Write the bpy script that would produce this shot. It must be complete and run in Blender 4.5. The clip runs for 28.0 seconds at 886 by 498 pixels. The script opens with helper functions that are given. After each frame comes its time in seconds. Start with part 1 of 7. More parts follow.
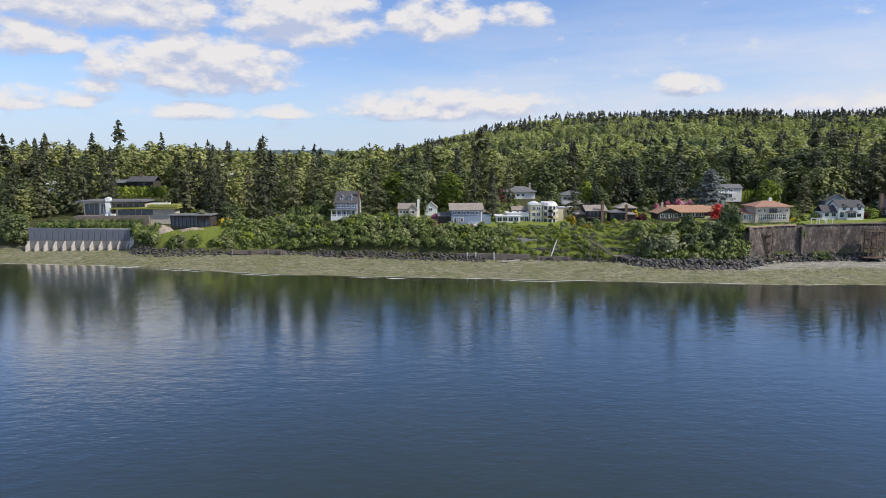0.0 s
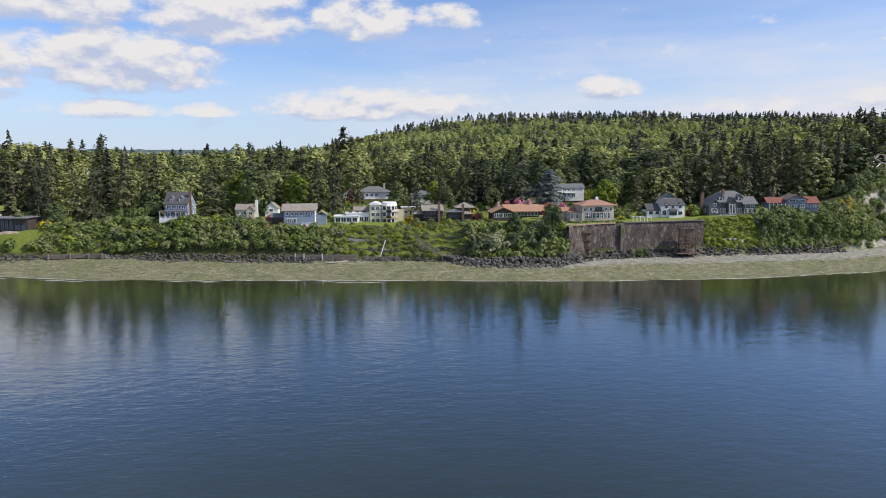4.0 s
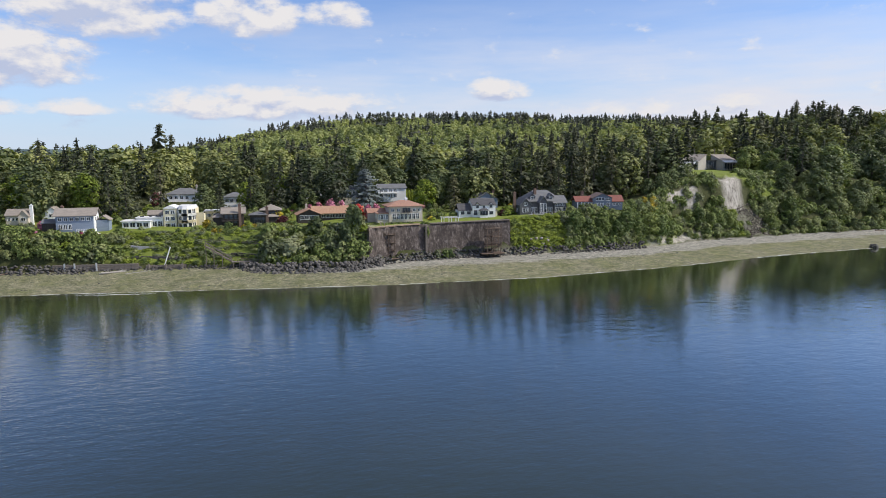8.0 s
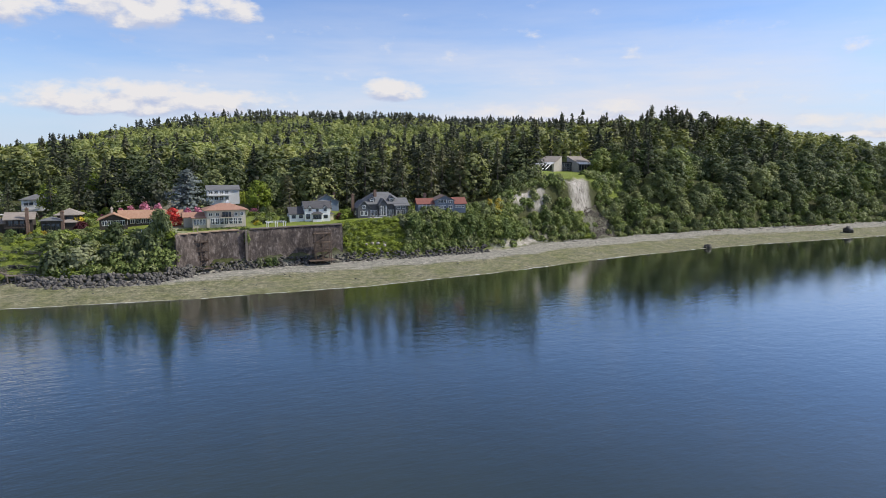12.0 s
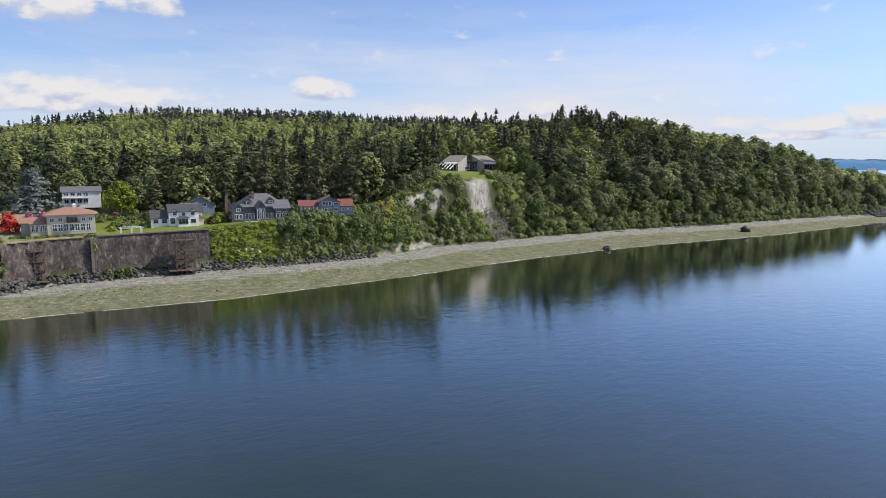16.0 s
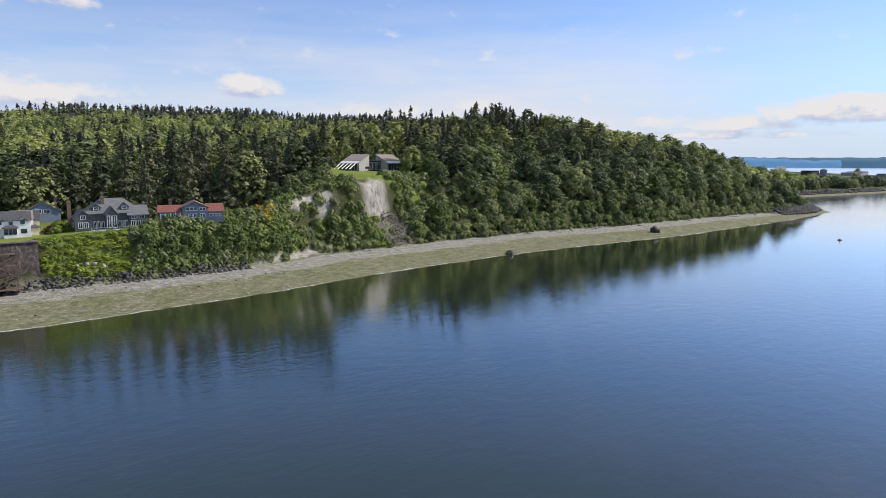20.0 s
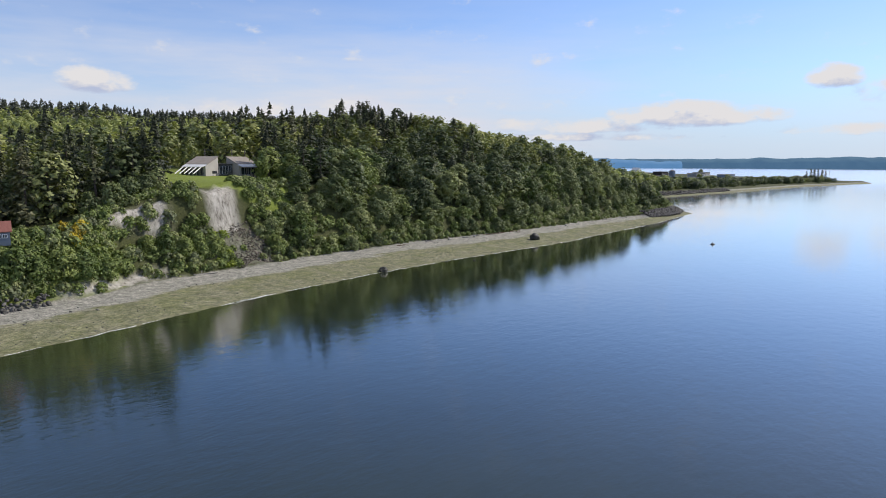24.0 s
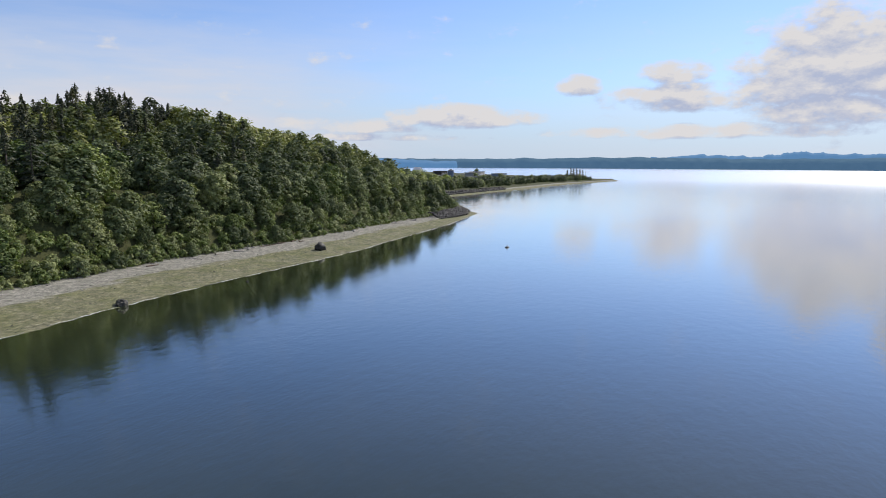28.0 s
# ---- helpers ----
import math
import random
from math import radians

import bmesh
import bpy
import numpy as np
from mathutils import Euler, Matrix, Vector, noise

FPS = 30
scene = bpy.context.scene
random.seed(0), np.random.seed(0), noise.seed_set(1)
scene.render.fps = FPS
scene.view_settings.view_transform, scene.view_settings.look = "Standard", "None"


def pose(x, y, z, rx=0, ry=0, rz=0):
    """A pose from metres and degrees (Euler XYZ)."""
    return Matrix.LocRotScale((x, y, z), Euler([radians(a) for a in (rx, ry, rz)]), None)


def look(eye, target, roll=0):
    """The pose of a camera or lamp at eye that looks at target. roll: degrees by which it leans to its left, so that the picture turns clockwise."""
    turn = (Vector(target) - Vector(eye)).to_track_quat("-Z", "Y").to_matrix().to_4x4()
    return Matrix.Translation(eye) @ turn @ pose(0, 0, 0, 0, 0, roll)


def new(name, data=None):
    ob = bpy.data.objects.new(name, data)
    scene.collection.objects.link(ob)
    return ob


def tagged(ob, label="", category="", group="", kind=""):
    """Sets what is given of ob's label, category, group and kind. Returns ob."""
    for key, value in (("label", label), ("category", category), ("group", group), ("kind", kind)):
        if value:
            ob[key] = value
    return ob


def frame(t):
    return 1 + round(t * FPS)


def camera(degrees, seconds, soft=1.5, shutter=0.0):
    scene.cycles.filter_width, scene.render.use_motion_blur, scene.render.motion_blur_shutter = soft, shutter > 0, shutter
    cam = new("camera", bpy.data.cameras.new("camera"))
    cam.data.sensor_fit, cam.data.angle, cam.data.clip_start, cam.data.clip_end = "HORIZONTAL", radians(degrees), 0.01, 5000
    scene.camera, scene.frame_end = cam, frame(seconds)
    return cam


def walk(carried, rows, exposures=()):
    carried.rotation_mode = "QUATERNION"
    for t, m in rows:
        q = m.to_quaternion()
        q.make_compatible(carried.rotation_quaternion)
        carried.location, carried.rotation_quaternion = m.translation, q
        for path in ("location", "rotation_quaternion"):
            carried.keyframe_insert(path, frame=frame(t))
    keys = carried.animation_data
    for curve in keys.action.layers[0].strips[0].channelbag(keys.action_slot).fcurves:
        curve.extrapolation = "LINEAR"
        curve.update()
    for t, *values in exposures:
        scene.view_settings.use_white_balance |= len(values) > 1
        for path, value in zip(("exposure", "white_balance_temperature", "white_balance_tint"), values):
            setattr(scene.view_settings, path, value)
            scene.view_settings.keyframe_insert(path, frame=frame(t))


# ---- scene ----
cam = camera(68.2, 28.0, soft=0.9)
PATH = [
    (0, (2.33, -1.483, 36.145), (2.302, 0.5, 35.881), -0.3),
    (0.5, (6.886, -1.62, 36.145), (6.904, 0.363, 35.88), -0.4),
    (1, (11.346, -1.869, 36.11), (11.411, 0.112, 35.845), -0.3),
    (1.5, (15.775, -1.968, 36.071), (15.886, 0.011, 35.807), -0.3),
    (2, (20.091, -1.939, 36.007), (20.239, 0.038, 35.743), -0.3),
    (2.5, (24.359, -1.79, 35.953), (24.509, 0.187, 35.688), -0.3),
    (4.5, (41.771, -0.539, 35.819), (41.985, 1.432, 35.555), -0.3),
    (5, (46.423, 0.006, 35.8), (46.675, 1.972, 35.535), -0.4),
    (5.5, (50.695, 0.455, 35.758), (50.985, 2.417, 35.494), -0.4),
    (6, (54.651, 0.854, 35.697), (54.982, 2.809, 35.433), -0.4),
    (6.5, (58.525, 1.378, 35.627), (58.897, 3.325, 35.363), -0.4),
    (7, (62.423, 1.895, 35.556), (62.838, 3.834, 35.292), -0.4),
    (7.5, (66.446, 2.428, 35.525), (66.901, 4.357, 35.262), -0.4),
    (8, (70.421, 3.013, 35.491), (70.917, 4.932, 35.226), -0.3),
    (8.5, (74.293, 3.713, 35.404), (74.828, 5.621, 35.14), -0.4),
    (9, (77.988, 4.575, 35.375), (78.564, 6.472, 35.111), -0.3),
    (9.5, (81.831, 5.585, 35.389), (82.445, 7.47, 35.124), -0.3),
    (10, (85.572, 6.627, 35.433), (86.225, 8.499, 35.167), -0.2),
    (10.5, (88.846, 7.489, 35.454), (89.535, 9.347, 35.189), -0.1),
    (11, (91.539, 8.05, 35.452), (92.262, 9.896, 35.186), 0.0),
    (11.5, (93.788, 8.687, 35.445), (94.547, 10.519, 35.179), 0.1),
    (12, (95.962, 9.55, 35.363), (96.753, 11.368, 35.099), 0.1),
    (12.5, (98.188, 10.495, 35.28), (99.009, 12.299, 35.015), 0.3),
    (14.5, (108.072, 13.803, 35.24), (108.985, 15.563, 34.974), 0.3),
    (15, (110.676, 14.659, 35.209), (111.609, 16.408, 34.944), 0.2),
    (15.5, (113.501, 15.512, 35.223), (114.455, 17.25, 34.959), 0.2),
    (16, (116.386, 16.462, 35.179), (117.364, 18.186, 34.915), 0.2),
    (16.5, (119.346, 17.381, 35.172), (120.347, 19.092, 34.907), 0.3),
    (17, (122.342, 18.16, 35.188), (123.363, 19.859, 34.923), 0.1),
    (17.5, (125.228, 19.037, 35.12), (126.27, 20.724, 34.856), 0.2),
    (18, (128.225, 20.058, 35.153), (129.288, 21.732, 34.889), 0.2),
    (18.5, (131.365, 21.182, 35.278), (132.451, 22.84, 35.012), 0.1),
    (19, (134.446, 22.476, 35.335), (135.554, 24.119, 35.07), 0.3),
    (19.5, (137.483, 23.989, 35.369), (138.612, 25.619, 35.103), 0.3),
    (20, (140.297, 25.873, 35.431), (141.444, 27.489, 35.164), 0.1),
    (20.5, (142.708, 28.356, 35.437), (143.866, 29.965, 35.172), 0.4),
    (22.5, (152.47, 40.397, 36.177), (153.66, 41.982, 35.913), 0.3),
    (23, (154.857, 43.569, 36.311), (156.138, 45.082, 36.047), 0.3),
    (23.5, (157.347, 46.726, 36.533), (158.721, 48.155, 36.268), 0.3),
    (24, (159.957, 49.599, 36.805), (161.401, 50.957, 36.54), 0.2),
    (24.5, (162.779, 52.401, 37.046), (164.287, 53.688, 36.781), 0.2),
    (25, (165.895, 55.223, 37.123), (167.459, 56.44, 36.858), 0.2),
    (25.5, (169.476, 58.206, 37.244), (171.092, 59.353, 36.979), 0.3),
    (26, (173.181, 61.138, 37.236), (174.844, 62.217, 36.971), 0.3),
    (26.5, (177.018, 63.728, 37.179), (178.721, 64.744, 36.915), 0.2),
    (27, (180.819, 66.226, 37.095), (182.56, 67.176, 36.831), 0.4),
    (27.5, (185.027, 68.575, 36.994), (186.801, 69.459, 36.73), 0.4),
    (28, (189.425, 70.885, 36.764), (191.231, 71.705, 36.5), 0.3),
]
walk(cam, [(t, look(eye, target, roll)) for t, eye, target, roll in PATH], [(0, 0.0), (20, 0.0), (23, -0.06), (28, -0.18)])

# ---- world and sun ----
SUN_AZ, SUN_EL = 107.0, 42.0


def build_world():
    world = bpy.data.worlds.new("sky")
    scene.world = world
    world.use_nodes = True
    nt = world.node_tree
    nt.nodes.clear()
    L = nt.links.new

    def N(kind, **kw):
        n = nt.nodes.new(kind)
        for k, v in kw.items():
            setattr(n, k, v)
        return n

    def M(op, a, b=None, clamp=False):
        n = N("ShaderNodeMath", operation=op, use_clamp=clamp)
        for i, v in enumerate((a, b)):
            if v is None:
                continue
            if isinstance(v, (int, float)):
                n.inputs[i].default_value = v
            else:
                L(v, n.inputs[i])
        return n.outputs[0]

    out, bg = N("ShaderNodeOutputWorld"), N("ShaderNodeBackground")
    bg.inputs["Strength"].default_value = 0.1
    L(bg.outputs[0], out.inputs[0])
    sky = N("ShaderNodeTexSky", sky_type="NISHITA", sun_disc=False)
    sky.sun_elevation, sky.sun_rotation = radians(SUN_EL), radians(SUN_AZ)
    sky.air_density, sky.dust_density, sky.ozone_density = 1.0, 0.15, 2.0
    tc = N("ShaderNodeTexCoord")
    sep = N("ShaderNodeSeparateXYZ")
    L(tc.outputs["Generated"], sep.inputs[0])
    az = M("MULTIPLY", M("ARCTAN2", sep.outputs[0], sep.outputs[1]), 57.2958)
    el = M("MULTIPLY", M("ARCSINE", sep.outputs[2]), 57.2958)

    def fbm(scale_x, scale_y, shift, detail, rough=0.55):
        c = N("ShaderNodeCombineXYZ")
        L(M("MULTIPLY", az, scale_x), c.inputs[0])
        L(M("MULTIPLY", M("ADD", el, shift), scale_y), c.inputs[1])
        n = N("ShaderNodeTexNoise")
        n.inputs["Scale"].default_value = 1.0
        n.inputs["Detail"].default_value = detail
        n.inputs["Roughness"].default_value = rough
        L(c.outputs[0], n.inputs["Vector"])
        return n.outputs["Fac"]

    # cumulus: azimuth, elevation, half width, half height in degrees, weight
    CLOUDS = [(-12.8, 11.4, 8.0, 4.2, 1.5), (-27, 12.0, 13, 4.0, 1.5), (-20.5, 7.2, 9.5, 3.6, 1.5), (-1.2, 11.4, 5.0, 2.8, 1.4), (5.7, 11.6, 3.8, 1.6, 1.0),
              (-0.7, 4.5, 11.5, 2.1, 1.3), (-33, 4.6, 5.5, 1.4, 1.1), (-33, 8.8, 5.0, 2.2, 1.2), (-21.5, 3.9, 6.0, 1.1, 1.0), (-14, 4.1, 3.8, 1.0, 1.0), (-27, 5.8, 4, 0.8, 0.7),
              (19.3, 5.8, 3.2, 1.4, 1.2), (34, 4.2, 13, 1.2, 0.5), (58, 2.9, 9, 1.1, 0.8), (-44, 9, 8, 3.6, 1.0),
              (67, 3.6, 8.0, 1.5, 1.2), (57, 2.0, 14, 0.5, 0.8), (77, 6.1, 2.3, 1.3, 1.3), (97, 6.0, 9.5, 6.8, 1.6), (86, 5.0, 9, 1.9, 1.1), (84.5, 7.0, 3.5, 1.6, 1.1),
              (106, 11, 9, 5.0, 1.2), (118, 7, 14, 5, 1.0), (88, 2.4, 16, 0.9, 0.9),
              (150, 12, 18, 6, 0.9), (-75, 14, 20, 6, 0.9), (190, 20, 22, 8, 0.9), (245, 15, 22, 6, 0.9)]

    def field(shift):
        total = None
        e = M("ADD", el, shift)
        for a, b, sa, sb, wgt in CLOUDS:
            u = M("DIVIDE", M("SUBTRACT", az, a if a <= 180 else a - 360), sa)
            v = M("DIVIDE", M("SUBTRACT", e, b), sb)
            v = M("MAXIMUM", v, M("MULTIPLY", v, -1.7))
            q = M("MULTIPLY", M("SUBTRACT", 1.0, M("ADD", M("MULTIPLY", u, u), M("MULTIPLY", v, v))), wgt)
            q = M("MAXIMUM", q, 0.0)
            total = q if total is None else M("MAXIMUM", total, q)
        big = fbm(0.3, 0.55, shift + 3.0, 8.0, 0.58)
        return M("ADD", M("MULTIPLY", M("POWER", total, 0.7), 0.66), M("MULTIPLY", M("SUBTRACT", big, 0.47), 1.9))

    d0, d1 = field(0.0), field(0.9)
    mask = N("ShaderNodeMapRange", interpolation_type="SMOOTHSTEP")
    mask.inputs["From Min"].default_value, mask.inputs["From Max"].default_value = 0.2, 0.74
    L(d0, mask.inputs["Value"])
    # thick bodies are darker, the more so towards the sun
    core = N("ShaderNodeMapRange", interpolation_type="SMOOTHSTEP")
    core.inputs["From Min"].default_value, core.inputs["From Max"].default_value = 0.55, 1.05
    L(d0, core.inputs["Value"])
    side = N("ShaderNodeMapRange", interpolation_type="SMOOTHSTEP")
    side.inputs["From Min"].default_value, side.inputs["From Max"].default_value = 30.0, 85.0
    side.inputs["To Min"].default_value, side.inputs["To Max"].default_value = 0.0, 0.1
    L(az, side.inputs["Value"])
    lowdeck = N("ShaderNodeMapRange", interpolation_type="SMOOTHSTEP")
    lowdeck.inputs["From Min"].default_value, lowdeck.inputs["From Max"].default_value = 20.0, 13.0
    lowdeck.inputs["To Min"].default_value, lowdeck.inputs["To Max"].default_value = 0.15, 1.0
    L(el, lowdeck.inputs["Value"])
    lit = M("SUBTRACT", M("ADD", M("MULTIPLY", M("SUBTRACT", d0, d1), 2.3), 0.55), M("MULTIPLY", core.outputs[0], M("MULTIPLY", side.outputs[0], lowdeck.outputs[0])), clamp=True)
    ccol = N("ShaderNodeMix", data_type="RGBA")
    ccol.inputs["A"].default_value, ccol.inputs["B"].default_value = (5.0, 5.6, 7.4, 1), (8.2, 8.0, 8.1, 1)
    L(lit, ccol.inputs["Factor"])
    # thin high veil that whitens the lower sky
    veil_n = fbm(0.035, 0.22, 11.0, 5.0, 0.6)
    low = N("ShaderNodeMapRange", interpolation_type="SMOOTHSTEP")
    low.inputs["From Min"].default_value, low.inputs["From Max"].default_value = 17.0, 1.0
    L(el, low.inputs["Value"])
    thin = N("ShaderNodeMapRange", interpolation_type="SMOOTHSTEP")
    thin.inputs["From Min"].default_value, thin.inputs["From Max"].default_value = 40.0, 75.0
    thin.inputs["To Min"].default_value, thin.inputs["To Max"].default_value = 1.6, 0.45
    L(az, thin.inputs["Value"])
    west = N("ShaderNodeMapRange", interpolation_type="SMOOTHSTEP")
    west.inputs["From Min"].default_value, west.inputs["From Max"].default_value = -15.0, 22.0
    west.inputs["To Min"].default_value, west.inputs["To Max"].default_value = 0.45, 1.7
    L(az, west.inputs["Value"])
    veil = M("MULTIPLY", M("ADD", M("MULTIPLY", veil_n, 1.9), -0.42), M("MULTIPLY", low.outputs[0], M("MINIMUM", thin.outputs[0], west.outputs[0])), clamp=True)
    high = N("ShaderNodeMapRange", interpolation_type="SMOOTHSTEP")
    high.inputs["From Min"].default_value, high.inputs["From Max"].default_value = 13.0, 45.0
    high.inputs["To Min"].default_value, high.inputs["To Max"].default_value = 0.0, 0.36
    L(el, high.inputs["Value"])
    veil = M("MAXIMUM", veil, high.outputs[0])
    gain = N("ShaderNodeMix", data_type="RGBA", blend_type="MULTIPLY")
    gain.inputs["Factor"].default_value = 1.0
    gain.inputs["B"].default_value = SKY_GAIN
    L(sky.outputs[0], gain.inputs["A"])
    # pale blue air low over the horizon
    air = N("ShaderNodeMapRange", interpolation_type="SMOOTHSTEP")
    air.inputs["From Min"].default_value, air.inputs["From Max"].default_value = 9.0, 0.0
    air.inputs["To Min"].default_value, air.inputs["To Max"].default_value = 0.0, 0.8
    L(el, air.inputs["Value"])
    m0 = N("ShaderNodeMix", data_type="RGBA")
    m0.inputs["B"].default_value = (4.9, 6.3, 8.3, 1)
    L(air.outputs[0], m0.inputs["Factor"])
    L(gain.outputs["Result"], m0.inputs["A"])
    m1 = N("ShaderNodeMix", data_type="RGBA")
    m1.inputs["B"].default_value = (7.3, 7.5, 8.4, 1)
    L(veil, m1.inputs["Factor"])
    L(m0.outputs["Result"], m1.inputs["A"])
    m2 = N("ShaderNodeMix", data_type="RGBA")
    L(mask.outputs[0], m2.inputs["Factor"])
    # bright air round the sun
    dot = N("ShaderNodeVectorMath", operation="DOT_PRODUCT")
    L(tc.outputs["Generated"], dot.inputs[0])
    a, e = radians(SUN_AZ), radians(SUN_EL)
    dot.inputs[1].default_value = (math.sin(a) * math.cos(e), math.cos(a) * math.cos(e), math.sin(e))
    aureole = N("ShaderNodeMix", data_type="RGBA", blend_type="ADD")
    aureole.clamp_factor = False
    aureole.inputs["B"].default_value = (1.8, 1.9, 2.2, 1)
    L(M("POWER", M("MAXIMUM", dot.outputs["Value"], 0.0), 4.0), aureole.inputs["Factor"])
    L(m1.outputs["Result"], aureole.inputs["A"])
    L(aureole.outputs["Result"], m2.inputs["A"])
    L(ccol.outputs["Result"], m2.inputs["B"])
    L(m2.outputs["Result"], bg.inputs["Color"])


SKY_GAIN = (0.98, 1.16, 1.55, 1)
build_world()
sun_data = bpy.data.lights.new("sun", "SUN")
sun_data.energy, sun_data.angle, sun_data.color = 5.0, radians(0.5), (1.0, 0.93, 0.82)
a, e = radians(SUN_AZ), radians(SUN_EL)
sun = new("sun", sun_data)
sun.matrix_world = look((math.sin(a) * math.cos(e) * 900, math.cos(a) * math.cos(e) * 900, math.sin(e) * 900), (0, 0, 0))


# ---- materials ----
def material(name):
    m = bpy.data.materials.new(name)
    m.use_nodes = True
    nt = m.node_tree
    return m, nt, nt.nodes["Principled BSDF"], nt.links.new


def noise_node(nt, scale, detail=4.0, rough=0.55, coord="Object", stretch=None):
    tc = nt.nodes.new("ShaderNodeTexCoord")
    n = nt.nodes.new("ShaderNodeTexNoise")
    n.inputs["Scale"].default_value, n.inputs["Detail"].default_value, n.inputs["Roughness"].default_value = scale, detail, rough
    if stretch:
        mp = nt.nodes.new("ShaderNodeMapping")
        mp.inputs["Scale"].default_value = stretch
        nt.links.new(tc.outputs[coord], mp.inputs[0])
        nt.links.new(mp.outputs[0], n.inputs["Vector"])
    else:
        nt.links.new(tc.outputs[coord], n.inputs["Vector"])
    return n


def ramp_node(nt, fac, stops):
    r = nt.nodes.new("ShaderNodeValToRGB")
    el = r.color_ramp.elements
    while len(el) < len(stops):
        el.new(0.5)
    for e, (p, c) in zip(el, stops):
        e.position, e.color = p, (*c, 1)
    nt.links.new(fac, r.inputs[0])
    return r.outputs[0]


def mix_rgb(nt, fac, a, b, blend="MIX"):
    n = nt.nodes.new("ShaderNodeMix")
    n.data_type, n.blend_type = "RGBA", blend
    for key, v in (("Factor", fac), ("A", a), ("B", b)):
        if isinstance(v, (int, float)):
            n.inputs[key].default_value = v
        elif isinstance(v, tuple):
            n.inputs[key].default_value = (*v, 1)
        else:
            nt.links.new(v, n.inputs[key])
    return n.outputs["Result"]


def bump(nt, bsdf, height, strength, distance):
    b = nt.nodes.new("ShaderNodeBump")
    b.inputs["Strength"].default_value, b.inputs["Distance"].default_value = strength, distance
    nt.links.new(height, b.inputs["Height"])
    nt.links.new(b.outputs[0], bsdf.inputs["Normal"])


def plain(name, dark, light, scale=1.0, rough=0.8, metal=0.0, fine=8.0, relief=0.02, stretch=None):
    """A worn surface: two colours mixed by a coarse and a fine grain."""
    m, nt, b, L = material(name)
    coarse = noise_node(nt, scale, 5.0, 0.6, stretch=stretch)
    grain = noise_node(nt, scale * fine, 3.0, 0.6, stretch=stretch)
    c1 = ramp_node(nt, coarse.outputs["Fac"], [(0.3, dark), (0.7, light)])
    mid = tuple((p + q) / 2 for p, q in zip(dark, light))
    c2 = ramp_node(nt, grain.outputs["Fac"], [(0.3, tuple(0.75 * v for v in mid)), (0.7, tuple(min(1, 1.2 * v) for v in mid))])
    L(mix_rgb(nt, 0.35, c1, c2), b.inputs["Base Color"])
    b.inputs["Roughness"].default_value, b.inputs["Metallic"].default_value = rough, metal
    b.inputs["Specular IOR Level"].default_value = 0.3
    if relief:
        bump(nt, b, grain.outputs["Fac"], 0.5, relief)
    return m


def foliage(name, dark, mid, light, use_attr=False, trans=0.24, spread=0.5):
    """Leaves: a shade for each leaf or tree, diffuse with light coming through."""
    dark, mid, light = ((r * 1.06, g, b * 1.14) for r, g, b in (dark, mid, light))
    m, nt, b, L = material(name)
    if use_attr:
        at = nt.nodes.new("ShaderNodeAttribute")
        at.attribute_name = "tint"
        fac = at.outputs["Fac"]
    else:
        geo = nt.nodes.new("ShaderNodeNewGeometry")
        oi = nt.nodes.new("ShaderNodeObjectInfo")
        add = nt.nodes.new("ShaderNodeMix")
        add.inputs["Factor"].default_value = 0.3
        L(oi.outputs["Random"], add.inputs["A"])
        L(geo.outputs["Random Per Island"], add.inputs["B"])
        fac = add.outputs["Result"]
    col = ramp_node(nt, fac, [(0.1, dark), (0.5, mid), (0.9, light)])
    # fine noise multiplies the leaf colour darker and lighter, as far as spread
    leaf_noise = noise_node(nt, 1.3, 5.0, 0.75)
    col = mix_rgb(nt, 1.0, col, ramp_node(nt, leaf_noise.outputs["Fac"], [(0.36, tuple(1 - spread * v for v in (1.15, 1.1, 1.05))), (0.5, (0.96, 0.96, 0.96)), (0.64, tuple(1 + spread * v for v in (0.62, 0.58, 0.4)))]), "MULTIPLY")
    L(col, b.inputs["Base Color"])
    b.inputs["Roughness"].default_value = 0.6
    b.inputs["Specular IOR Level"].default_value = 0.25
    tr = nt.nodes.new("ShaderNodeBsdfTranslucent")
    L(mix_rgb(nt, 1.0, col, (1.0, 1.15, 0.5), "MULTIPLY"), tr.inputs["Color"])
    mx = nt.nodes.new("ShaderNodeMixShader")
    mx.inputs[0].default_value = trans
    L(b.outputs[0], mx.inputs[1])
    L(tr.outputs[0], mx.inputs[2])
    L(mx.outputs[0], nt.nodes["Material Output"].inputs["Surface"])
    return m


BARK = plain("bark", (0.07, 0.055, 0.045), (0.16, 0.13, 0.11), 1.5, 0.9)
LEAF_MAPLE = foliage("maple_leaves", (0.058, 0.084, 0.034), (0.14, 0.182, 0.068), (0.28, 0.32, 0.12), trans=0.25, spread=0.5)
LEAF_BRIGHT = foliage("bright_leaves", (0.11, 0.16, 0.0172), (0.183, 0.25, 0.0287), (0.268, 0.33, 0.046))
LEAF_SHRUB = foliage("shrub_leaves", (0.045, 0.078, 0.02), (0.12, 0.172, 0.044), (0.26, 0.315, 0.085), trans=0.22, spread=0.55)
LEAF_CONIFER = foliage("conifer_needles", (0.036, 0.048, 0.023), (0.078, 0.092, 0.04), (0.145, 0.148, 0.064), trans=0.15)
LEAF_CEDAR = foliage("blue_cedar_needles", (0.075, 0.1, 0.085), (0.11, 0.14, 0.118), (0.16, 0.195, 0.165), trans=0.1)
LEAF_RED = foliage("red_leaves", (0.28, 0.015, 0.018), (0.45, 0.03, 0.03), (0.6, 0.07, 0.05))
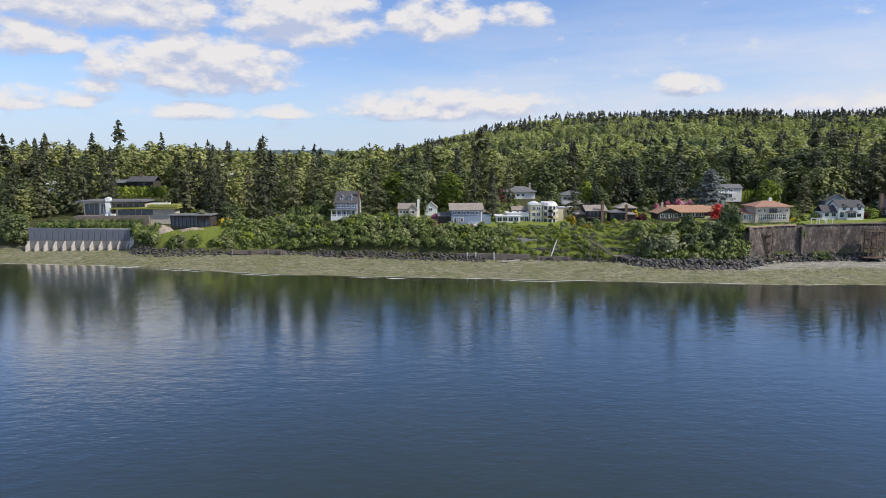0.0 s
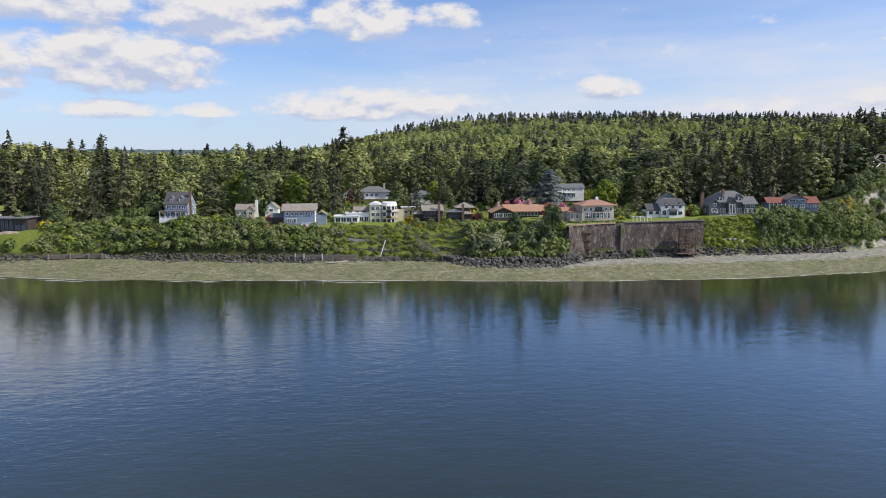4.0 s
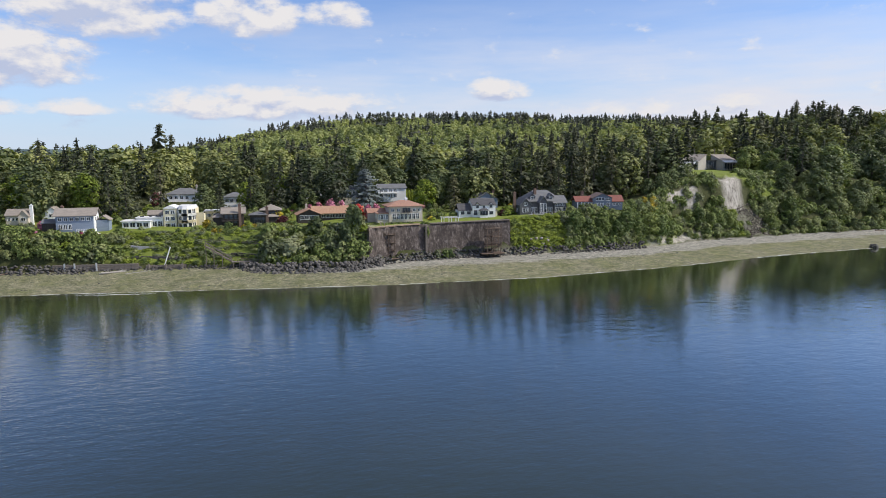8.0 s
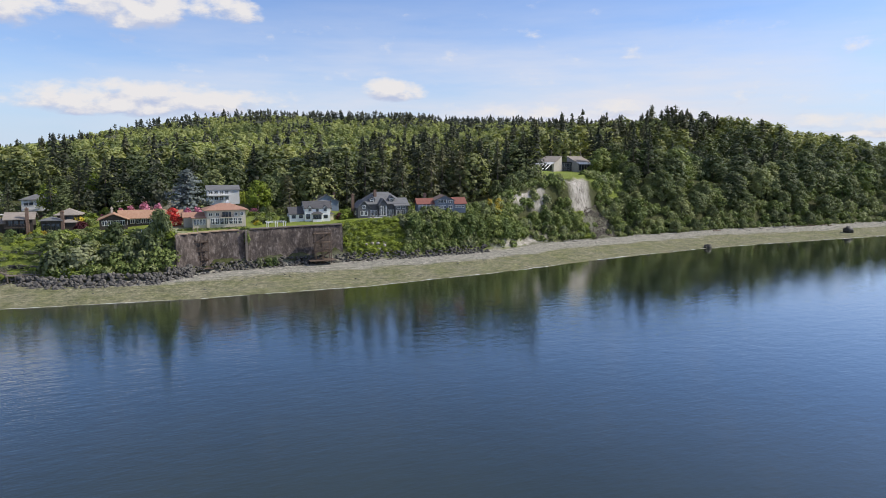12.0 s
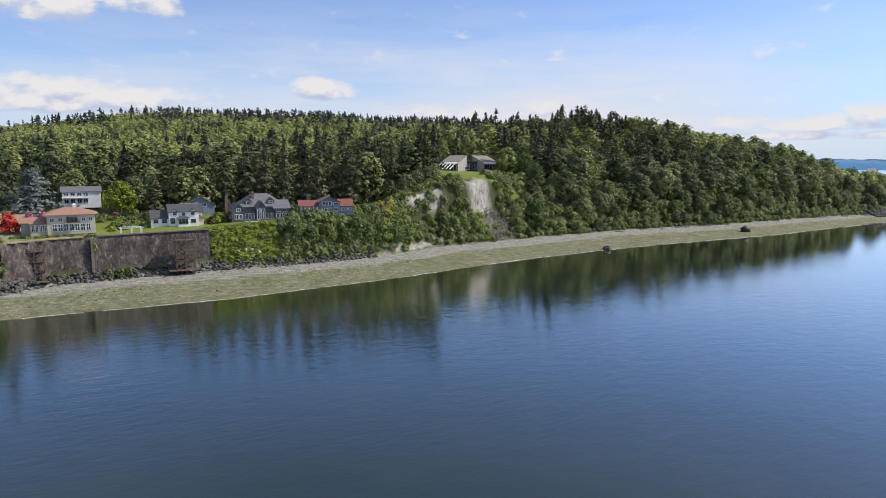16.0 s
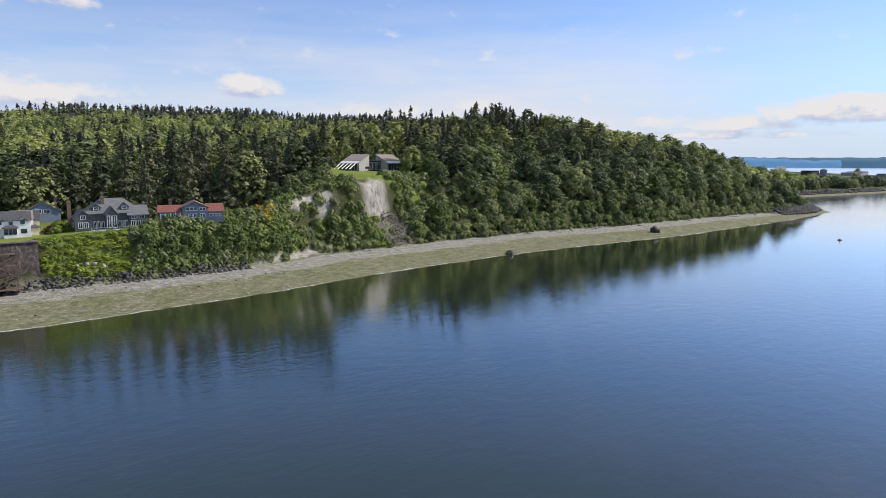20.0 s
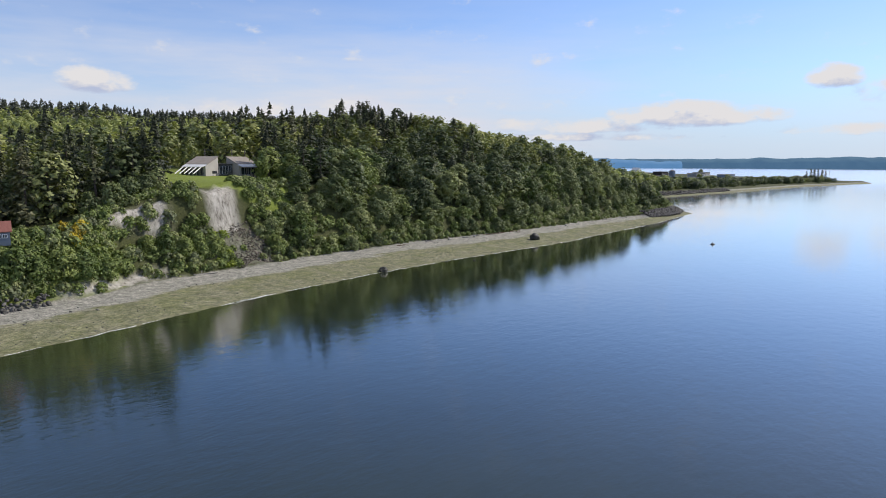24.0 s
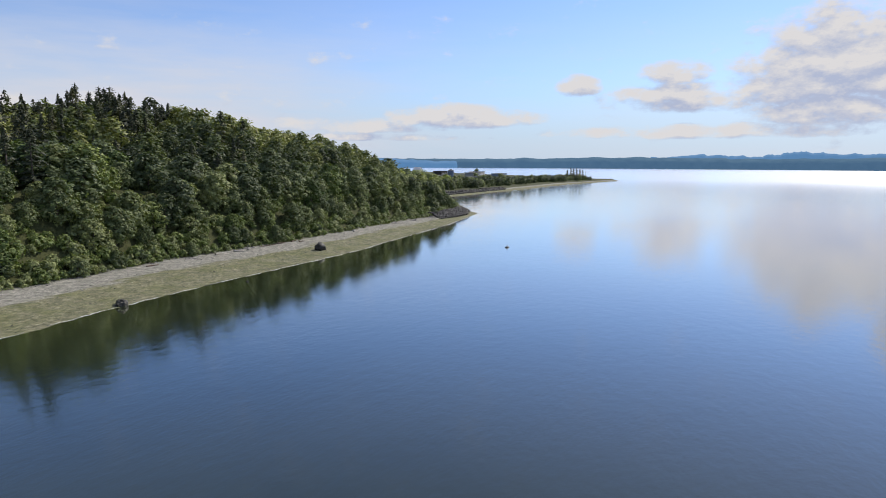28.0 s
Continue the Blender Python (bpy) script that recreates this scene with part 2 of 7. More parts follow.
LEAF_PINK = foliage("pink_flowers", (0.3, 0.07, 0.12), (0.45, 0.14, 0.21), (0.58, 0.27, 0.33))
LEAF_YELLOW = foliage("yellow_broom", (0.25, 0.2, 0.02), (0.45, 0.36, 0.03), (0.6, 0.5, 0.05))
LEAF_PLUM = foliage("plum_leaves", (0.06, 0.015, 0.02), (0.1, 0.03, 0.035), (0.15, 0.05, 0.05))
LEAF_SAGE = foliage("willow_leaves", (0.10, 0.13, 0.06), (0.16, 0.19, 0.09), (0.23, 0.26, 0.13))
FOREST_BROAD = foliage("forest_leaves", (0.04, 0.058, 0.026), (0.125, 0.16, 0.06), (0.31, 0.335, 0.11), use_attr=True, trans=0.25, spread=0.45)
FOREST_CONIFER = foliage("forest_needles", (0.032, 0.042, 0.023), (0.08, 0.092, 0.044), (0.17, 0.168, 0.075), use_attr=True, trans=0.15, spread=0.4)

# far woods: paler, bluer, flatter leaf colours with distance haze painted in
FAR_BROAD = foliage("hazed_hill_leaves", (0.075, 0.104, 0.052), (0.175, 0.22, 0.082), (0.33, 0.37, 0.125), use_attr=True, trans=0.3, spread=0.2)
FAR_CONIFER = foliage("hazed_hill_needles", (0.034, 0.045, 0.036), (0.068, 0.082, 0.056), (0.13, 0.138, 0.08), use_attr=True, trans=0.15, spread=0.2)


def tabled(xs, ys, smooth=9):
    """A smooth curve through a few stations along the shore."""
    gx = np.arange(-1000, 2701, 1.0)
    g = np.interp(gx, xs, ys)
    k = np.hanning(smooth * 2 + 1)
    g = np.convolve(np.pad(g, smooth, mode="edge"), k / k.sum(), mode="valid")
    return lambda x: np.interp(x, gx, g)


# stations along the shore: waterline, toe of the bank, run of the bank, height of its edge
water_y = tabled([-1000, -400, -164, -110, -56, 0, 60, 100, 150, 200, 252, 300, 340, 410, 470, 545, 600, 632, 650, 685, 730, 822, 1000, 1280, 1480, 1560, 2700],
                 [420, 300, 234, 226, 208, 201, 193, 188, 187, 194, 206, 212, 214, 214, 220, 228, 238, 243, 262, 305, 335, 354, 346, 341, 310, 297, 290])
toe_y = tabled([-1000, -400, -183, -124, -118, -108, -95, -80, -66, -39, 8, 42, 60, 68, 94, 101, 112, 138, 179, 217, 238, 270, 300, 335, 360, 411, 520, 580, 605, 632, 650, 690, 822, 1000, 1280, 1480, 1560, 2700],
               [450, 330, 258, 252, 244, 239.5, 238.5, 240, 241.5, 235, 225, 221, 217, 211, 208, 213, 218, 221, 222, 226, 236, 240, 246, 249, 250, 246, 250, 247, 249, 258, 282, 332, 366, 358, 352, 319, 303, 296], 5)
bank_run = tabled([-1000, -400, -170, -160, -120, -112, -90, -75, -60, -37, 0, 40, 70, 90, 100, 106, 152, 158, 180, 215, 235, 262, 280, 300, 360, 411, 600, 632, 700, 822, 2700],
                  [30, 20, 12, 3, 3, 6, 7, 9, 12, 10, 9, 16, 20, 16, 5, 3, 3, 7, 10, 13, 18, 21, 24, 26, 30, 25, 22, 12, 10, 8, 8], 4)
edge_z = tabled([-1000, -400, -170, -160, -120, -112, -90, -60, -37, 0, 40, 70, 92, 104, 150, 180, 215, 235, 258, 280, 300, 360, 411, 560, 632, 700, 822, 2700],
                [12, 14, 12, 10, 10, 10, 11.5, 14, 15.2, 13.4, 12.3, 13, 13.7, 13.7, 14.2, 15.2, 17.5, 22.5, 28, 29.5, 28, 26, 22, 20, 8, 6, 4.5, 4.5], 5)


def sstep(a, b, v):
    t = np.clip((v - a) / (b - a), 0, 1)
    return t * t * (3 - 2 * t)


def inland(x, y):
    """Height of the country behind the bank's edge."""
    base = 15.5 + np.clip((y - 250) * 0.05, 0, 6) + 7 * sstep(-110, -170, x) * sstep(262, 300, y)
    main = 100 * np.exp(-((y - 1500) / 620) ** 2) * (0.02 + 0.98 * sstep(-350, 360, x))
    ux, uy = 0.86, 0.51
    along, off = (x - 430) * ux + (y - 430) * uy, -(x - 430) * uy + (y - 430) * ux
    ridge = 30 * np.exp(-(off / 150) ** 2) * sstep(-170, 40, along) * (1 - 0.12 * sstep(200, 700, along))
    lib = 16 * np.exp(-(((x - 300) / 70) ** 2 + ((y - 310) / 60) ** 2))
    east = 1 - sstep(540, 1060, x - (y - 300) * 0.62)
    bumps = np.vectorize(lambda a, b: noise.noise(Vector((a * 0.0052, b * 0.0052, 0.3))) + 0.5 * noise.noise(Vector((a * 0.013, b * 0.013, 4.3))))(x, y) * 11 * sstep(380, 800, y)
    h = 4.5 + (base - 4.5 + main + ridge + lib + bumps) * east
    tip = sstep(1560, 1500, x - np.clip(y - 297, 0, 2000) * 0.9)
    return -3 + (h + 3) * tip


def toe_z(x):
    return 2.6 + 0.8 * sstep(-78, -112, np.asarray(x, float))


def ground_z(x, y):
    x, y = np.asarray(x, float), np.asarray(y, float)
    yw, yt = water_y(x), toe_y(x)
    run, ze = bank_run(x), edge_z(x)
    d = y - yt
    zt = toe_z(x)
    beach = zt * np.clip((y - yw) / (yt - yw), -2.0, 1)
    u = np.clip(d / run, 0, 1)
    bank = zt + (ze - zt) * (0.6 * u + 0.4 * u * u * (3 - 2 * u))
    # the clay cliff: talus below, a steep face above
    steep = 0.40 * sstep(0, 0.62, u) + 0.52 * sstep(0.56, 0.8, u) + 0.08 * sstep(0.78, 1, u)
    bank = bank + (zt + (ze - zt) * steep - bank) * sstep(220, 230, x) * sstep(294, 284, x)
    g = inland(x, y)
    # the library's lawn is level
    lawn = sstep(262, 272, x) * sstep(352, 338, x) * sstep(258, 268, y) * sstep(352, 338, y)
    g = g + (31.0 - g) * lawn
    flat = sstep(1, 70, d - run)
    land = ze + (g - ze) * flat
    z = np.where(d <= 0, beach, np.where(d < run, bank, land))
    tip = sstep(1600, 1540, x - np.clip(y - 297, 0, 2000) * 0.9)
    return -3 + (z + 3) * tip


def mesh_grid(name, X, Y, Z):
    n, m = X.shape
    co = np.stack([X, Y, Z], -1).reshape(-1, 3)
    i = np.arange(n * m).reshape(n, m)
    f = np.stack([i[:-1, :-1], i[1:, :-1], i[1:, 1:], i[:-1, 1:]], -1).reshape(-1, 4)
    return quick_mesh(name, co, f)


def quick_mesh(name, co, faces, tint=None, smooth=False):
    """A mesh from arrays: co (n,3), faces (m,k)."""
    me = bpy.data.meshes.new(name)
    co, faces = np.asarray(co, np.float32), np.asarray(faces, np.int32)
    k = faces.shape[1]
    me.vertices.add(len(co))
    me.vertices.foreach_set("co", co.ravel())
    me.loops.add(faces.size)
    me.loops.foreach_set("vertex_index", faces.ravel())
    me.polygons.add(len(faces))
    me.polygons.foreach_set("loop_start", np.arange(0, faces.size, k, dtype=np.int32))
    if smooth:
        me.polygons.foreach_set("use_smooth", np.ones(len(faces), bool))
    if tint is not None:
        at = me.attributes.new("tint", "FLOAT", "POINT")
        at.data.foreach_set("value", np.asarray(tint, np.float32))
    me.update(calc_edges=True)
    return me


# ---- ground, water, far shores ----
def ground_material():
    m, nt, b, L = material("ground")
    tc = nt.nodes.new("ShaderNodeTexCoord")
    at = nt.nodes.new("ShaderNodeAttribute")
    at.attribute_name = "cover"
    sep = nt.nodes.new("ShaderNodeSeparateColor")
    L(at.outputs["Color"], sep.inputs[0])
    n1, n2, n3 = noise_node(nt, 0.12, 6.0, 0.62), noise_node(nt, 1.6, 5.0, 0.7), noise_node(nt, 6.0, 3.0, 0.7)
    streak = noise_node(nt, 0.35, 5.0, 0.65, stretch=(0.25, 1.0, 1.0))
    soil = ramp_node(nt, n2.outputs["Fac"], [(0.3, (0.03, 0.035, 0.012)), (0.7, (0.07, 0.075, 0.025))])
    grass = ramp_node(nt, n2.outputs["Fac"], [(0.25, (0.095, 0.13, 0.022)), (0.75, (0.2, 0.235, 0.042))])
    bars = noise_node(nt, 1.1, 8.0, 0.8, stretch=(0.85, 1.0, 1.0))
    weed = ramp_node(nt, bars.outputs["Fac"], [(0.3, (0.07, 0.07, 0.045)), (0.46, (0.15, 0.143, 0.09)), (0.58, (0.24, 0.225, 0.155)), (0.72, (0.38, 0.36, 0.28))])
    shingle = ramp_node(nt, n3.outputs["Fac"], [(0.25, (0.15, 0.14, 0.122)), (0.75, (0.34, 0.32, 0.285))])
    gully = noise_node(nt, 0.5, 8.0, 0.72, stretch=(1.6, 1.6, 0.45))
    speck = ramp_node(nt, noise_node(nt, 2.6, 6.0, 0.85).outputs["Fac"], [(0.36, (0.45, 0.45, 0.46)), (0.5, (0.95, 0.95, 0.95)), (0.64, (1.6, 1.6, 1.55))])
    shingle = mix_rgb(nt, 0.5, shingle, ramp_node(nt, n2.outputs["Fac"], [(0.35, (0.1, 0.094, 0.082)), (0.65, (0.42, 0.4, 0.36))]))
    clay = ramp_node(nt, gully.outputs["Fac"], [(0.36, (0.11, 0.095, 0.078)), (0.47, (0.28, 0.26, 0.225)), (0.68, (0.45, 0.425, 0.38))])
    green = ramp_node(nt, n1.outputs["Fac"], [(0.4, (0, 0, 0)), (0.62, (1, 1, 1))])
    weed = mix_rgb(nt, green, weed, mix_rgb(nt, 0.55, weed, (0.12, 0.13, 0.045)))
    c = mix_rgb(nt, sep.outputs[0], soil, grass)
    att2 = nt.nodes.new("ShaderNodeAttribute")
    att2.attribute_name = "shore"
    s2 = nt.nodes.new("ShaderNodeSeparateColor")
    L(att2.outputs["Color"], s2.inputs[0])
    jig = nt.nodes.new("ShaderNodeMath")
    jig.operation = "MULTIPLY_ADD"
    L(streak.outputs["Fac"], jig.inputs[0])
    jig.inputs[1].default_value = 0.55
    L(s2.outputs[0], jig.inputs[2])
    edge = ramp_node(nt, jig.outputs[0], [(0.86, (0, 0, 0)), (0.95, (1, 1, 1))])
    beach = mix_rgb(nt, 1.0, mix_rgb(nt, edge, weed, shingle), speck, "MULTIPLY")
    mottle = noise_node(nt, 0.5, 7.0, 0.72, stretch=(0.85, 1.0, 1.0))
    beach = mix_rgb(nt, 1.0, beach, ramp_node(nt, mottle.outputs["Fac"], [(0.36, (0.62, 0.66, 0.6)), (0.5, (0.95, 0.96, 0.92)), (0.64, (1.32, 1.3, 1.26))]), "MULTIPLY")
    c = mix_rgb(nt, sep.outputs[1], c, beach)
    c = mix_rgb(nt, sep.outputs[2], c, clay)
    L(c, b.inputs["Base Color"])
    b.inputs["Roughness"].default_value = 0.9
    b.inputs["Specular IOR Level"].default_value = 0.2
    bump(nt, b, bars.outputs["Fac"], 0.7, 0.3)
    return m


GROUND = ground_material()
gx = np.concatenate([np.arange(-1000, -260, 20), np.arange(-260, 660, 2.5), np.arange(660, 1000, 8), np.arange(1000, 2600, 25)])
gs = np.concatenate([np.arange(-30, -4, 6), np.arange(-4, 70, 1.3), np.arange(70, 130, 3), np.arange(130, 330, 9), np.arange(330, 2200, 35)])
GX, GS = np.meshgrid(gx, gs, indexing="ij")
GY = water_y(GX) + GS
GZ = ground_z(GX, GY)
rough = np.array([noise.fractal(Vector((x * 0.09, y * 0.09, 0)), 1.0, 2.0, 4) for x, y in zip(GX.ravel(), GY.ravel())]).reshape(GX.shape)
fine = np.array([noise.noise(Vector((x * 0.35, y * 0.35, 5))) for x, y in zip(GX.ravel(), GY.ravel())]).reshape(GX.shape)
GD = GY - toe_y(GX)
GZ += rough * np.where(GD > bank_run(GX) + 6, 0.5, np.where(GD > 0, 1.0, 0.12)) + fine * np.where((GD > 0) & (GD < bank_run(GX)), 0.5 + 0.9 * sstep(222, 230, GX) * sstep(294, 284, GX), 0.05)
ground = new("ground", mesh_grid("ground", GX, GY, GZ))
tagged(ground, "wooded coast with beach, bank, lawns and hills", "ground", kind="structure")
ground.data.materials.append(GROUND)
cover = np.zeros((GX.size, 4), np.float32)
cover[:, 3] = 1
flatd = GD.ravel()
runs = bank_run(GX).ravel()
xx, yy = GX.ravel(), GY.ravel()
lawn = sstep(0, 3, flatd - runs) * sstep(45, 25, flatd - runs) * (xx > -95) * (xx < 212)
lawn = np.maximum(lawn, (xx > 264) * (xx < 304 + 0.25 * (yy - 262)) * (yy > 260) * (yy < 342))
lawn = np.maximum(lawn, 0.8 * (flatd > np.where((xx > -56) & (xx < 18), runs, 2)) * (xx < 92) * (xx > -110) * (flatd - runs < 30))
lawn = np.maximum(lawn, 0.7 * (flatd > 0) * (xx > 153) * (xx < 228) * (flatd < runs + 2))
uu = flatd / runs
talus = 0.32 * sstep(0.3, 1.5, flatd) * sstep(259, 263, xx) * sstep(290, 282, xx + 9 * uu) * sstep(0.62, 0.5, uu)
clay = sstep(0.3, 1.5, flatd) * sstep(1.5, -1.0, flatd - runs) * np.maximum.reduce([sstep(263, 266, xx) * sstep(278, 274, xx) * sstep(0.5, 0.6, uu) * sstep(0.93, 0.86, uu), sstep(228, 231, xx) * sstep(251, 247, xx) * sstep(0.66, 0.7, uu + 0.006 * (xx - 240)) * sstep(0.9, 0.83, uu + 0.004 * (xx - 240)), sstep(208, 212, xx) * sstep(246, 240, xx) * sstep(0.3, 0.16, uu)])
cover[:, 0] = lawn
cover[:, 1] = sstep(0.6, -0.6, flatd)
bare = 0.55 * sstep(0.5, 2, flatd) * sstep(96.5, 98.5, xx) * sstep(104, 102, xx)
cover[:, 2] = np.maximum.reduce([clay, talus, bare])
at = ground.data.attributes.new("cover", "FLOAT_COLOR", "POINT")
at.data.foreach_set("color", cover.ravel())
shore = np.zeros((GX.size, 4), np.float32)
shore[:, 0] = (0.35 + 0.65 * sstep(30, 110, xx)) * np.clip(GS.ravel() / np.maximum((toe_y(GX) - water_y(GX)).ravel(), 1), 0, 1)
at = ground.data.attributes.new("shore", "FLOAT_COLOR", "POINT")
at.data.foreach_set("color", shore.ravel())
ground.data.polygons.foreach_set("use_smooth", np.ones(len(ground.data.polygons), bool))


def water_material():
    m, nt, b, L = material("sea_water")
    at = nt.nodes.new("ShaderNodeAttribute")
    at.attribute_name = "shallow"
    depth = noise_node(nt, 0.02, 4.0, 0.6)
    deep = ramp_node(nt, depth.outputs["Fac"], [(0.35, (0.012, 0.021, 0.016)), (0.65, (0.018, 0.028, 0.022))])
    L(mix_rgb(nt, at.outputs["Fac"], deep, (0.036, 0.043, 0.018)), b.inputs["Base Color"])
    b.inputs["Roughness"].default_value = 0.5
    b.inputs["Specular IOR Level"].default_value = 0.0
    w1 = noise_node(nt, 0.33, 4.0, 0.55, stretch=(0.75, 1.25, 1.0))
    w2 = noise_node(nt, 1.0, 4.0, 0.62, stretch=(0.55, 1.35, 1.0))
    patch = noise_node(nt, 0.012, 3.0, 0.5)
    h = nt.nodes.new("ShaderNodeMath")
    h.operation = "MULTIPLY_ADD"
    L(w2.outputs["Fac"], h.inputs[0])
    h.inputs[1].default_value = 0.5
    L(w1.outputs["Fac"], h.inputs[2])
    k = nt.nodes.new("ShaderNodeMapRange")
    k.inputs["From Min"].default_value, k.inputs["From Max"].default_value = 0.3, 0.7
    k.inputs["To Min"].default_value, k.inputs["To Max"].default_value = 0.55, 1.0
    L(patch.outputs["Fac"], k.inputs["Value"])
    place = nt.nodes.new("ShaderNodeNewGeometry")
    px = nt.nodes.new("ShaderNodeSeparateXYZ")
    L(place.outputs["Position"], px.inputs[0])
    lee = nt.nodes.new("ShaderNodeMapRange")
    lee.inputs["From Min"].default_value, lee.inputs["From Max"].default_value = 40, 320
    lee.inputs["To Min"].default_value, lee.inputs["To Max"].default_value = 1.0, 0.5
    L(px.outputs[0], lee.inputs["Value"])
    calm = nt.nodes.new("ShaderNodeMath")
    calm.operation = "MULTIPLY"
    L(k.outputs[0], calm.inputs[0])
    L(lee.outputs[0], calm.inputs[1])
    bp = nt.nodes.new("ShaderNodeBump")
    bp.inputs["Distance"].default_value = 0.08
    L(calm.outputs[0], bp.inputs["Strength"])
    L(h.outputs[0], bp.inputs["Height"])
    L(bp.outputs[0], b.inputs["Normal"])
    # mirror of the sky, strongest at a flat glance
    gloss = nt.nodes.new("ShaderNodeBsdfGlossy")
    gloss.inputs["Color"].default_value = (0.98, 0.98, 0.98, 1)
    geo = nt.nodes.new("ShaderNodeNewGeometry")
    sep = nt.nodes.new("ShaderNodeSeparateXYZ")
    L(geo.outputs["Position"], sep.inputs[0])
    wind = nt.nodes.new("ShaderNodeMapRange")
    wind.inputs["From Min"].default_value, wind.inputs["From Max"].default_value = 500, 1700
    wind.inputs["To Min"].default_value, wind.inputs["To Max"].default_value = 0.03, 0.2
    L(sep.outputs[0], wind.inputs["Value"])
    L(wind.outputs[0], gloss.inputs["Roughness"])
    L(bp.outputs[0], gloss.inputs["Normal"])
    facing = nt.nodes.new("ShaderNodeLayerWeight")
    L(bp.outputs[0], facing.inputs["Normal"])
    power = nt.nodes.new("ShaderNodeMath")
    power.operation = "POWER"
    power.inputs[1].default_value = 3.8
    L(facing.outputs["Facing"], power.inputs[0])
    steep = nt.nodes.new("ShaderNodeMath")
    steep.operation, steep.use_clamp = "MULTIPLY", True
    steep.inputs[1].default_value = 1.33
    L(power.outputs[0], steep.inputs[0])
    mx = nt.nodes.new("ShaderNodeMixShader")
    L(steep.outputs[0], mx.inputs[0])
    L(b.outputs[0], mx.inputs[1])
    L(gloss.outputs[0], mx.inputs[2])
    L(mx.outputs[0], nt.nodes["Material Output"].inputs["Surface"])
    return m


wx = np.concatenate([np.arange(-5200, -300, 350), np.arange(-300, 700, 6), np.arange(700, 1600, 30), np.arange(1600, 6000, 400)])
ws = np.concatenate([np.arange(-5400, -200, 400), np.arange(-200, -40, 10), np.arange(-40, 8, 1.5), np.array([8, 40, 400, 1500, 5400])])
WX, WS = np.meshgrid(wx, ws, indexing="ij")
WY = WS + water_y(np.clip(WX, -1000, 2700))
water = new("water", mesh_grid("water", WX, WY, WX * 0))
tagged(water, "calm blue sea with small ripples", "water", kind="structure")
water.data.materials.append(water_material())
sh = np.clip(1 + WS.ravel() / 48, 0, 1) ** 1.3
at = water.data.attributes.new("shallow", "FLOAT", "POINT")
at.data.foreach_set("value", sh.astype(np.float32))


def far_ridge(name, pts, label, col, base=-2.0, depth=250):
    """A far wooded ridge: a crest line through (x, y, z), falling to the water on both sides."""
    n = 160
    P = np.array(pts, float)
    t = np.linspace(0, 1, n)
    s = np.linspace(0, 1, len(P))
    C = np.stack([np.interp(t, s, P[:, i]) for i in range(3)], -1)
    tall = C[:, 2].max()
    C[:, 2] += np.array([noise.fractal(Vector((v * 30, tall, 1)), 0.9, 2.0, 5) for v in t]) * 0.09 * tall + np.random.default_rng(3).normal(0, 0.012 * tall, n)
    d = np.gradient(C[:, :2], axis=0)
    nrm = np.stack([-d[:, 1], d[:, 0]], -1) / np.linalg.norm(d, axis=1)[:, None]
    rows = []
    for off, k in ((-1, 0), (-0.98, 0.55), (-0.6, 0.85), (0, 1), (0.6, 0.6), (1, 0)):
        q = C.copy()
        q[:, :2] += nrm * off * depth
        q[:, 2] = base + (C[:, 2] - base) * k
        rows.append(q)
    A = np.stack(rows)
    ob = new(name, mesh_grid(name, A[..., 0], A[..., 1], A[..., 2]))
    ob.data.materials.append(col)
    tagged(ob, label, "hills", kind="structure")
    return ob


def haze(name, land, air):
    """Far land with the haze of bright air painted on as an even glow."""
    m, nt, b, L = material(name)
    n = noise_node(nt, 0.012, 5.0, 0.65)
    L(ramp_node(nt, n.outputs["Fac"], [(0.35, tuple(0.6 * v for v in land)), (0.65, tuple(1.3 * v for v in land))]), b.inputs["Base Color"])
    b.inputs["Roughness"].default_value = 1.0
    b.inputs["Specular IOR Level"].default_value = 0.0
    # no lamp: emission in the air's colour imitates haze over the land
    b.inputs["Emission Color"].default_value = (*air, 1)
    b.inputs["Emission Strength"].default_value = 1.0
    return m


HAZE_NEAR = haze("haze_glow_woods", (0.04, 0.055, 0.05), (0.065, 0.14, 0.25))
HAZE_FAR = haze("haze_glow_mountains", (0.05, 0.06, 0.07), (0.10, 0.24, 0.46))
HAZE_LOW = haze("haze_glow_lowland", (0.06, 0.075, 0.06), (0.055, 0.085, 0.115))
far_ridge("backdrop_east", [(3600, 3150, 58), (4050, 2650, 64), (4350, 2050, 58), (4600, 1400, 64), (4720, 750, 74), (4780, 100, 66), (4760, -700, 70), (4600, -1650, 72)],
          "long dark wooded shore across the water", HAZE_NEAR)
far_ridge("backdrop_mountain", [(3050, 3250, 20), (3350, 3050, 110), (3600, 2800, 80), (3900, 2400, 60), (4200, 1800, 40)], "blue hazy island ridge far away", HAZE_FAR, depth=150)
far_ridge("backdrop_range", [(4800, 800, 62), (4870, 300, 92), (4880, 0, 80), (4880, -250, 112), (4880, -500, 94), (4860, -900, 104), (4760, -1500, 112)], "pale blue hazy mountains far away", HAZE_FAR, depth=60)
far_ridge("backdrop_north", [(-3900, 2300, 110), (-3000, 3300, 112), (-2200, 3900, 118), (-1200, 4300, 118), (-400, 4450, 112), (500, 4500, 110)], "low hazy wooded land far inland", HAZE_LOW)


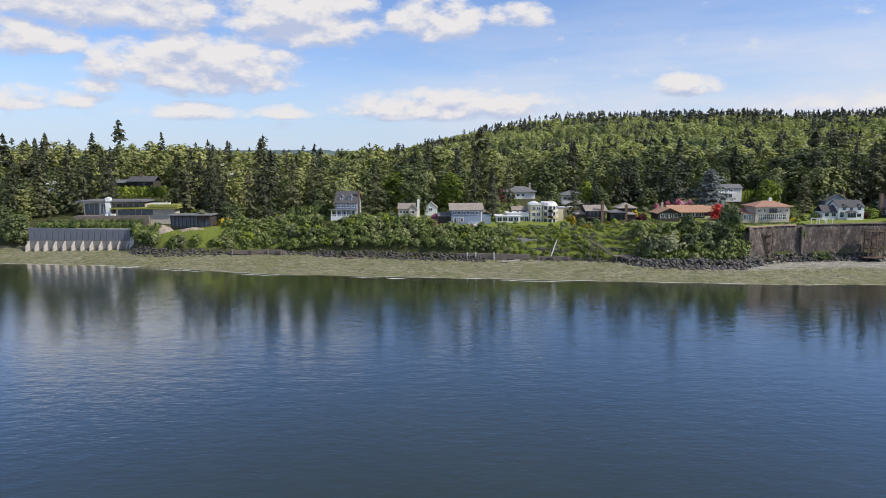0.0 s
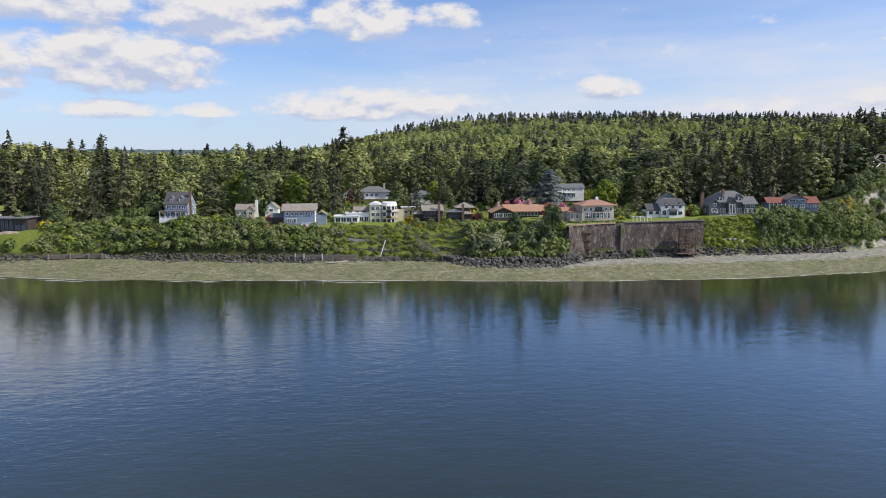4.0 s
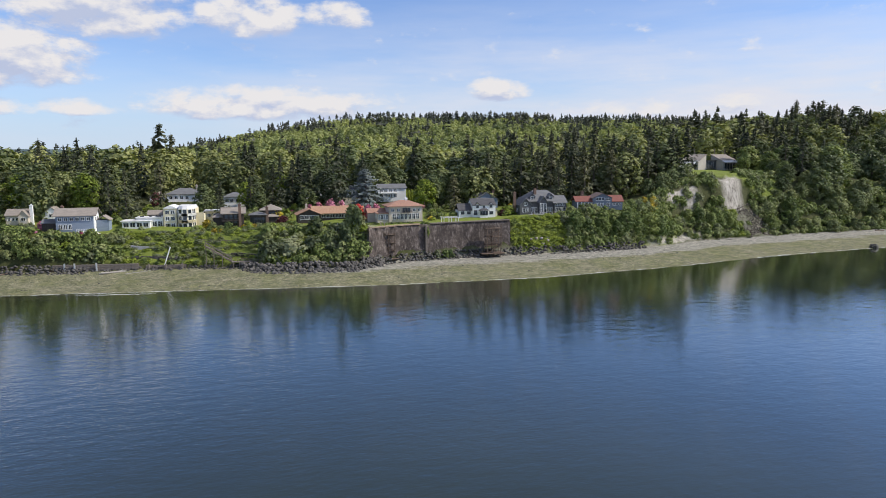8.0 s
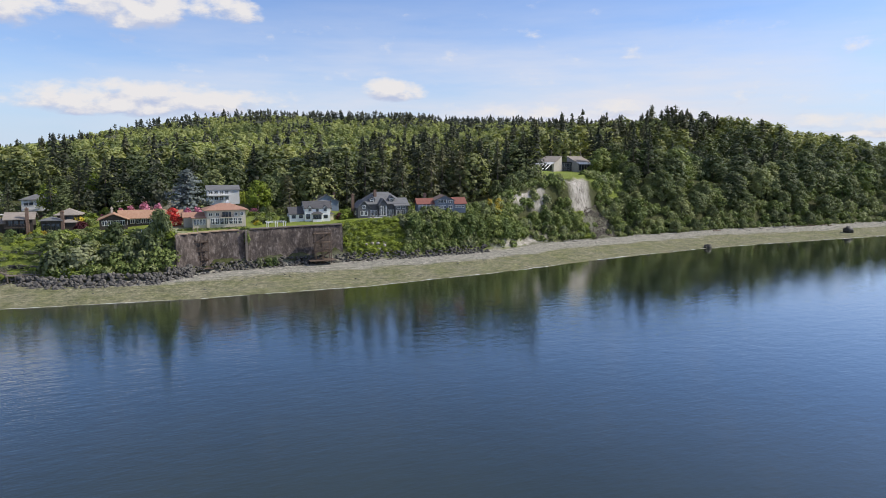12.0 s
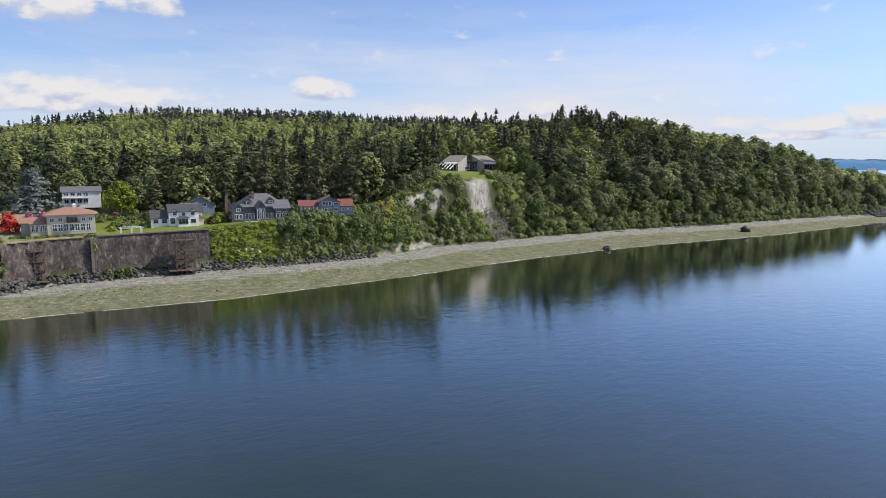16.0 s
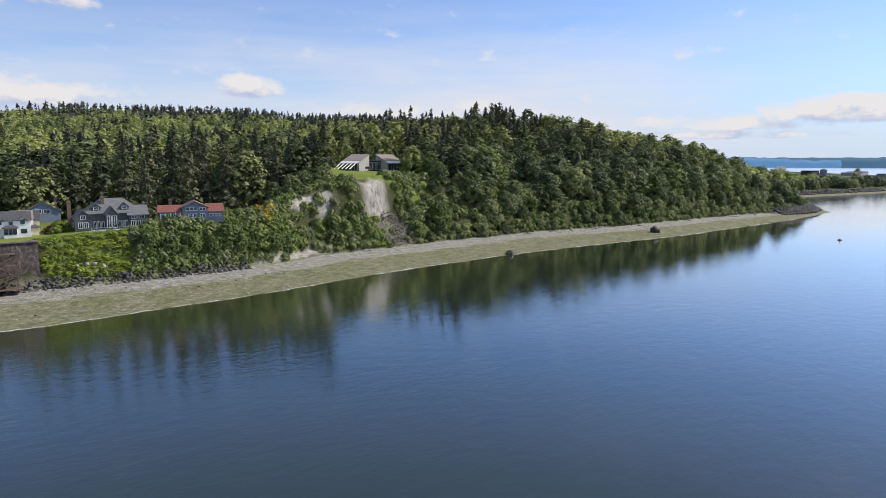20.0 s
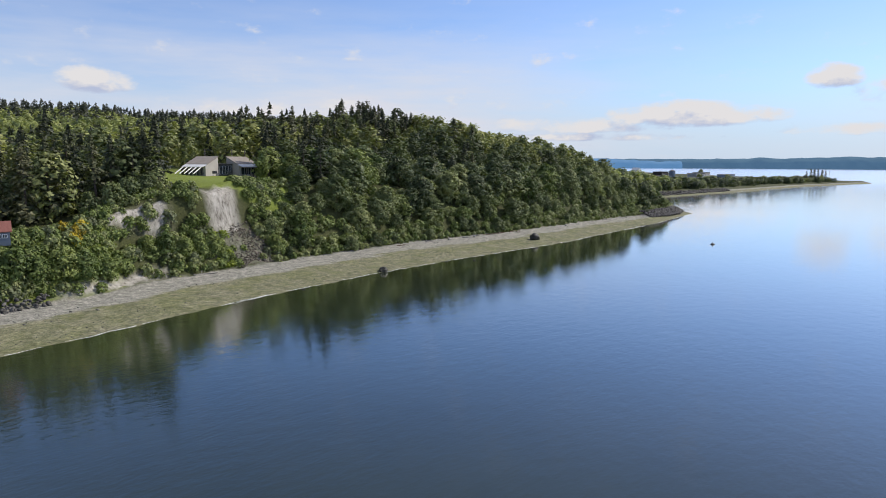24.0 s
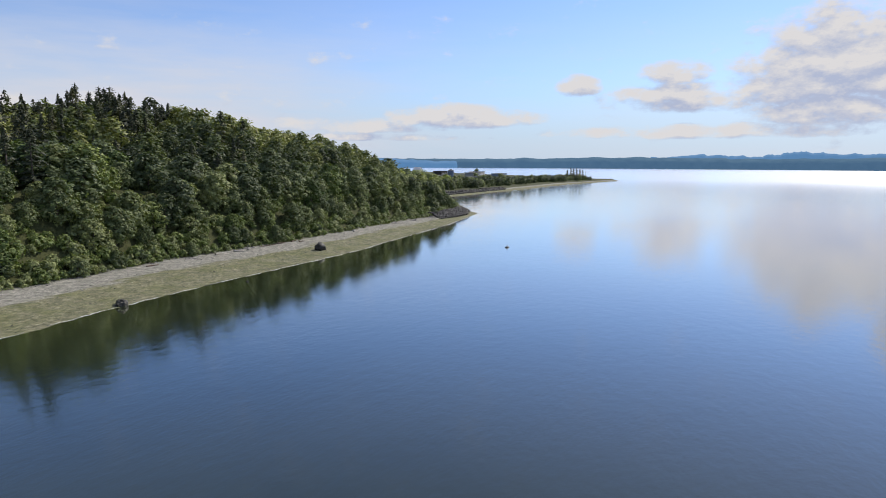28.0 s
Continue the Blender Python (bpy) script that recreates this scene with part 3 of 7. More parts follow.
# ---- trees ----
def leaf_tris(rng, centre, outward, size, flat=0.5):
    """Leaf sprays: triangles at centres, their normals near outward."""
    n = len(centre)
    nrm = outward + rng.normal(0, flat, (n, 3))
    nrm /= np.linalg.norm(nrm, axis=1)[:, None]
    t = np.cross(nrm, rng.normal(0, 1, (n, 3)))
    t /= np.linalg.norm(t, axis=1)[:, None]
    b = np.cross(nrm, t)
    s = (size * rng.uniform(0.6, 1.35, n))[:, None]
    return np.stack([centre + t * s * 0.8, centre - (t * 0.45 - b * 0.65) * s, centre - (t * 0.45 + b * 0.65) * s], 1)


def leaf_mesh(name, q, tint=None):
    n, k = q.shape[:2]
    return quick_mesh(name, q.reshape(-1, 3), np.arange(n * k).reshape(n, k), None if tint is None else np.repeat(tint, k))


def clump_set(rng, h, r, n, low=0.25):
    """Ellipsoid clumps that fill an uneven dome crown."""
    out = []
    lean, k = rng.uniform(0, 6.28), (14.0 / n) ** 0.33
    for i in range(n):
        v = low + (1 - low) * ((i + rng.uniform(0, 1)) / n) ** 0.9
        w = (v - low) / (1 - low)
        prof = (1 - w ** 2.2) ** 0.5 * (0.72 + 0.28 * min(1, w * 4))
        a = i * 2.4 + rng.uniform(-0.6, 0.6)
        rad = r * prof * rng.uniform(0.35, 0.95) * (1 + 0.16 * math.cos(a - lean))
        s = r * k * rng.uniform(0.27, 0.52)
        out.append((rad * math.cos(a), rad * math.sin(a), h * v - s * 0.45, s, s * rng.uniform(0.68, 0.95)))
    return out


def broad_leaves(rng, h, r, nclump, per, size, low=0.25, flat=0.36, deep=0.5):
    """Leaf sprays on many small lumps of one crown."""
    qs = []
    heart = np.array([0, 0, h * (0.45 + 0.4 * low)])
    for x, y, z, s, sz in clump_set(rng, h, r, nclump, low):
        d = rng.normal(0, 1, (per, 3))
        d[:, 2] += 0.4
        d /= np.linalg.norm(d, axis=1)[:, None]
        c = d * rng.uniform(deep, 1.15, per)[:, None] * (s, s, sz) + (x, y, z)
        out = (c - heart) / (r, r, h * 0.5)
        out /= np.linalg.norm(out, axis=1)[:, None] + 1e-6
        qs.append(leaf_tris(rng, c, d * 0.55 + out * 0.65 + (0, 0, 0.3), size, flat))
    return np.concatenate(qs)


def conifer_boughs(rng, h, r, n, low=0.1, droop=0.35, power=0.8, per=7, size=0.7):
    """Ragged boughs in loose tiers, each a row of small needle sprays along its length."""
    v = np.concatenate([low + (0.99 - low) * rng.random(n - n // 4), rng.uniform(0.72, 0.985, n // 4)])
    a = rng.uniform(0, 2 * math.pi, n)
    lop = 1 + 0.18 * np.cos(a - rng.uniform(0, 6.28)) + 0.12 * np.cos(2 * a + v * 9 + rng.uniform(0, 6.28))
    ln = (r * (1 - v) ** power * rng.uniform(0.55, 1.18, n) * lop + 0.2) * np.where(v < low + 0.08, 0.75, 1)
    v, a, ln = (np.repeat(q, per) for q in (v, a, ln))
    m = n * per
    s = rng.random(m) ** 0.65
    d = np.stack([np.cos(a), np.sin(a), 0 * a], -1)
    side = np.stack([-np.sin(a), np.cos(a), 0 * a], -1)
    up = np.array([0, 0, 1.0])
    c = (h * v)[:, None] * up + d * (ln * s)[:, None] - up * (ln * droop * s ** 1.4)[:, None]
    c += side * (rng.normal(0, 0.2, m) * ln * (1.15 - s))[:, None] + up * (rng.normal(0, 0.3, m) * (1 - v))[:, None]
    q = leaf_tris(rng, c, d * 0.75 + up * 0.55, size * (0.24 + 0.8 * (1 - v) ** 0.6), 0.3)
    spire = []
    for k in range(5):
        e = np.array([math.cos(k * 1.257), math.sin(k * 1.257), 0]) * (0.1 + 0.06 * (k % 2)) * r
        spire.append((up * h * 1.02, up * h * 0.8 + e, up * h * 0.82 + np.roll(e, 1) * (1, 1, 0) * 0.8 - e * 0.3))
    return np.concatenate([q, np.array(spire)])


def trunk_mesh(name, h, r, limbs, rng, spread=0.0):
    bm = bmesh.new()

    def limb(p0, p1, r0, r1, seg=6):
        p0, p1 = Vector(p0), Vector(p1)
        q = (p1 - p0).to_track_quat("Z", "Y").to_matrix()
        rings = []
        for p, rr in ((p0, r0), ((p0 + p1) / 2 + Vector((rng.uniform(-.1, .1), rng.uniform(-.1, .1), 0)) * r0 * 4, (r0 + r1) / 2), (p1, r1)):
            rings.append([bm.verts.new(p + q @ Vector((math.cos(6.283 * i / seg) * rr, math.sin(6.283 * i / seg) * rr, 0))) for i in range(seg)])
        for A, B in zip(rings, rings[1:]):
            for i in range(seg):
                bm.faces.new((A[i], A[(i + 1) % seg], B[(i + 1) % seg], B[i]))

    limb((0, 0, -1.5), (0, 0, h), r, r * 0.25)
    for i in range(limbs):
        a, v = i * 2.4 + rng.uniform(0, 1), rng.uniform(0.35, 0.75)
        limb((0, 0, h * v), (math.cos(a) * spread, math.sin(a) * spread, h * v + spread * rng.uniform(0.5, 1.0)), r * 0.4, r * 0.1, 5)
    me = bpy.data.meshes.new(name)
    bm.to_mesh(me)
    bm.free()
    me.materials.append(BARK)
    return me


def tree_proto(kind, seed, leaf):
    """A tree of unit-true size: an empty with trunk and crown, kept as the first of its kind."""
    rng = np.random.default_rng(seed)
    if kind == "broad":
        h, r = 15.5, 6.2
        q = broad_leaves(rng, h, r, 90, 24, 0.62, 0.16)
        tr = trunk_mesh("trunk", h * 0.8, 0.38, 5, rng, 3.2)
    elif kind == "round":
        h, r = 8.0, 4.2
        q = broad_leaves(rng, h, r, 60, 24, 0.46, 0.06)
        tr = trunk_mesh("trunk", h * 0.75, 0.2, 4, rng, 2.0)
    elif kind == "cedar":
        h, r = 15.0, 8.0
        q = conifer_boughs(rng, h, r, 190, 0.05, 0.06, 0.6, 16, 0.75)
        tr = trunk_mesh("trunk", h * 0.9, 0.5, 3, rng, 3.0)
    elif kind == "poplar":
        h, r = 20.0, 2.2
        q = broad_leaves(rng, h, r, 20, 40, 0.75, 0.05)
        tr = trunk_mesh("trunk", h * 0.9, 0.3, 3, rng, 0.8)
    elif kind == "pine":
        h, r = 24.0, 4.4
        q = conifer_boughs(rng, h, r, 46, 0.4, 0.05, 0.45, 13, 0.7)
        tr = trunk_mesh("trunk", h * 0.98, 0.4, 3, rng, 2.0)
    else:
        h, r = 24.0, (5.8, 5.0)[seed % 2]
        q = conifer_boughs(rng, h, r, 135, 0.05, 0.3, (0.8, 0.48)[seed % 2], 10, 0.85)
        tr = trunk_mesh("trunk", h * 0.97, 0.42, 0, rng)
    crown = leaf_mesh("crown", q)
    crown.materials.append(leaf)
    return tr, crown


PROTO = {}


def proto(kind, seed, leaf):
    key = (kind, seed, leaf.name)
    if key not in PROTO:
        PROTO[key] = tree_proto(kind, seed, leaf)
    return PROTO[key]


def tree(x, y, kind, leaf, scale=1.0, label="", name="tree", category="tree", group="", wide=1.0, sink=0.0):
    tr, cr = proto(kind, random.randint(1, 4), leaf)
    root = new(name)
    root.matrix_world = Matrix.LocRotScale((x, y, float(ground_z(x, y)) - sink), Euler((random.uniform(-.03, .03), random.uniform(-.03, .03), random.uniform(0, 6.28))), (scale * wide, scale * wide, scale))
    for nm, me in (("trunk", tr), ("crown", cr)):
        o = new(nm, me)
        o.parent = root
    tagged(root, label, category, group)
    return root


SHRUBS = {}


def shrub(x, y, r, h, leaf=None, label="", name="shrub", category="shrub", group="", sink=0.4, z=None):
    leaf = leaf or LEAF_SHRUB
    seed = random.randint(1, 4)
    key = (seed, leaf.name)
    if key not in SHRUBS:
        rng = np.random.default_rng(seed + 50)
        me = leaf_mesh("shrub", broad_leaves(rng, 2.0, 1.55, 34, 18, 0.26, 0.02))
        me.materials.append(leaf)
        SHRUBS[key] = me
    o = new(name, SHRUBS[key])
    zz = float(ground_z(x, y)) if z is None else z
    o.matrix_world = Matrix.LocRotScale((x, y, zz - sink), Euler((0, 0, random.uniform(0, 6.28))), (r / 1.55, r / 1.55 * random.uniform(0.8, 1.2), h / 2.0))
    tagged(o, label, category, group)
    return o


THICKET = {}


def thicket(x, y, r, h, leaf, z=None, sink=0.4):
    """Adds a bush to the joined undergrowth of its leaf kind."""
    zz = float(ground_z(x, y)) if z is None else z
    THICKET.setdefault(leaf.name, (leaf, []))[1].append((x, y, zz - sink, r / 1.55, h / 2.0))


def grow_thickets():
    rng = np.random.default_rng(31)
    base = [broad_leaves(np.random.default_rng(s + 80), 2.0, 1.55, 24, 15, 0.3, 0.02) for s in range(4)]
    for leaf, items in THICKET.values():
        out = []
        for x, y, z, sr, sh in items:
            q = base[rng.integers(4)]
            a = rng.uniform(0, 6.28)
            v = np.empty_like(q)
            v[..., 0] = (q[..., 0] * math.cos(a) - q[..., 1] * math.sin(a)) * sr + x
            v[..., 1] = (q[..., 0] * math.sin(a) + q[..., 1] * math.cos(a)) * sr + y
            v[..., 2] = q[..., 2] * sh + z
            out.append(v)
        ob = new("undergrowth", leaf_mesh("undergrowth", np.concatenate(out)))
        ob.data.materials.append(leaf)
        tagged(ob, "dense tangled undergrowth of " + leaf.name.replace("_", " ") + " on the banks", "undergrowth", kind="stuff")


# cleared plots where no forest stands: x0, x1, y0, y1
CLEAR = [(-175, -70, 200, 290), (-110, 212, 200, 268), (20, 60, 200, 312), (100, 135, 200, 292), (255, 318, 225, 345), (318, 324, 305, 345), (-160, -125, 290, 330), (215, 230, 200, 262)]


def is_clear(x, y):
    return any(a < x < b and c < y < d for a, b, c, d in CLEAR)


def plant_forest():
    """The woods behind the houses and on the hills, in two stages of fineness."""
    rng = np.random.default_rng(11)
    protos = {"vb": [], "vc": [], "nb": [], "nc": [], "mb": [], "mc": [], "fb": [], "fc": []}
    for s in range(4):
        r2 = np.random.default_rng(s + 20)
        tier = (0.8, 0.48)[s % 2]
        protos["vb"].append(broad_leaves(r2, 17, 6.0, 64, 16, 0.72, 0.08))
        protos["vc"].append(conifer_boughs(r2, 27, (6.2, 5.0)[s % 2], 110, 0.05, 0.36, tier, 10, 0.85))
        protos["nb"].append(broad_leaves(r2, 18, 6.0, 40, 13, 1.0, 0.1, 0.32))
        protos["nc"].append(conifer_boughs(r2, 27, (6.4, 5.2)[s % 2], 62, 0.05, 0.36, tier, 7, 1.5))
        protos["mb"].append(broad_leaves(r2, 15, 6.4, 24, 10, 1.4, 0.12, 0.26))
        protos["mc"].append(conifer_boughs(r2, 25, (6.4, 5.2)[s % 2], 38, 0.06, 0.36, tier, 5, 2.0))
        protos["fb"].append(broad_leaves(r2, 12, 6.2, 15, 8, 1.75, 0.2, 0.2))
        protos["fc"].append(conifer_boughs(r2, 22, (6.6, 5.4)[s % 2], 24, 0.06, 0.34, tier, 4, 2.7))
    bins = {k: ([], []) for k in protos}

    def add(key, x, y, z, sc, tint, wide=1.0):
        q = protos[key][rng.integers(4)]
        a = rng.uniform(0, 6.28)
        ca, sa = math.cos(a) * sc * wide, math.sin(a) * sc * wide
        v = np.empty_like(q)
        v[..., 0] = q[..., 0] * ca - q[..., 1] * sa + x
        v[..., 1] = q[..., 0] * sa + q[..., 1] * ca + y
        v[..., 2] = q[..., 2] * sc + z
        bins[key][0].append(v)
        bins[key][1].append(np.clip(tint + rng.normal(0, 0.03 if key[0] == "f" else 0.07, len(q)), 0, 1))

    def region(x0, x1, y0, y1, step, fine):
        for gxx in np.arange(x0, x1, step):
            for gyy in np.arange(y0, y1, step):
                x, y = gxx + rng.uniform(-.5, .5) * step, gyy + rng.uniform(-.5, .5) * step
                d = y - toe_y(x)
                if d < bank_run(x) + 4 or is_clear(x, y):
                    continue
                east = x - (y - 300) * 0.62
                if x > 640 and (east > 900 or y - toe_y(x) < 25):
                    continue
                if fine and y < 300 and x > 290:
                    continue
                if x < -55 and rng.random() < (0.4 if y > 400 else 0.18):
                    continue
                z = float(ground_z(x, y))
                if z < 2:
                    continue
                patch = noise.noise(Vector((x * 0.008, y * 0.008, 2)))
                group = noise.noise(Vector((x * 0.016, y * 0.016, 7)))
                crest = float(sstep(78, 98, z))
                if y < 350 and x < 270:
                    con = 0.17 + 0.75 * group
                elif y < 480 and x < 290:
                    con = 0.02 + 0.8 * max(group, 0)
                elif 270 < x < 470 and 350 < y < 520:
                    con = 0.26 + 0.6 * group
                elif x > 380 and y < 700:
                    con = 0.05 + 0.3 * max(group, 0) * float(sstep(560, 440, x))
                else:
                    con = 0.02 + 2.2 * max(group - 0.2, 0) + 0.5 * crest * (0.7 + 1.2 * group)
                if x > 560 and y < 700:
                    con = 0
                t0 = (0.5 if y < 340 else 0.76 if fine else 0.86) - 0.55 * patch + rng.normal(0, 0.17)
                if rng.random() < con:
                    add(("vc", "nc", "mc")[int(y > 330) + int(y > 400)] if fine else "fc", x, y, z - 1, (rng.uniform(0.5, 0.95) if y > 350 else rng.uniform(0.6, 1.0)) + 0.25 * rng.random() ** 3 + 0.2 * crest + (0.1 if x < 60 else 0), 0.6 * t0, rng.uniform(1.05, 1.45))
                else:
                    add(("vb", "nb", "mb")[int(y > 330) + int(y > 400)] if fine else "fb", x, y, z - 1, (rng.uniform(0.55, 1.2) if fine else rng.uniform(0.7, 1.2)) * (0.85 + 0.25 * rng.random()), t0, rng.uniform(1.05, 1.5) if fine else rng.uniform(0.9, 1.3))

    region(-420, 760, 268, 400, 10.5, True)
    region(-420, 760, 400, 550, 11.5, True)
    region(-560, 1300, 550, 900, 12.0, False)
    region(-600, 1300, 900, 1540, 15.5, False)
    region(760, 1250, 380, 520, 11, False)
    for i in range(420):
        x = rng.uniform(700, 1450)
        y = float(toe_y(x)) + rng.uniform(10, 90) * (1 if x < 1250 else 0.55)
        add("mb", x, y, float(ground_z(x, y)) - 1, rng.uniform(0.4, 0.85), 0.3 + rng.normal(0, 0.15), rng.uniform(1.0, 1.5))
    for keys, nm, mat, lab in ((("vb", "nb", "mb"), "broadleaf_woods", FOREST_BROAD, "dense green broadleaf woods behind the houses and on the bluff"),
                               (("vc", "nc", "mc"), "conifer_woods", FOREST_CONIFER, "dark fir and cedar woods behind the houses"),
                               (("fb",), "hill_broadleaf_woods", FAR_BROAD, "fresh green broadleaf woods on the far hillside"),
                               (("fc",), "hill_conifer_woods", FAR_CONIFER, "dark fir woods along the hill's crest")):
        q = np.concatenate([v for k in keys for v in bins[k][0]])
        t = np.concatenate([v for k in keys for v in bins[k][1]])
        ob = new(nm, leaf_mesh(nm, q, t))
        ob.data.materials.append(mat)
        tagged(ob, lab, "woods", kind="stuff")


plant_forest()


def near_trees():
    rng = random.Random(5)
    # wooded slope above the east beach
    x = 284.0
    while x < 640:
        base = float(toe_y(x))
        for row, (off, sc) in enumerate(((3, 0.42), (10, 0.68), (19, 0.85), (30, 0.95), (42, 1.0), (55, 1.0))):
            xx, yy = x + rng.uniform(-5, 5) + row * 2, base + off * rng.uniform(0.8, 1.2) + rng.uniform(-3, 3.5)
            if 255 < xx < 322 and yy > 256:
                continue
            if 256 < xx < 285:
                continue
            if x > 600 and row > 2:
                continue
            k = rng.random()
            if row > 2 and k < 0.12 and xx < 450:
                tree(xx, yy, "fir", LEAF_CONIFER, rng.uniform(0.7, 1.0), "dark fir standing among maples on the slope", group="trees on the slope", wide=1.3)
            else:
                tree(xx, yy, "broad", LEAF_MAPLE if k < 0.82 else LEAF_SHRUB, sc * (1 - 0.2 * float(sstep(400, 600, xx))) * rng.uniform(0.7, 1.25), "bigleaf maple with a full green crown on the slope", group="trees on the slope", wide=rng.uniform(1.15, 1.5), sink=1.6)
        x += 9.0 + (x - 284) * 0.006

    # tall firs massed along the ridge above the slope
    for i in range(34):
        az, y = radians(36.6 + 8.6 * (i + rng.random()) / 34), rng.uniform(350, 415)
        x = 116 + (y - 16) * math.tan(az)
        sc = (0.72 + 0.3 * math.sin(math.pi * (i + 0.5) / 34)) * rng.uniform(0.85, 1.12)
        tree(x, y, "fir", LEAF_CONIFER, sc, "tall dark fir on the ridge above the woods", group="firs on the ridge", wide=rng.uniform(1.1, 1.35))
    for x, y in ((487, 395), (496, 398), (507, 402)):
        tree(x, y, "broad", LEAF_MAPLE, rng.uniform(1.0, 1.15), "tall round maple standing out on the ridge", group="trees on the slope", sink=0.5)


near_trees()


# ---- building helpers ----
def part(name, bm, mat, parent, label=""):
    me = bpy.data.meshes.new(name)
    bm.to_mesh(me)
    bm.free()
    me.materials.append(mat)
    ob = new(name, me)
    ob.parent = parent
    if label:
        ob["label"] = label
    return ob


def add_box(bm, x0, x1, y0, y1, z0, z1):
    v = [bm.verts.new((x, y, z)) for z in (z0, z1) for x, y in ((x0, y0), (x1, y0), (x1, y1), (x0, y1))]
    for f in ((3, 2, 1, 0), (4, 5, 6, 7), (0, 1, 5, 4), (1, 2, 6, 5), (2, 3, 7, 6), (3, 0, 4, 7)):
        bm.faces.new([v[i] for i in f])


def box(name, x0, x1, y0, y1, z0, z1, mat, parent, label="", bevel=0.0):
    bm = bmesh.new()
    add_box(bm, x0, x1, y0, y1, z0, z1)
    if bevel:
        bmesh.ops.bevel(bm, geom=bm.edges[:], offset=bevel, segments=1, affect="EDGES")
    return part(name, bm, mat, parent, label)


def prism(bm, poly, axis, a, b):
    """Extrude a polygon of (u, z) along axis x or y from a to b."""
    mk = (lambda u, z, t: (t, u, z)) if axis == "x" else (lambda u, z, t: (u, t, z))
    A = [bm.verts.new(mk(u, z, a)) for u, z in poly]
    B = [bm.verts.new(mk(u, z, b)) for u, z in poly]
    n = len(poly)
    fs = [bm.faces.new(A), bm.faces.new(B[::-1])]
    for i in range(n):
        fs.append(bm.faces.new((A[i], A[(i + 1) % n], B[(i + 1) % n], B[i])))
    bmesh.ops.recalc_face_normals(bm, faces=bm.faces[:])


def walls(parent, x0, x1, y0, y1, z0, z1, mat, ridge=None, rise=0.0, label=""):
    """A storey block; ridge 'x' or 'y' adds gables under a ridge along that axis."""
    bm = bmesh.new()
    if ridge == "x":
        prism(bm, [(y0, z0), (y1, z0), (y1, z1), ((y0 + y1) / 2, z1 + rise), (y0, z1)], "x", x0, x1)
    elif ridge == "y":
        prism(bm, [(x0, z0), (x1, z0), (x1, z1), ((x0 + x1) / 2, z1 + rise), (x0, z1)], "y", y0, y1)
    else:
        add_box(bm, x0, x1, y0, y1, z0, z1)
    return part("wall", bm, mat, parent, label)


def gable_roof(parent, x0, x1, y0, y1, z, rise, axis, mat, over=0.5, th=0.22, label=""):
    bm = bmesh.new()
    if axis == "x":
        c, half, a, b = (y0 + y1) / 2, (y1 - y0) / 2, x0 - over, x1 + over
    else:
        c, half, a, b = (x0 + x1) / 2, (x1 - x0) / 2, y0 - over, y1 + over
    s = rise / half
    e = half + over
    zz = z - over * s + 0.02
    prism(bm, [(c - e, zz), (c, z + rise + 0.02), (c + e, zz), (c + e, zz + th), (c, z + rise + 0.02 + th), (c - e, zz + th)], axis, a, b)
    return part("roof", bm, mat, parent, label)


def hip_roof(parent, x0, x1, y0, y1, z, rise, mat, over=0.6, th=0.2, label=""):
    x0, x1, y0, y1 = x0 - over, x1 + over, y0 - over, y1 + over
    bm = bmesh.new()
    w, d = x1 - x0, y1 - y0
    k = min(w, d) / 2 * 0.98
    low = [bm.verts.new(p) for p in ((x0, y0, z), (x1, y0, z), (x1, y1, z), (x0, y1, z))]
    mid = [bm.verts.new((v.co.x, v.co.y, z + th)) for v in low]
    if w >= d:
        r = [bm.verts.new((x0 + k, (y0 + y1) / 2, z + th + rise)), bm.verts.new((x1 - k, (y0 + y1) / 2, z + th + rise))]
        fs = [(mid[0], mid[1], r[1], r[0]), (mid[1], mid[2], r[1]), (mid[2], mid[3], r[0], r[1]), (mid[3], mid[0], r[0])]
    else:
        r = [bm.verts.new(((x0 + x1) / 2, y0 + k, z + th + rise)), bm.verts.new(((x0 + x1) / 2, y1 - k, z + th + rise))]
        fs = [(mid[0], mid[1], r[0]), (mid[1], mid[2], r[1], r[0]), (mid[2], mid[3], r[1]), (mid[3], mid[0], r[0], r[1])]
    for f in fs:
        bm.faces.new(f)
    bm.faces.new(low[::-1])
    for i in range(4):
        bm.faces.new((low[i], low[(i + 1) % 4], mid[(i + 1) % 4], mid[i]))
    return part("roof", bm, mat, parent, label)


def flat_roof(parent, x0, x1, y0, y1, z, mat, over=0.6, th=0.3, label=""):
    return box("roof", x0 - over, x1 + over, y0 - over, y1 + over, z, z + th, mat, parent, label, 0.04)


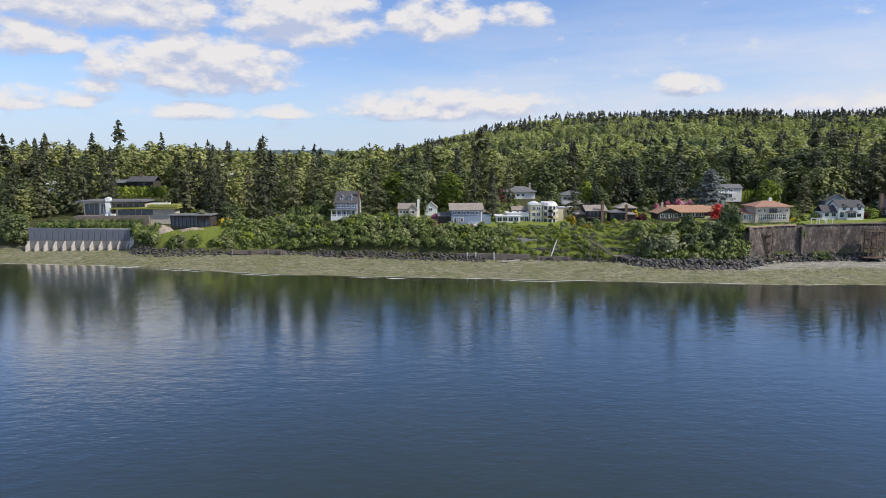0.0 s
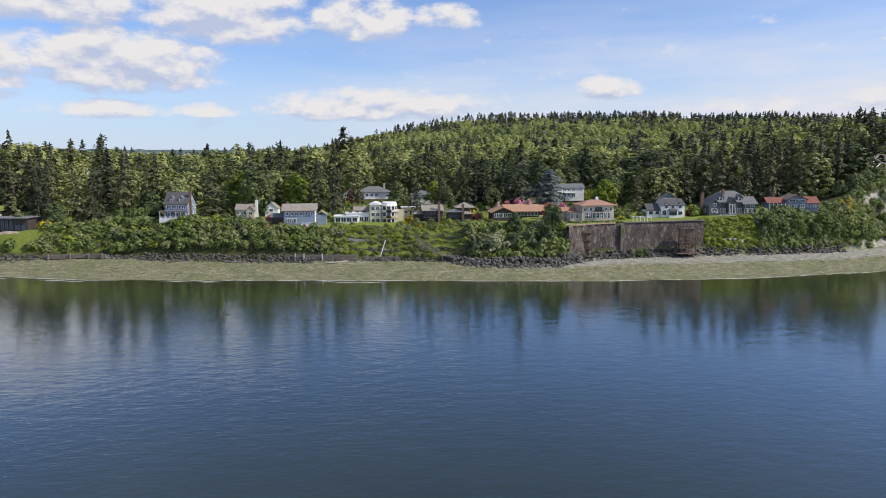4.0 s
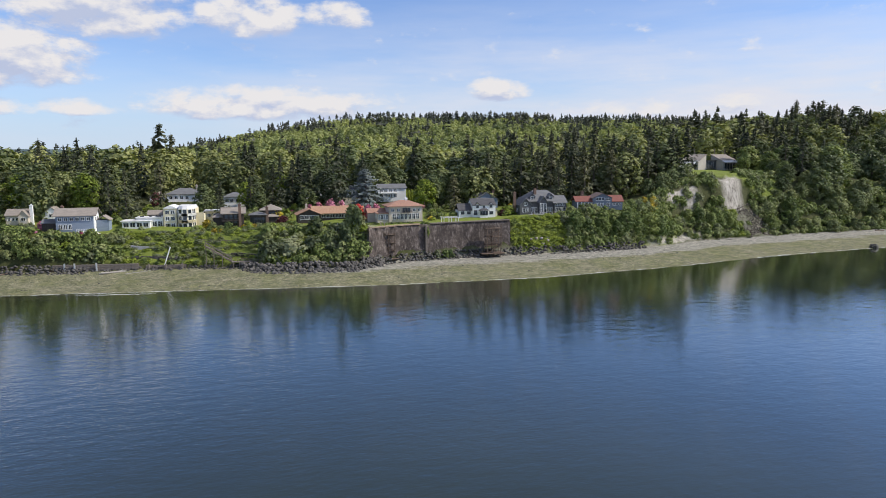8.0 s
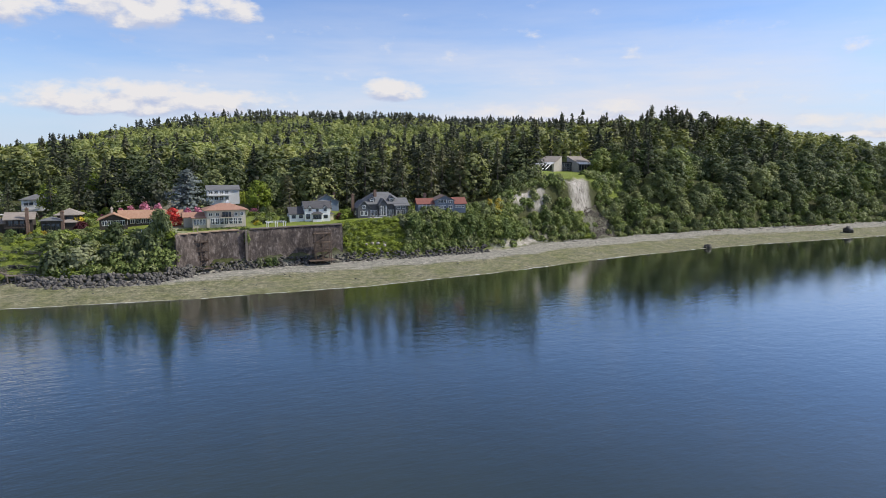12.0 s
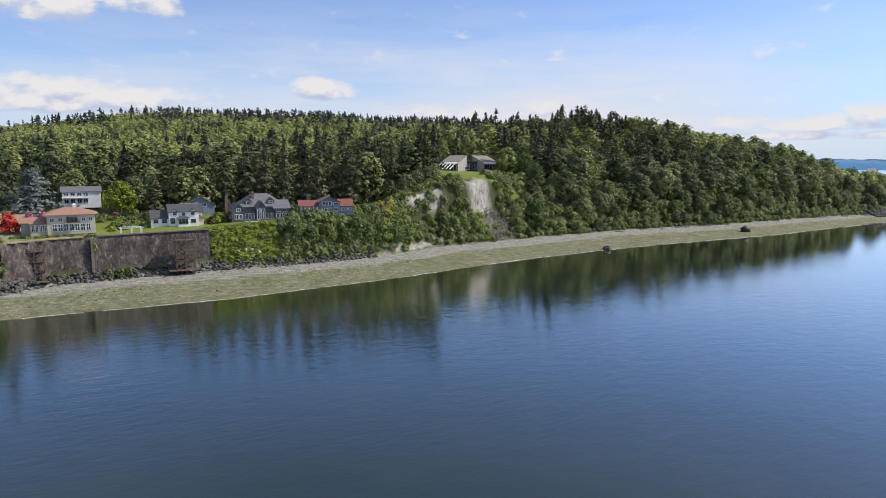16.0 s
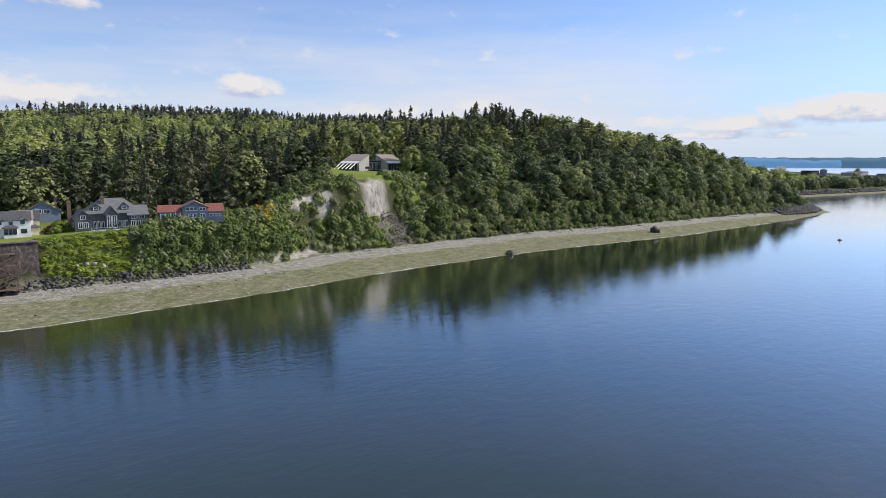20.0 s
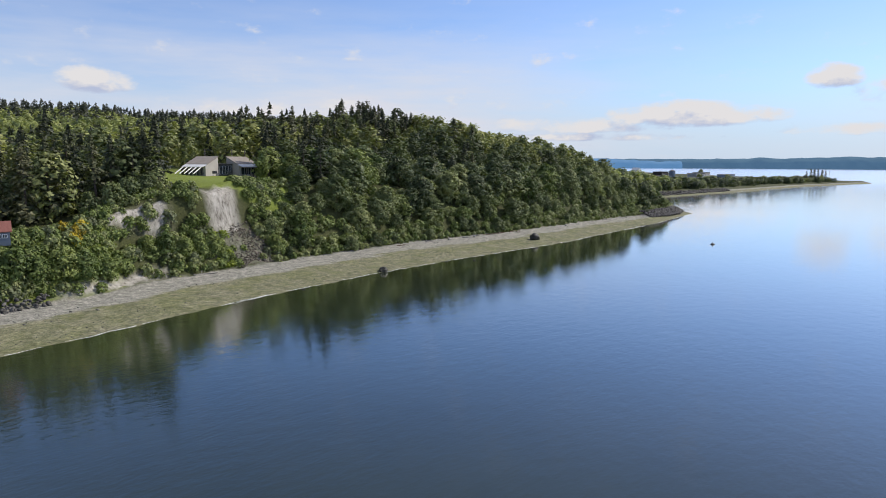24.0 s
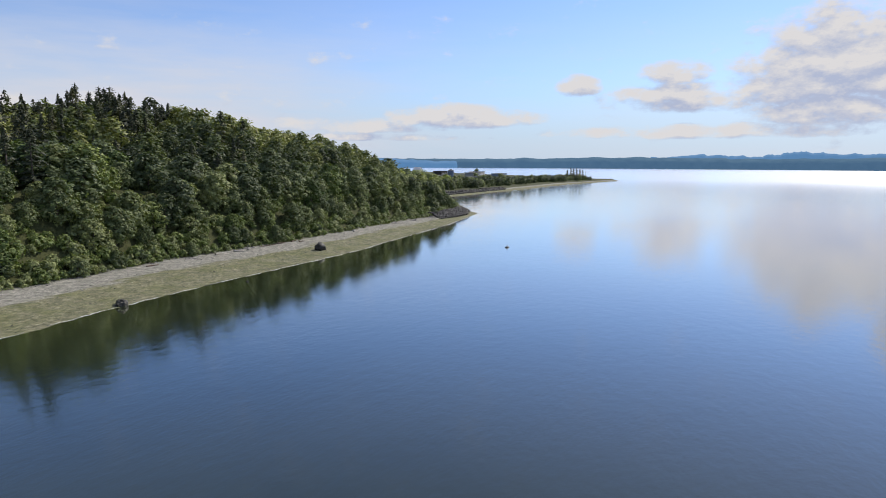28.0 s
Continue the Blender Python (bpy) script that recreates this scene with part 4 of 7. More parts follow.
def window(parent, side, at, u, z, w, h, frame_mat=None, bars=1, label="", name="window", rail=False):
    """A framed window, proud of the wall: side 'f' front (at = y), 'l' or 'r' (at = x). u: its left edge along the wall."""
    frame_mat = frame_mat or WHITE
    t = 0.11
    fr, pn = bmesh.new(), bmesh.new()
    add_box(pn, t * 0.5, w - t * 0.5, -0.035, -0.005, t * 0.5, h - t * 0.5)
    add_box(fr, 0, w, -0.09, 0, 0, t)
    add_box(fr, 0, w, -0.09, 0, h - t, h)
    add_box(fr, 0, t, -0.09, 0, t, h - t)
    add_box(fr, w - t, w, -0.09, 0, t, h - t)
    for i in range(1, bars + 1):
        c = w * i / (bars + 1)
        add_box(fr, c - 0.045, c + 0.045, -0.08, 0, t, h - t)
    if rail:
        add_box(fr, t, w - t, -0.08, 0, h * 0.55 - 0.04, h * 0.55 + 0.04)
    turn = {"f": 0, "r": 90, "l": -90}[side]
    m = {"f": pose(u, at - 0.005, z), "r": pose(at + 0.005, u, z, 0, 0, turn), "l": pose(at - 0.005, u + w, z, 0, 0, turn)}[side]
    ob = part(name, fr, frame_mat, parent, label)
    ob.matrix_local = m
    part("pane", pn, GLASS, ob, "dark reflecting glass")
    return ob


def window_row(parent, side, at, u0, u1, z, h, n, gap=0.35, **kw):
    w = (u1 - u0 - gap * (n - 1)) / n
    for i in range(n):
        window(parent, side, at, u0 + i * (w + gap), z, w, h, **kw)


def chimney(parent, x, y, z0, z1, w, mat, label=""):
    bm = bmesh.new()
    add_box(bm, x - w / 2, x + w / 2, y - w / 2, y + w / 2, z0, z1)
    add_box(bm, x - w / 2 - 0.1, x + w / 2 + 0.1, y - w / 2 - 0.1, y + w / 2 + 0.1, z1 - 0.35, z1 - 0.12)
    add_box(bm, x - w * 0.2, x + w * 0.2, y - w * 0.2, y + w * 0.2, z1, z1 + 0.35)
    return part("chimney", bm, mat, parent, label)


def railing(parent, x0, x1, y, z, h, mat, step=1.2, name="railing"):
    bm = bmesh.new()
    add_box(bm, x0, x1, y - 0.04, y + 0.04, z + h - 0.08, z + h)
    add_box(bm, x0, x1, y - 0.03, y + 0.03, z + h * 0.45, z + h * 0.45 + 0.05)
    n = max(2, int((x1 - x0) / step) + 1)
    for i in range(n):
        x = x0 + (x1 - x0) * i / (n - 1)
        add_box(bm, x - 0.05, x + 0.05, y - 0.05, y + 0.05, z, z + h)
    return part(name, bm, mat, parent)


def dormer(parent, x, y, z, w, h, d, wall_mat, roof_mat, frame_mat=None):
    """A small gabled dormer facing the sea at the roof's slope."""
    bm = bmesh.new()
    prism(bm, [(x - w / 2, z), (x + w / 2, z), (x + w / 2, z + h), (x, z + h + w * 0.45), (x - w / 2, z + h)], "y", y, y + d)
    ob = part("dormer", bm, wall_mat, parent)
    bm = bmesh.new()
    e, s = w / 2 + 0.25, 0.9
    prism(bm, [(x - e, z + h - 0.2), (x, z + h + w * 0.45 + 0.04), (x + e, z + h - 0.2), (x + e, z + h - 0.05), (x, z + h + w * 0.45 + 0.2), (x - e, z + h - 0.05)], "y", y - 0.25, y + d)
    part("dormer_roof", bm, roof_mat, ob)
    window(parent, "f", y, x - w * 0.32, z + 0.25, w * 0.64, h - 0.1, frame_mat=frame_mat, bars=0, rail=True)
    return ob


def house(x, y, z, label, name="house", rot=0.0, category="house", group="houses on the bluff"):
    root = new(name)
    root.matrix_world = pose(x, y, z, 0, 0, rot)
    return tagged(root, label, category, group)


def glass_material():
    m, nt, b, L = material("window_glass")
    n = noise_node(nt, 0.4, 2.0)
    L(ramp_node(nt, n.outputs["Fac"], [(0.3, (0.015, 0.02, 0.025)), (0.7, (0.04, 0.05, 0.06))]), b.inputs["Base Color"])
    b.inputs["Roughness"].default_value = 0.06
    b.inputs["IOR"].default_value = 1.5
    b.inputs["Specular IOR Level"].default_value = 0.8
    return m


GLASS = glass_material()
WHITE = plain("white_paint", (0.68, 0.68, 0.66), (0.82, 0.82, 0.8), 0.5, 0.6)
CREAM = plain("cream_paint", (0.58, 0.52, 0.36), (0.7, 0.64, 0.46), 0.4, 0.7)
STUCCO = plain("pale_stucco", (0.44, 0.385, 0.315), (0.56, 0.5, 0.42), 0.4, 0.85)
BLUE_GREY = plain("blue_grey_siding", (0.16, 0.2, 0.26), (0.23, 0.28, 0.35), 0.4, 0.7, stretch=(1, 1, 9))
SLATE_BLUE = plain("slate_blue_siding", (0.10, 0.125, 0.16), (0.15, 0.175, 0.22), 0.4, 0.7, stretch=(1, 1, 9))
GREY_SHINGLE = plain("grey_shingle_walls", (0.07, 0.072, 0.078), (0.13, 0.132, 0.138), 0.6, 0.85, stretch=(1, 1, 5))
DARK_WOOD = plain("dark_wood_siding", (0.035, 0.03, 0.027), (0.075, 0.062, 0.052), 0.5, 0.8, stretch=(6, 6, 1))
BROWN_BRICK = plain("brown_brick", (0.13, 0.085, 0.065), (0.22, 0.15, 0.115), 0.8, 0.9, stretch=(1, 1, 3))
ROOF_GREY = plain("grey_roof_shingles", (0.10, 0.105, 0.11), (0.175, 0.175, 0.18), 0.5, 0.9, stretch=(1, 1, 4))
ROOF_DARK = plain("dark_roof_shingles", (0.055, 0.055, 0.06), (0.10, 0.098, 0.1), 0.5, 0.9, stretch=(1, 1, 4))
ROOF_BROWN = plain("weathered_shake_roof", (0.19, 0.165, 0.14), (0.30, 0.265, 0.23), 0.5, 0.95, stretch=(1, 1, 4))
ROOF_TILE = plain("terracotta_roof", (0.25, 0.14, 0.1), (0.37, 0.215, 0.155), 0.7, 0.85, stretch=(4, 1, 1))
ROOF_ORANGE = plain("orange_shake_roof", (0.28, 0.16, 0.10), (0.4, 0.245, 0.165), 0.7, 0.9, stretch=(3, 1, 1))
ROOF_BARK = plain("brown_roof", (0.11, 0.08, 0.07), (0.18, 0.135, 0.12), 0.7, 0.9, stretch=(3, 1, 1))
ROOF_RED = plain("red_roof", (0.16, 0.062, 0.048), (0.25, 0.10, 0.08), 0.7, 0.85, stretch=(3, 1, 1))
ROOF_WHITE = plain("pale_membrane_roof", (0.5, 0.5, 0.49), (0.66, 0.66, 0.65), 0.3, 0.7)
SEDUM = plain("planted_roof", (0.16, 0.18, 0.04), (0.28, 0.27, 0.07), 0.8, 1.0)
CONCRETE = plain("grey_concrete", (0.26, 0.26, 0.255), (0.4, 0.395, 0.38), 0.5, 0.9)
# footing colour darkened so that its reflection in the water stays faint
SEA_CONCRETE = plain("dimmed_footing_concrete", (0.14, 0.135, 0.125), (0.28, 0.27, 0.25), 0.5, 0.9, stretch=(1, 1, 0.5))
PANEL = plain("dark_concrete_panel", (0.10, 0.11, 0.135), (0.17, 0.18, 0.21), 0.5, 0.75, stretch=(4, 1, 0.6))
TIMBER = plain("weathered_timber", (0.12, 0.10, 0.085), (0.24, 0.205, 0.17), 0.8, 0.9, stretch=(1, 1, 5))
OLD_TIMBER = plain("brown_old_timber", (0.085, 0.06, 0.045), (0.17, 0.125, 0.095), 0.8, 0.9, stretch=(1, 1, 5))
BLACK_TRIM = plain("black_trim", (0.02, 0.02, 0.022), (0.045, 0.045, 0.048), 1.0, 0.5)
STEEL = plain("pale_metal", (0.45, 0.46, 0.47), (0.6, 0.61, 0.62), 0.5, 0.4, 0.6)


# ---- houses ----
def victorian_house():
    h = house(-42.4, 248.6, 15.4, "tall blue-grey shingled house with white porch and dormers", rot=-3)
    walls(h, 0, 8.2, 0, 9.5, -1.5, 5.5, BLUE_GREY, "x", 4.0, "blue-grey shingle walls")
    gable_roof(h, 0, 8.2, 0, 9.5, 5.5, 4.0, "x", ROOF_DARK, 0.45, label="dark grey shingle roof")
    for x in (2.3, 5.7):
        dormer(h, x, 0.9, 6.2, 1.7, 1.3, 2.4, BLUE_GREY, ROOF_GREY)
    box("porch_floor", -1.2, 8.6, -2.6, 0, -1.5, 0.35, WHITE, h)
    box("porch_roof", -1.5, 8.9, -2.9, 0.0, 2.75, 3.05, ROOF_GREY, h, "grey porch roof")
    for i in range(6):
        box("porch_column", -1.1 + i * 1.88, -0.85 + i * 1.88, -2.5, -2.25, 0.35, 2.75, WHITE, h, "white porch column")
    railing(h, -1.1, 8.5, -2.4, 0.35, 0.85, WHITE, 0.6)
    window_row(h, "f", 0, 0.7, 7.5, 3.6, 1.4, 4, 0.5, rail=True)
    window_row(h, "f", 0, 0.9, 7.3, 0.9, 1.5, 3, 0.6)
    window_row(h, "r", 8.2, 4.6, 8.6, 3.5, 1.4, 2, 0.8, rail=True)
    window_row(h, "r", 8.2, 4.6, 8.6, 0.8, 1.4, 2, 0.8, rail=True)
    window(h, "r", 8.2, 5.2, 6.5, 1.1, 1.3, rail=True)
    chimney(h, 8.6, 2.6, -1.0, 10.0, 0.75, BROWN_BRICK, "brown brick chimney")


def cottage():
    h = house(-19.0, 258, 15.0, "small cream cottage with brown roof and white chimney", group="houses on the bluff")
    walls(h, 0, 6.5, 0, 6, -1, 2.8, STUCCO, "x", 1.9)
    gable_roof(h, 0, 6.5, 0, 6, 2.8, 1.9, "x", ROOF_BROWN, 0.35)
    walls(h, 4.4, 7.4, -1.6, 4, -1, 2.6, STUCCO, "y", 1.8)
    gable_roof(h, 4.4, 7.4, -1.6, 4, 2.6, 1.8, "y", ROOF_BROWN, 0.3)
    chimney(h, 7.9, 0.8, -1, 6.3, 0.9, WHITE, "white plastered chimney")
    window_row(h, "f", 0, 0.5, 4.0, 0.9, 1.2, 3, 0.3)
    window(h, "f", -1.6, 5.2, 0.9, 1.4, 1.3)
    g = house(-8.8, 263, 15.6, "small white gabled cottage behind shrubs", group="houses on the bluff")
    walls(g, 0, 5.0, 0, 6, -1, 2.2, WHITE, "y", 2.2)
    gable_roof(g, 0, 5.0, 0, 6, 2.2, 2.2, "y", ROOF_BROWN, 0.3)
    window(g, "f", 0, 1.7, 0.9, 1.5, 1.2)


def grey_house():
    h = house(2.0, 238.5, 13.6, "two-storey blue-grey house with low shake roof", rot=3)
    walls(h, 0, 11.0, 0, 8, -1.2, 5.2, BLUE_GREY)
    walls(h, 11.0, 11.25, 0, 8, -1.2, 5.2, WHITE, "x", 1.9, "white gable end")
    gable_roof(h, 0, 11.25, 0, 8, 5.2, 1.9, "x", ROOF_BROWN, 0.8, label="light weathered shake roof")
    window_row(h, "f", 0, 0.6, 10.2, 3.3, 1.15, 6, 0.45)
    window_row(h, "f", 0, 0.8, 4.6, 0.5, 1.7, 3, 0.3)
    window_row(h, "r", 11.25, 1.2, 6.8, 3.2, 1.2, 2, 1.2)
    window(h, "r", 11.25, 1.4, 0.4, 2.4, 1.7)
    box("deck", 6.2, 11.6, -2.2, 0, -0.9, -0.1, WHITE, h, "white deck")
    railing(h, 6.3, 11.5, -2.1, -0.1, 0.9, WHITE, 0.45)
    for i in range(5):
        box("step", 11.6 + i * 0.32, 11.95 + i * 0.32, -2.0, -0.8, -0.5 - i * 0.2, -0.32 - i * 0.2, WHITE, h)
    chimney(h, 1.2, 4.4, 5.5, 8.0, 0.8, BROWN_BRICK)
    walls(h, -4.5, 0, 2, 8, -1, 2.6, DARK_WOOD)
    gable_roof(h, -4.5, 0, 2, 8, 2.6, 1.0, "x", ROOF_GREY, 0.4)
    walls(h, 11.25, 15.0, 3, 8.5, -1, 3.2, BLUE_GREY)
    gable_roof(h, 11.6, 15.0, 3, 8.5, 3.2, 1.2, "y", ROOF_BROWN, 0.4)


def low_white_house():
    h = house(19.3, 249.5, 12.7, "low white house with flat stepped roofs")
    walls(h, 0, 9.0, 0, 8, -1, 2.6, WHITE)
    flat_roof(h, 0, 9.0, 0, 8, 2.6, ROOF_WHITE, 0.5, 0.28)
    walls(h, 4.2, 13.0, 2.5, 9, -1, 3.6, WHITE)
    flat_roof(h, 4.2, 13.0, 2.5, 9, 3.6, ROOF_WHITE, 0.4, 0.25)
    walls(h, 7.0, 13.0, 9.2, 14, -1, 4.3, DARK_WOOD)
    gable_roof(h, 7.0, 13.0, 9.2, 14, 4.3, 1.2, "x", ROOF_BROWN, 0.4, label="brown low-pitched roof")
    window_row(h, "f", 0, 0.4, 8.6, 0.6, 1.7, 4, 0.3)
    window_row(h, "f", 2.5, 9.4, 12.7, 0.5, 1.9, 2, 0.25)
    for x, w in ((5.2, 1.2), (8.2, 0.9), (10.6, 1.4)):
        box("skylight", x, x + w, 4.2, 5.4, 3.85, 4.2, GLASS, h, "roof light", 0.05)


def cream_house():
    h = house(32.6, 250, 12.3, "three-storey cream house with curved white balconies and vaulted roof")
    walls(h, 0, 4.4, 1.0, 11, -1.2, 7.2, CREAM)
    bm = bmesh.new()
    prism(bm, [(-0.2 + 4.9 * i / 10, 7.2 + 0.95 * math.sin(math.pi * i / 10)) for i in range(11)], "y", 0.7, 11.3)
    part("roof", bm, WHITE, h, "white vaulted roof")
    # bow front with three window bands
    bm = bmesh.new()
    arc = [(4.4, 2.6), (5.0, 0.6), (6.4, -0.7), (8.2, -0.7), (9.6, 0.4), (10.6, 2.4), (10.8, 11), (4.4, 11)]
    A = [bm.verts.new((x, y, -1.2)) for x, y in arc]
    B = [bm.verts.new((x, y, 7.0)) for x, y in arc]
    bm.faces.new(B)
    bm.faces.new(A[::-1])
    for i in range(len(arc)):
        bm.faces.new((A[i], A[(i + 1) % 8], B[(i + 1) % 8], B[i]))
    part("wall", bm, CREAM, h, "bowed cream wall")
    for lvl, (z0, hh) in enumerate(((0.5, 1.6), (3.0, 1.6), (5.3, 1.6))):
        for i in range(5):
            (xa, ya), (xb, yb) = arc[i], arc[i + 1]
            ln = math.hypot(xb - xa, yb - ya)
            nwin = 1 if ln < 2.0 else 2
            w = (ln - 0.3 - 0.2 * (nwin - 1)) / nwin
            for k in range(nwin):
                wob = window(h, "f", 0, 0, 0, w, hh, bars=0)
                ang = math.degrees(math.atan2(yb - ya, xb - xa))
                ux, uy = (xb - xa) / ln, (yb - ya) / ln
                s = 0.15 + k * (w + 0.2)
                wob.matrix_local = pose(xa + ux * s + uy * 0.006, ya + uy * s - ux * 0.006, z0, 0, 0, ang)
        bm = bmesh.new()
        if lvl:
            pts = [(x + (x - 7.5) * 0.09, y + (y - 3.5) * 0.16) for x, y in arc[:6]]
            zb = z0 - 0.75
            for (xa, ya), (xb, yb) in zip(pts, pts[1:]):
                vs = [bm.verts.new(p) for p in ((xa, ya, zb), (xb, yb, zb), (xb, yb, zb + 0.85), (xa, ya, zb + 0.85))]
                f = bm.faces.new(vs)
            bmesh.ops.solidify(bm, geom=bm.faces[:], thickness=0.12)
            part("balcony", bm, CREAM if lvl == 1 else WHITE, h, "curved balcony parapet")
    bm = bmesh.new()
    top = [bm.verts.new((x * 0.97 + 0.2, y * 0.95 + 0.1, 7.0)) for x, y in arc]
    t2 = [bm.verts.new((7.6 + (x - 7.6) * 0.8, 4.5 + (y - 4.5) * 0.8, 8.1)) for x, y in arc]
    bm.faces.new(t2)
    for i in range(8):
        bm.faces.new((top[i], top[(i + 1) % 8], t2[(i + 1) % 8], t2[i]))
    part("roof", bm, ROOF_WHITE, h, "pale glazed upper roof")
    window_row(h, "f", 1.0, 0.6, 3.8, 0.4, 1.6, 2, 0.4)
    window_row(h, "f", 1.0, 0.6, 3.8, 2.9, 1.5, 2, 0.4)
    window_row(h, "f", 1.0, 0.6, 3.8, 5.2, 1.4, 2, 0.4)
    window_row(h, "r", 10.8, 4.5, 9.5, 3.0, 1.4, 2, 1.4)
    bm = bmesh.new()
    prism(bm, [(4, -1), (10, -1), (10, 4.6), (4, 5.4)], "x", 10.8, 13.2)
    part("wall", bm, CREAM, h, "cream side wing")


def upper_white_house():
    h = house(27.0, 300, 17.0, "large white house with grey hip roof among trees", group="houses up the slope")
    walls(h, 0, 13.5, 0, 9, -1, 5.2, WHITE)
    hip_roof(h, 0, 13.5, 0, 9, 5.2, 2.4, ROOF_GREY, 0.9)
    window_row(h, "f", 0, 0.8, 8.6, 3.2, 1.4, 4, 0.8)
    window_row(h, "f", 0, 0.8, 8.6, 0.6, 1.6, 3, 0.8)
    window_row(h, "r", 13.5, 1.5, 7.5, 3.1, 1.3, 2, 1.5)
    railing(h, 0.4, 7.5, -1.4, 2.4, 1.0, WHITE, 1.0, "balcony_rail")
    box("balcony", 0.2, 7.7, -1.6, 0, 2.2, 2.4, WHITE, h)
    chimney(h, 11.5, 5, 6.0, 9.0, 0.8, STUCCO)
    g = house(19.6, 303, 17.5, "white gabled house with pale roof", group="houses up the slope")
    walls(g, 0, 6.0, 0, 8, -1, 3.8, WHITE, "y", 1.7)
    gable_roof(g, 0, 6.0, 0, 8, 3.8, 1.7, "y", ROOF_BROWN, 0.5)
    window_row(g, "f", 0, 0.6, 5.4, 2.6, 1.1, 2, 0.6)
    window_row(g, "f", 0, 0.6, 5.4, 0.4, 1.4, 2, 0.6)


def dark_wood_houses():
    h = house(53.0, 245, 13.2, "dark brown wooden house with pale shake roof and tall chimneys", rot=2)
    walls(h, 0, 7.0, 0, 8, -1.2, 4.6, DARK_WOOD, "x", 1.6)
    gable_roof(h, 0, 7.0, 0, 8, 4.6, 1.6, "x", ROOF_BROWN, 0.8)
    walls(h, -3.4, 0, 1.4, 7, -1.2, 3.0, DARK_WOOD)
    hip_roof(h, -3.4, 0, 1.4, 7, 3.0, 1.2, ROOF_BROWN, 0.6)
    chimney(h, 5.7, -0.45, -1.2, 7.8, 0.9, BROWN_BRICK)
    window_row(h, "f", 0, 0.6, 4.8, 2.5, 1.6, 3, 0.3, frame_mat=BLACK_TRIM)
    window_row(h, "f", 0, 0.6, 4.8, 0.2, 1.7, 3, 0.3, frame_mat=BLACK_TRIM)
    railing(h, -0.2, 5.0, -1.2, 2.0, 1.0, DARK_WOOD, 0.8, "balcony_rail")
    box("balcony", -0.3, 5.1, -1.3, 0, 1.8, 2.0, DARK_WOOD, h)
    g = house(62.0, 246, 13.4, "dark wooden house with pyramid shake roofs", rot=-2)
    walls(g, 0, 5.6, 0, 6, -1.2, 3.4, DARK_WOOD)
    hip_roof(g, 0, 5.6, 0, 6, 3.4, 1.0, ROOF_GREY, 0.6)
    walls(g, 4.0, 10.2, 3.5, 10, -1.2, 4.8, DARK_WOOD)
    hip_roof(g, 4.0, 10.2, 3.5, 10, 4.8, 1.9, ROOF_BROWN, 0.9)
    walls(g, 5.6, 9.6, 0.6, 3.5, -1.2, 2.6, DARK_WOOD)
    hip_roof(g, 5.6, 9.6, 0.6, 3.5, 2.6, 0.8, ROOF_BROWN, 0.4)
    chimney(g, 6.0, 0.2, -1.2, 6.4, 0.9, BROWN_BRICK)
    window_row(g, "f", 0, 0.3, 5.2, 0.2, 2.4, 4, 0.15, frame_mat=BLACK_TRIM)
    window_row(g, "f", 3.5, 6.4, 9.9, 3.2, 1.2, 3, 0.2, frame_mat=BLACK_TRIM)


def orange_house():
    h = house(78.6, 241, 14.6, "long low ranch house with orange-brown shake roof", rot=2)
    walls(h, 0, 8.0, 0, 8, -1, 2.4, DARK_WOOD, "y", 1.7)
    gable_roof(h, 0, 8.0, 0, 8, 2.4, 1.7, "y", ROOF_ORANGE, 0.7)
    walls(h, 6.0, 19.0, 4.0, 11, -1, 2.6, DARK_WOOD)
    gable_roof(h, 6.0, 19.0, 4.0, 11, 2.6, 2.0, "x", ROOF_ORANGE, 0.8)
    window_row(h, "f", 0, 0.7, 7.3, 0.5, 1.6, 4, 0.2)
    window_row(h, "f", 4.0, 8.8, 18.4, 0.6, 1.5, 6, 0.3)
    window_row(h, "r", 8.0, 0.6, 3.6, 0.6, 1.5, 2, 0.3)
    chimney(h, 3.6, 6.6, 3.0, 5.8, 0.7, STUCCO)
    chimney(h, 15.5, 7.6, 4.0, 5.7, 0.9, BROWN_BRICK)
    walls(h, 19.0, 25.0, 7.5, 13, -1, 2.4, DARK_WOOD)
    gable_roof(h, 19.4, 25.0, 7.5, 13, 2.4, 1.7, "x", ROOF_ORANGE, 0.5)


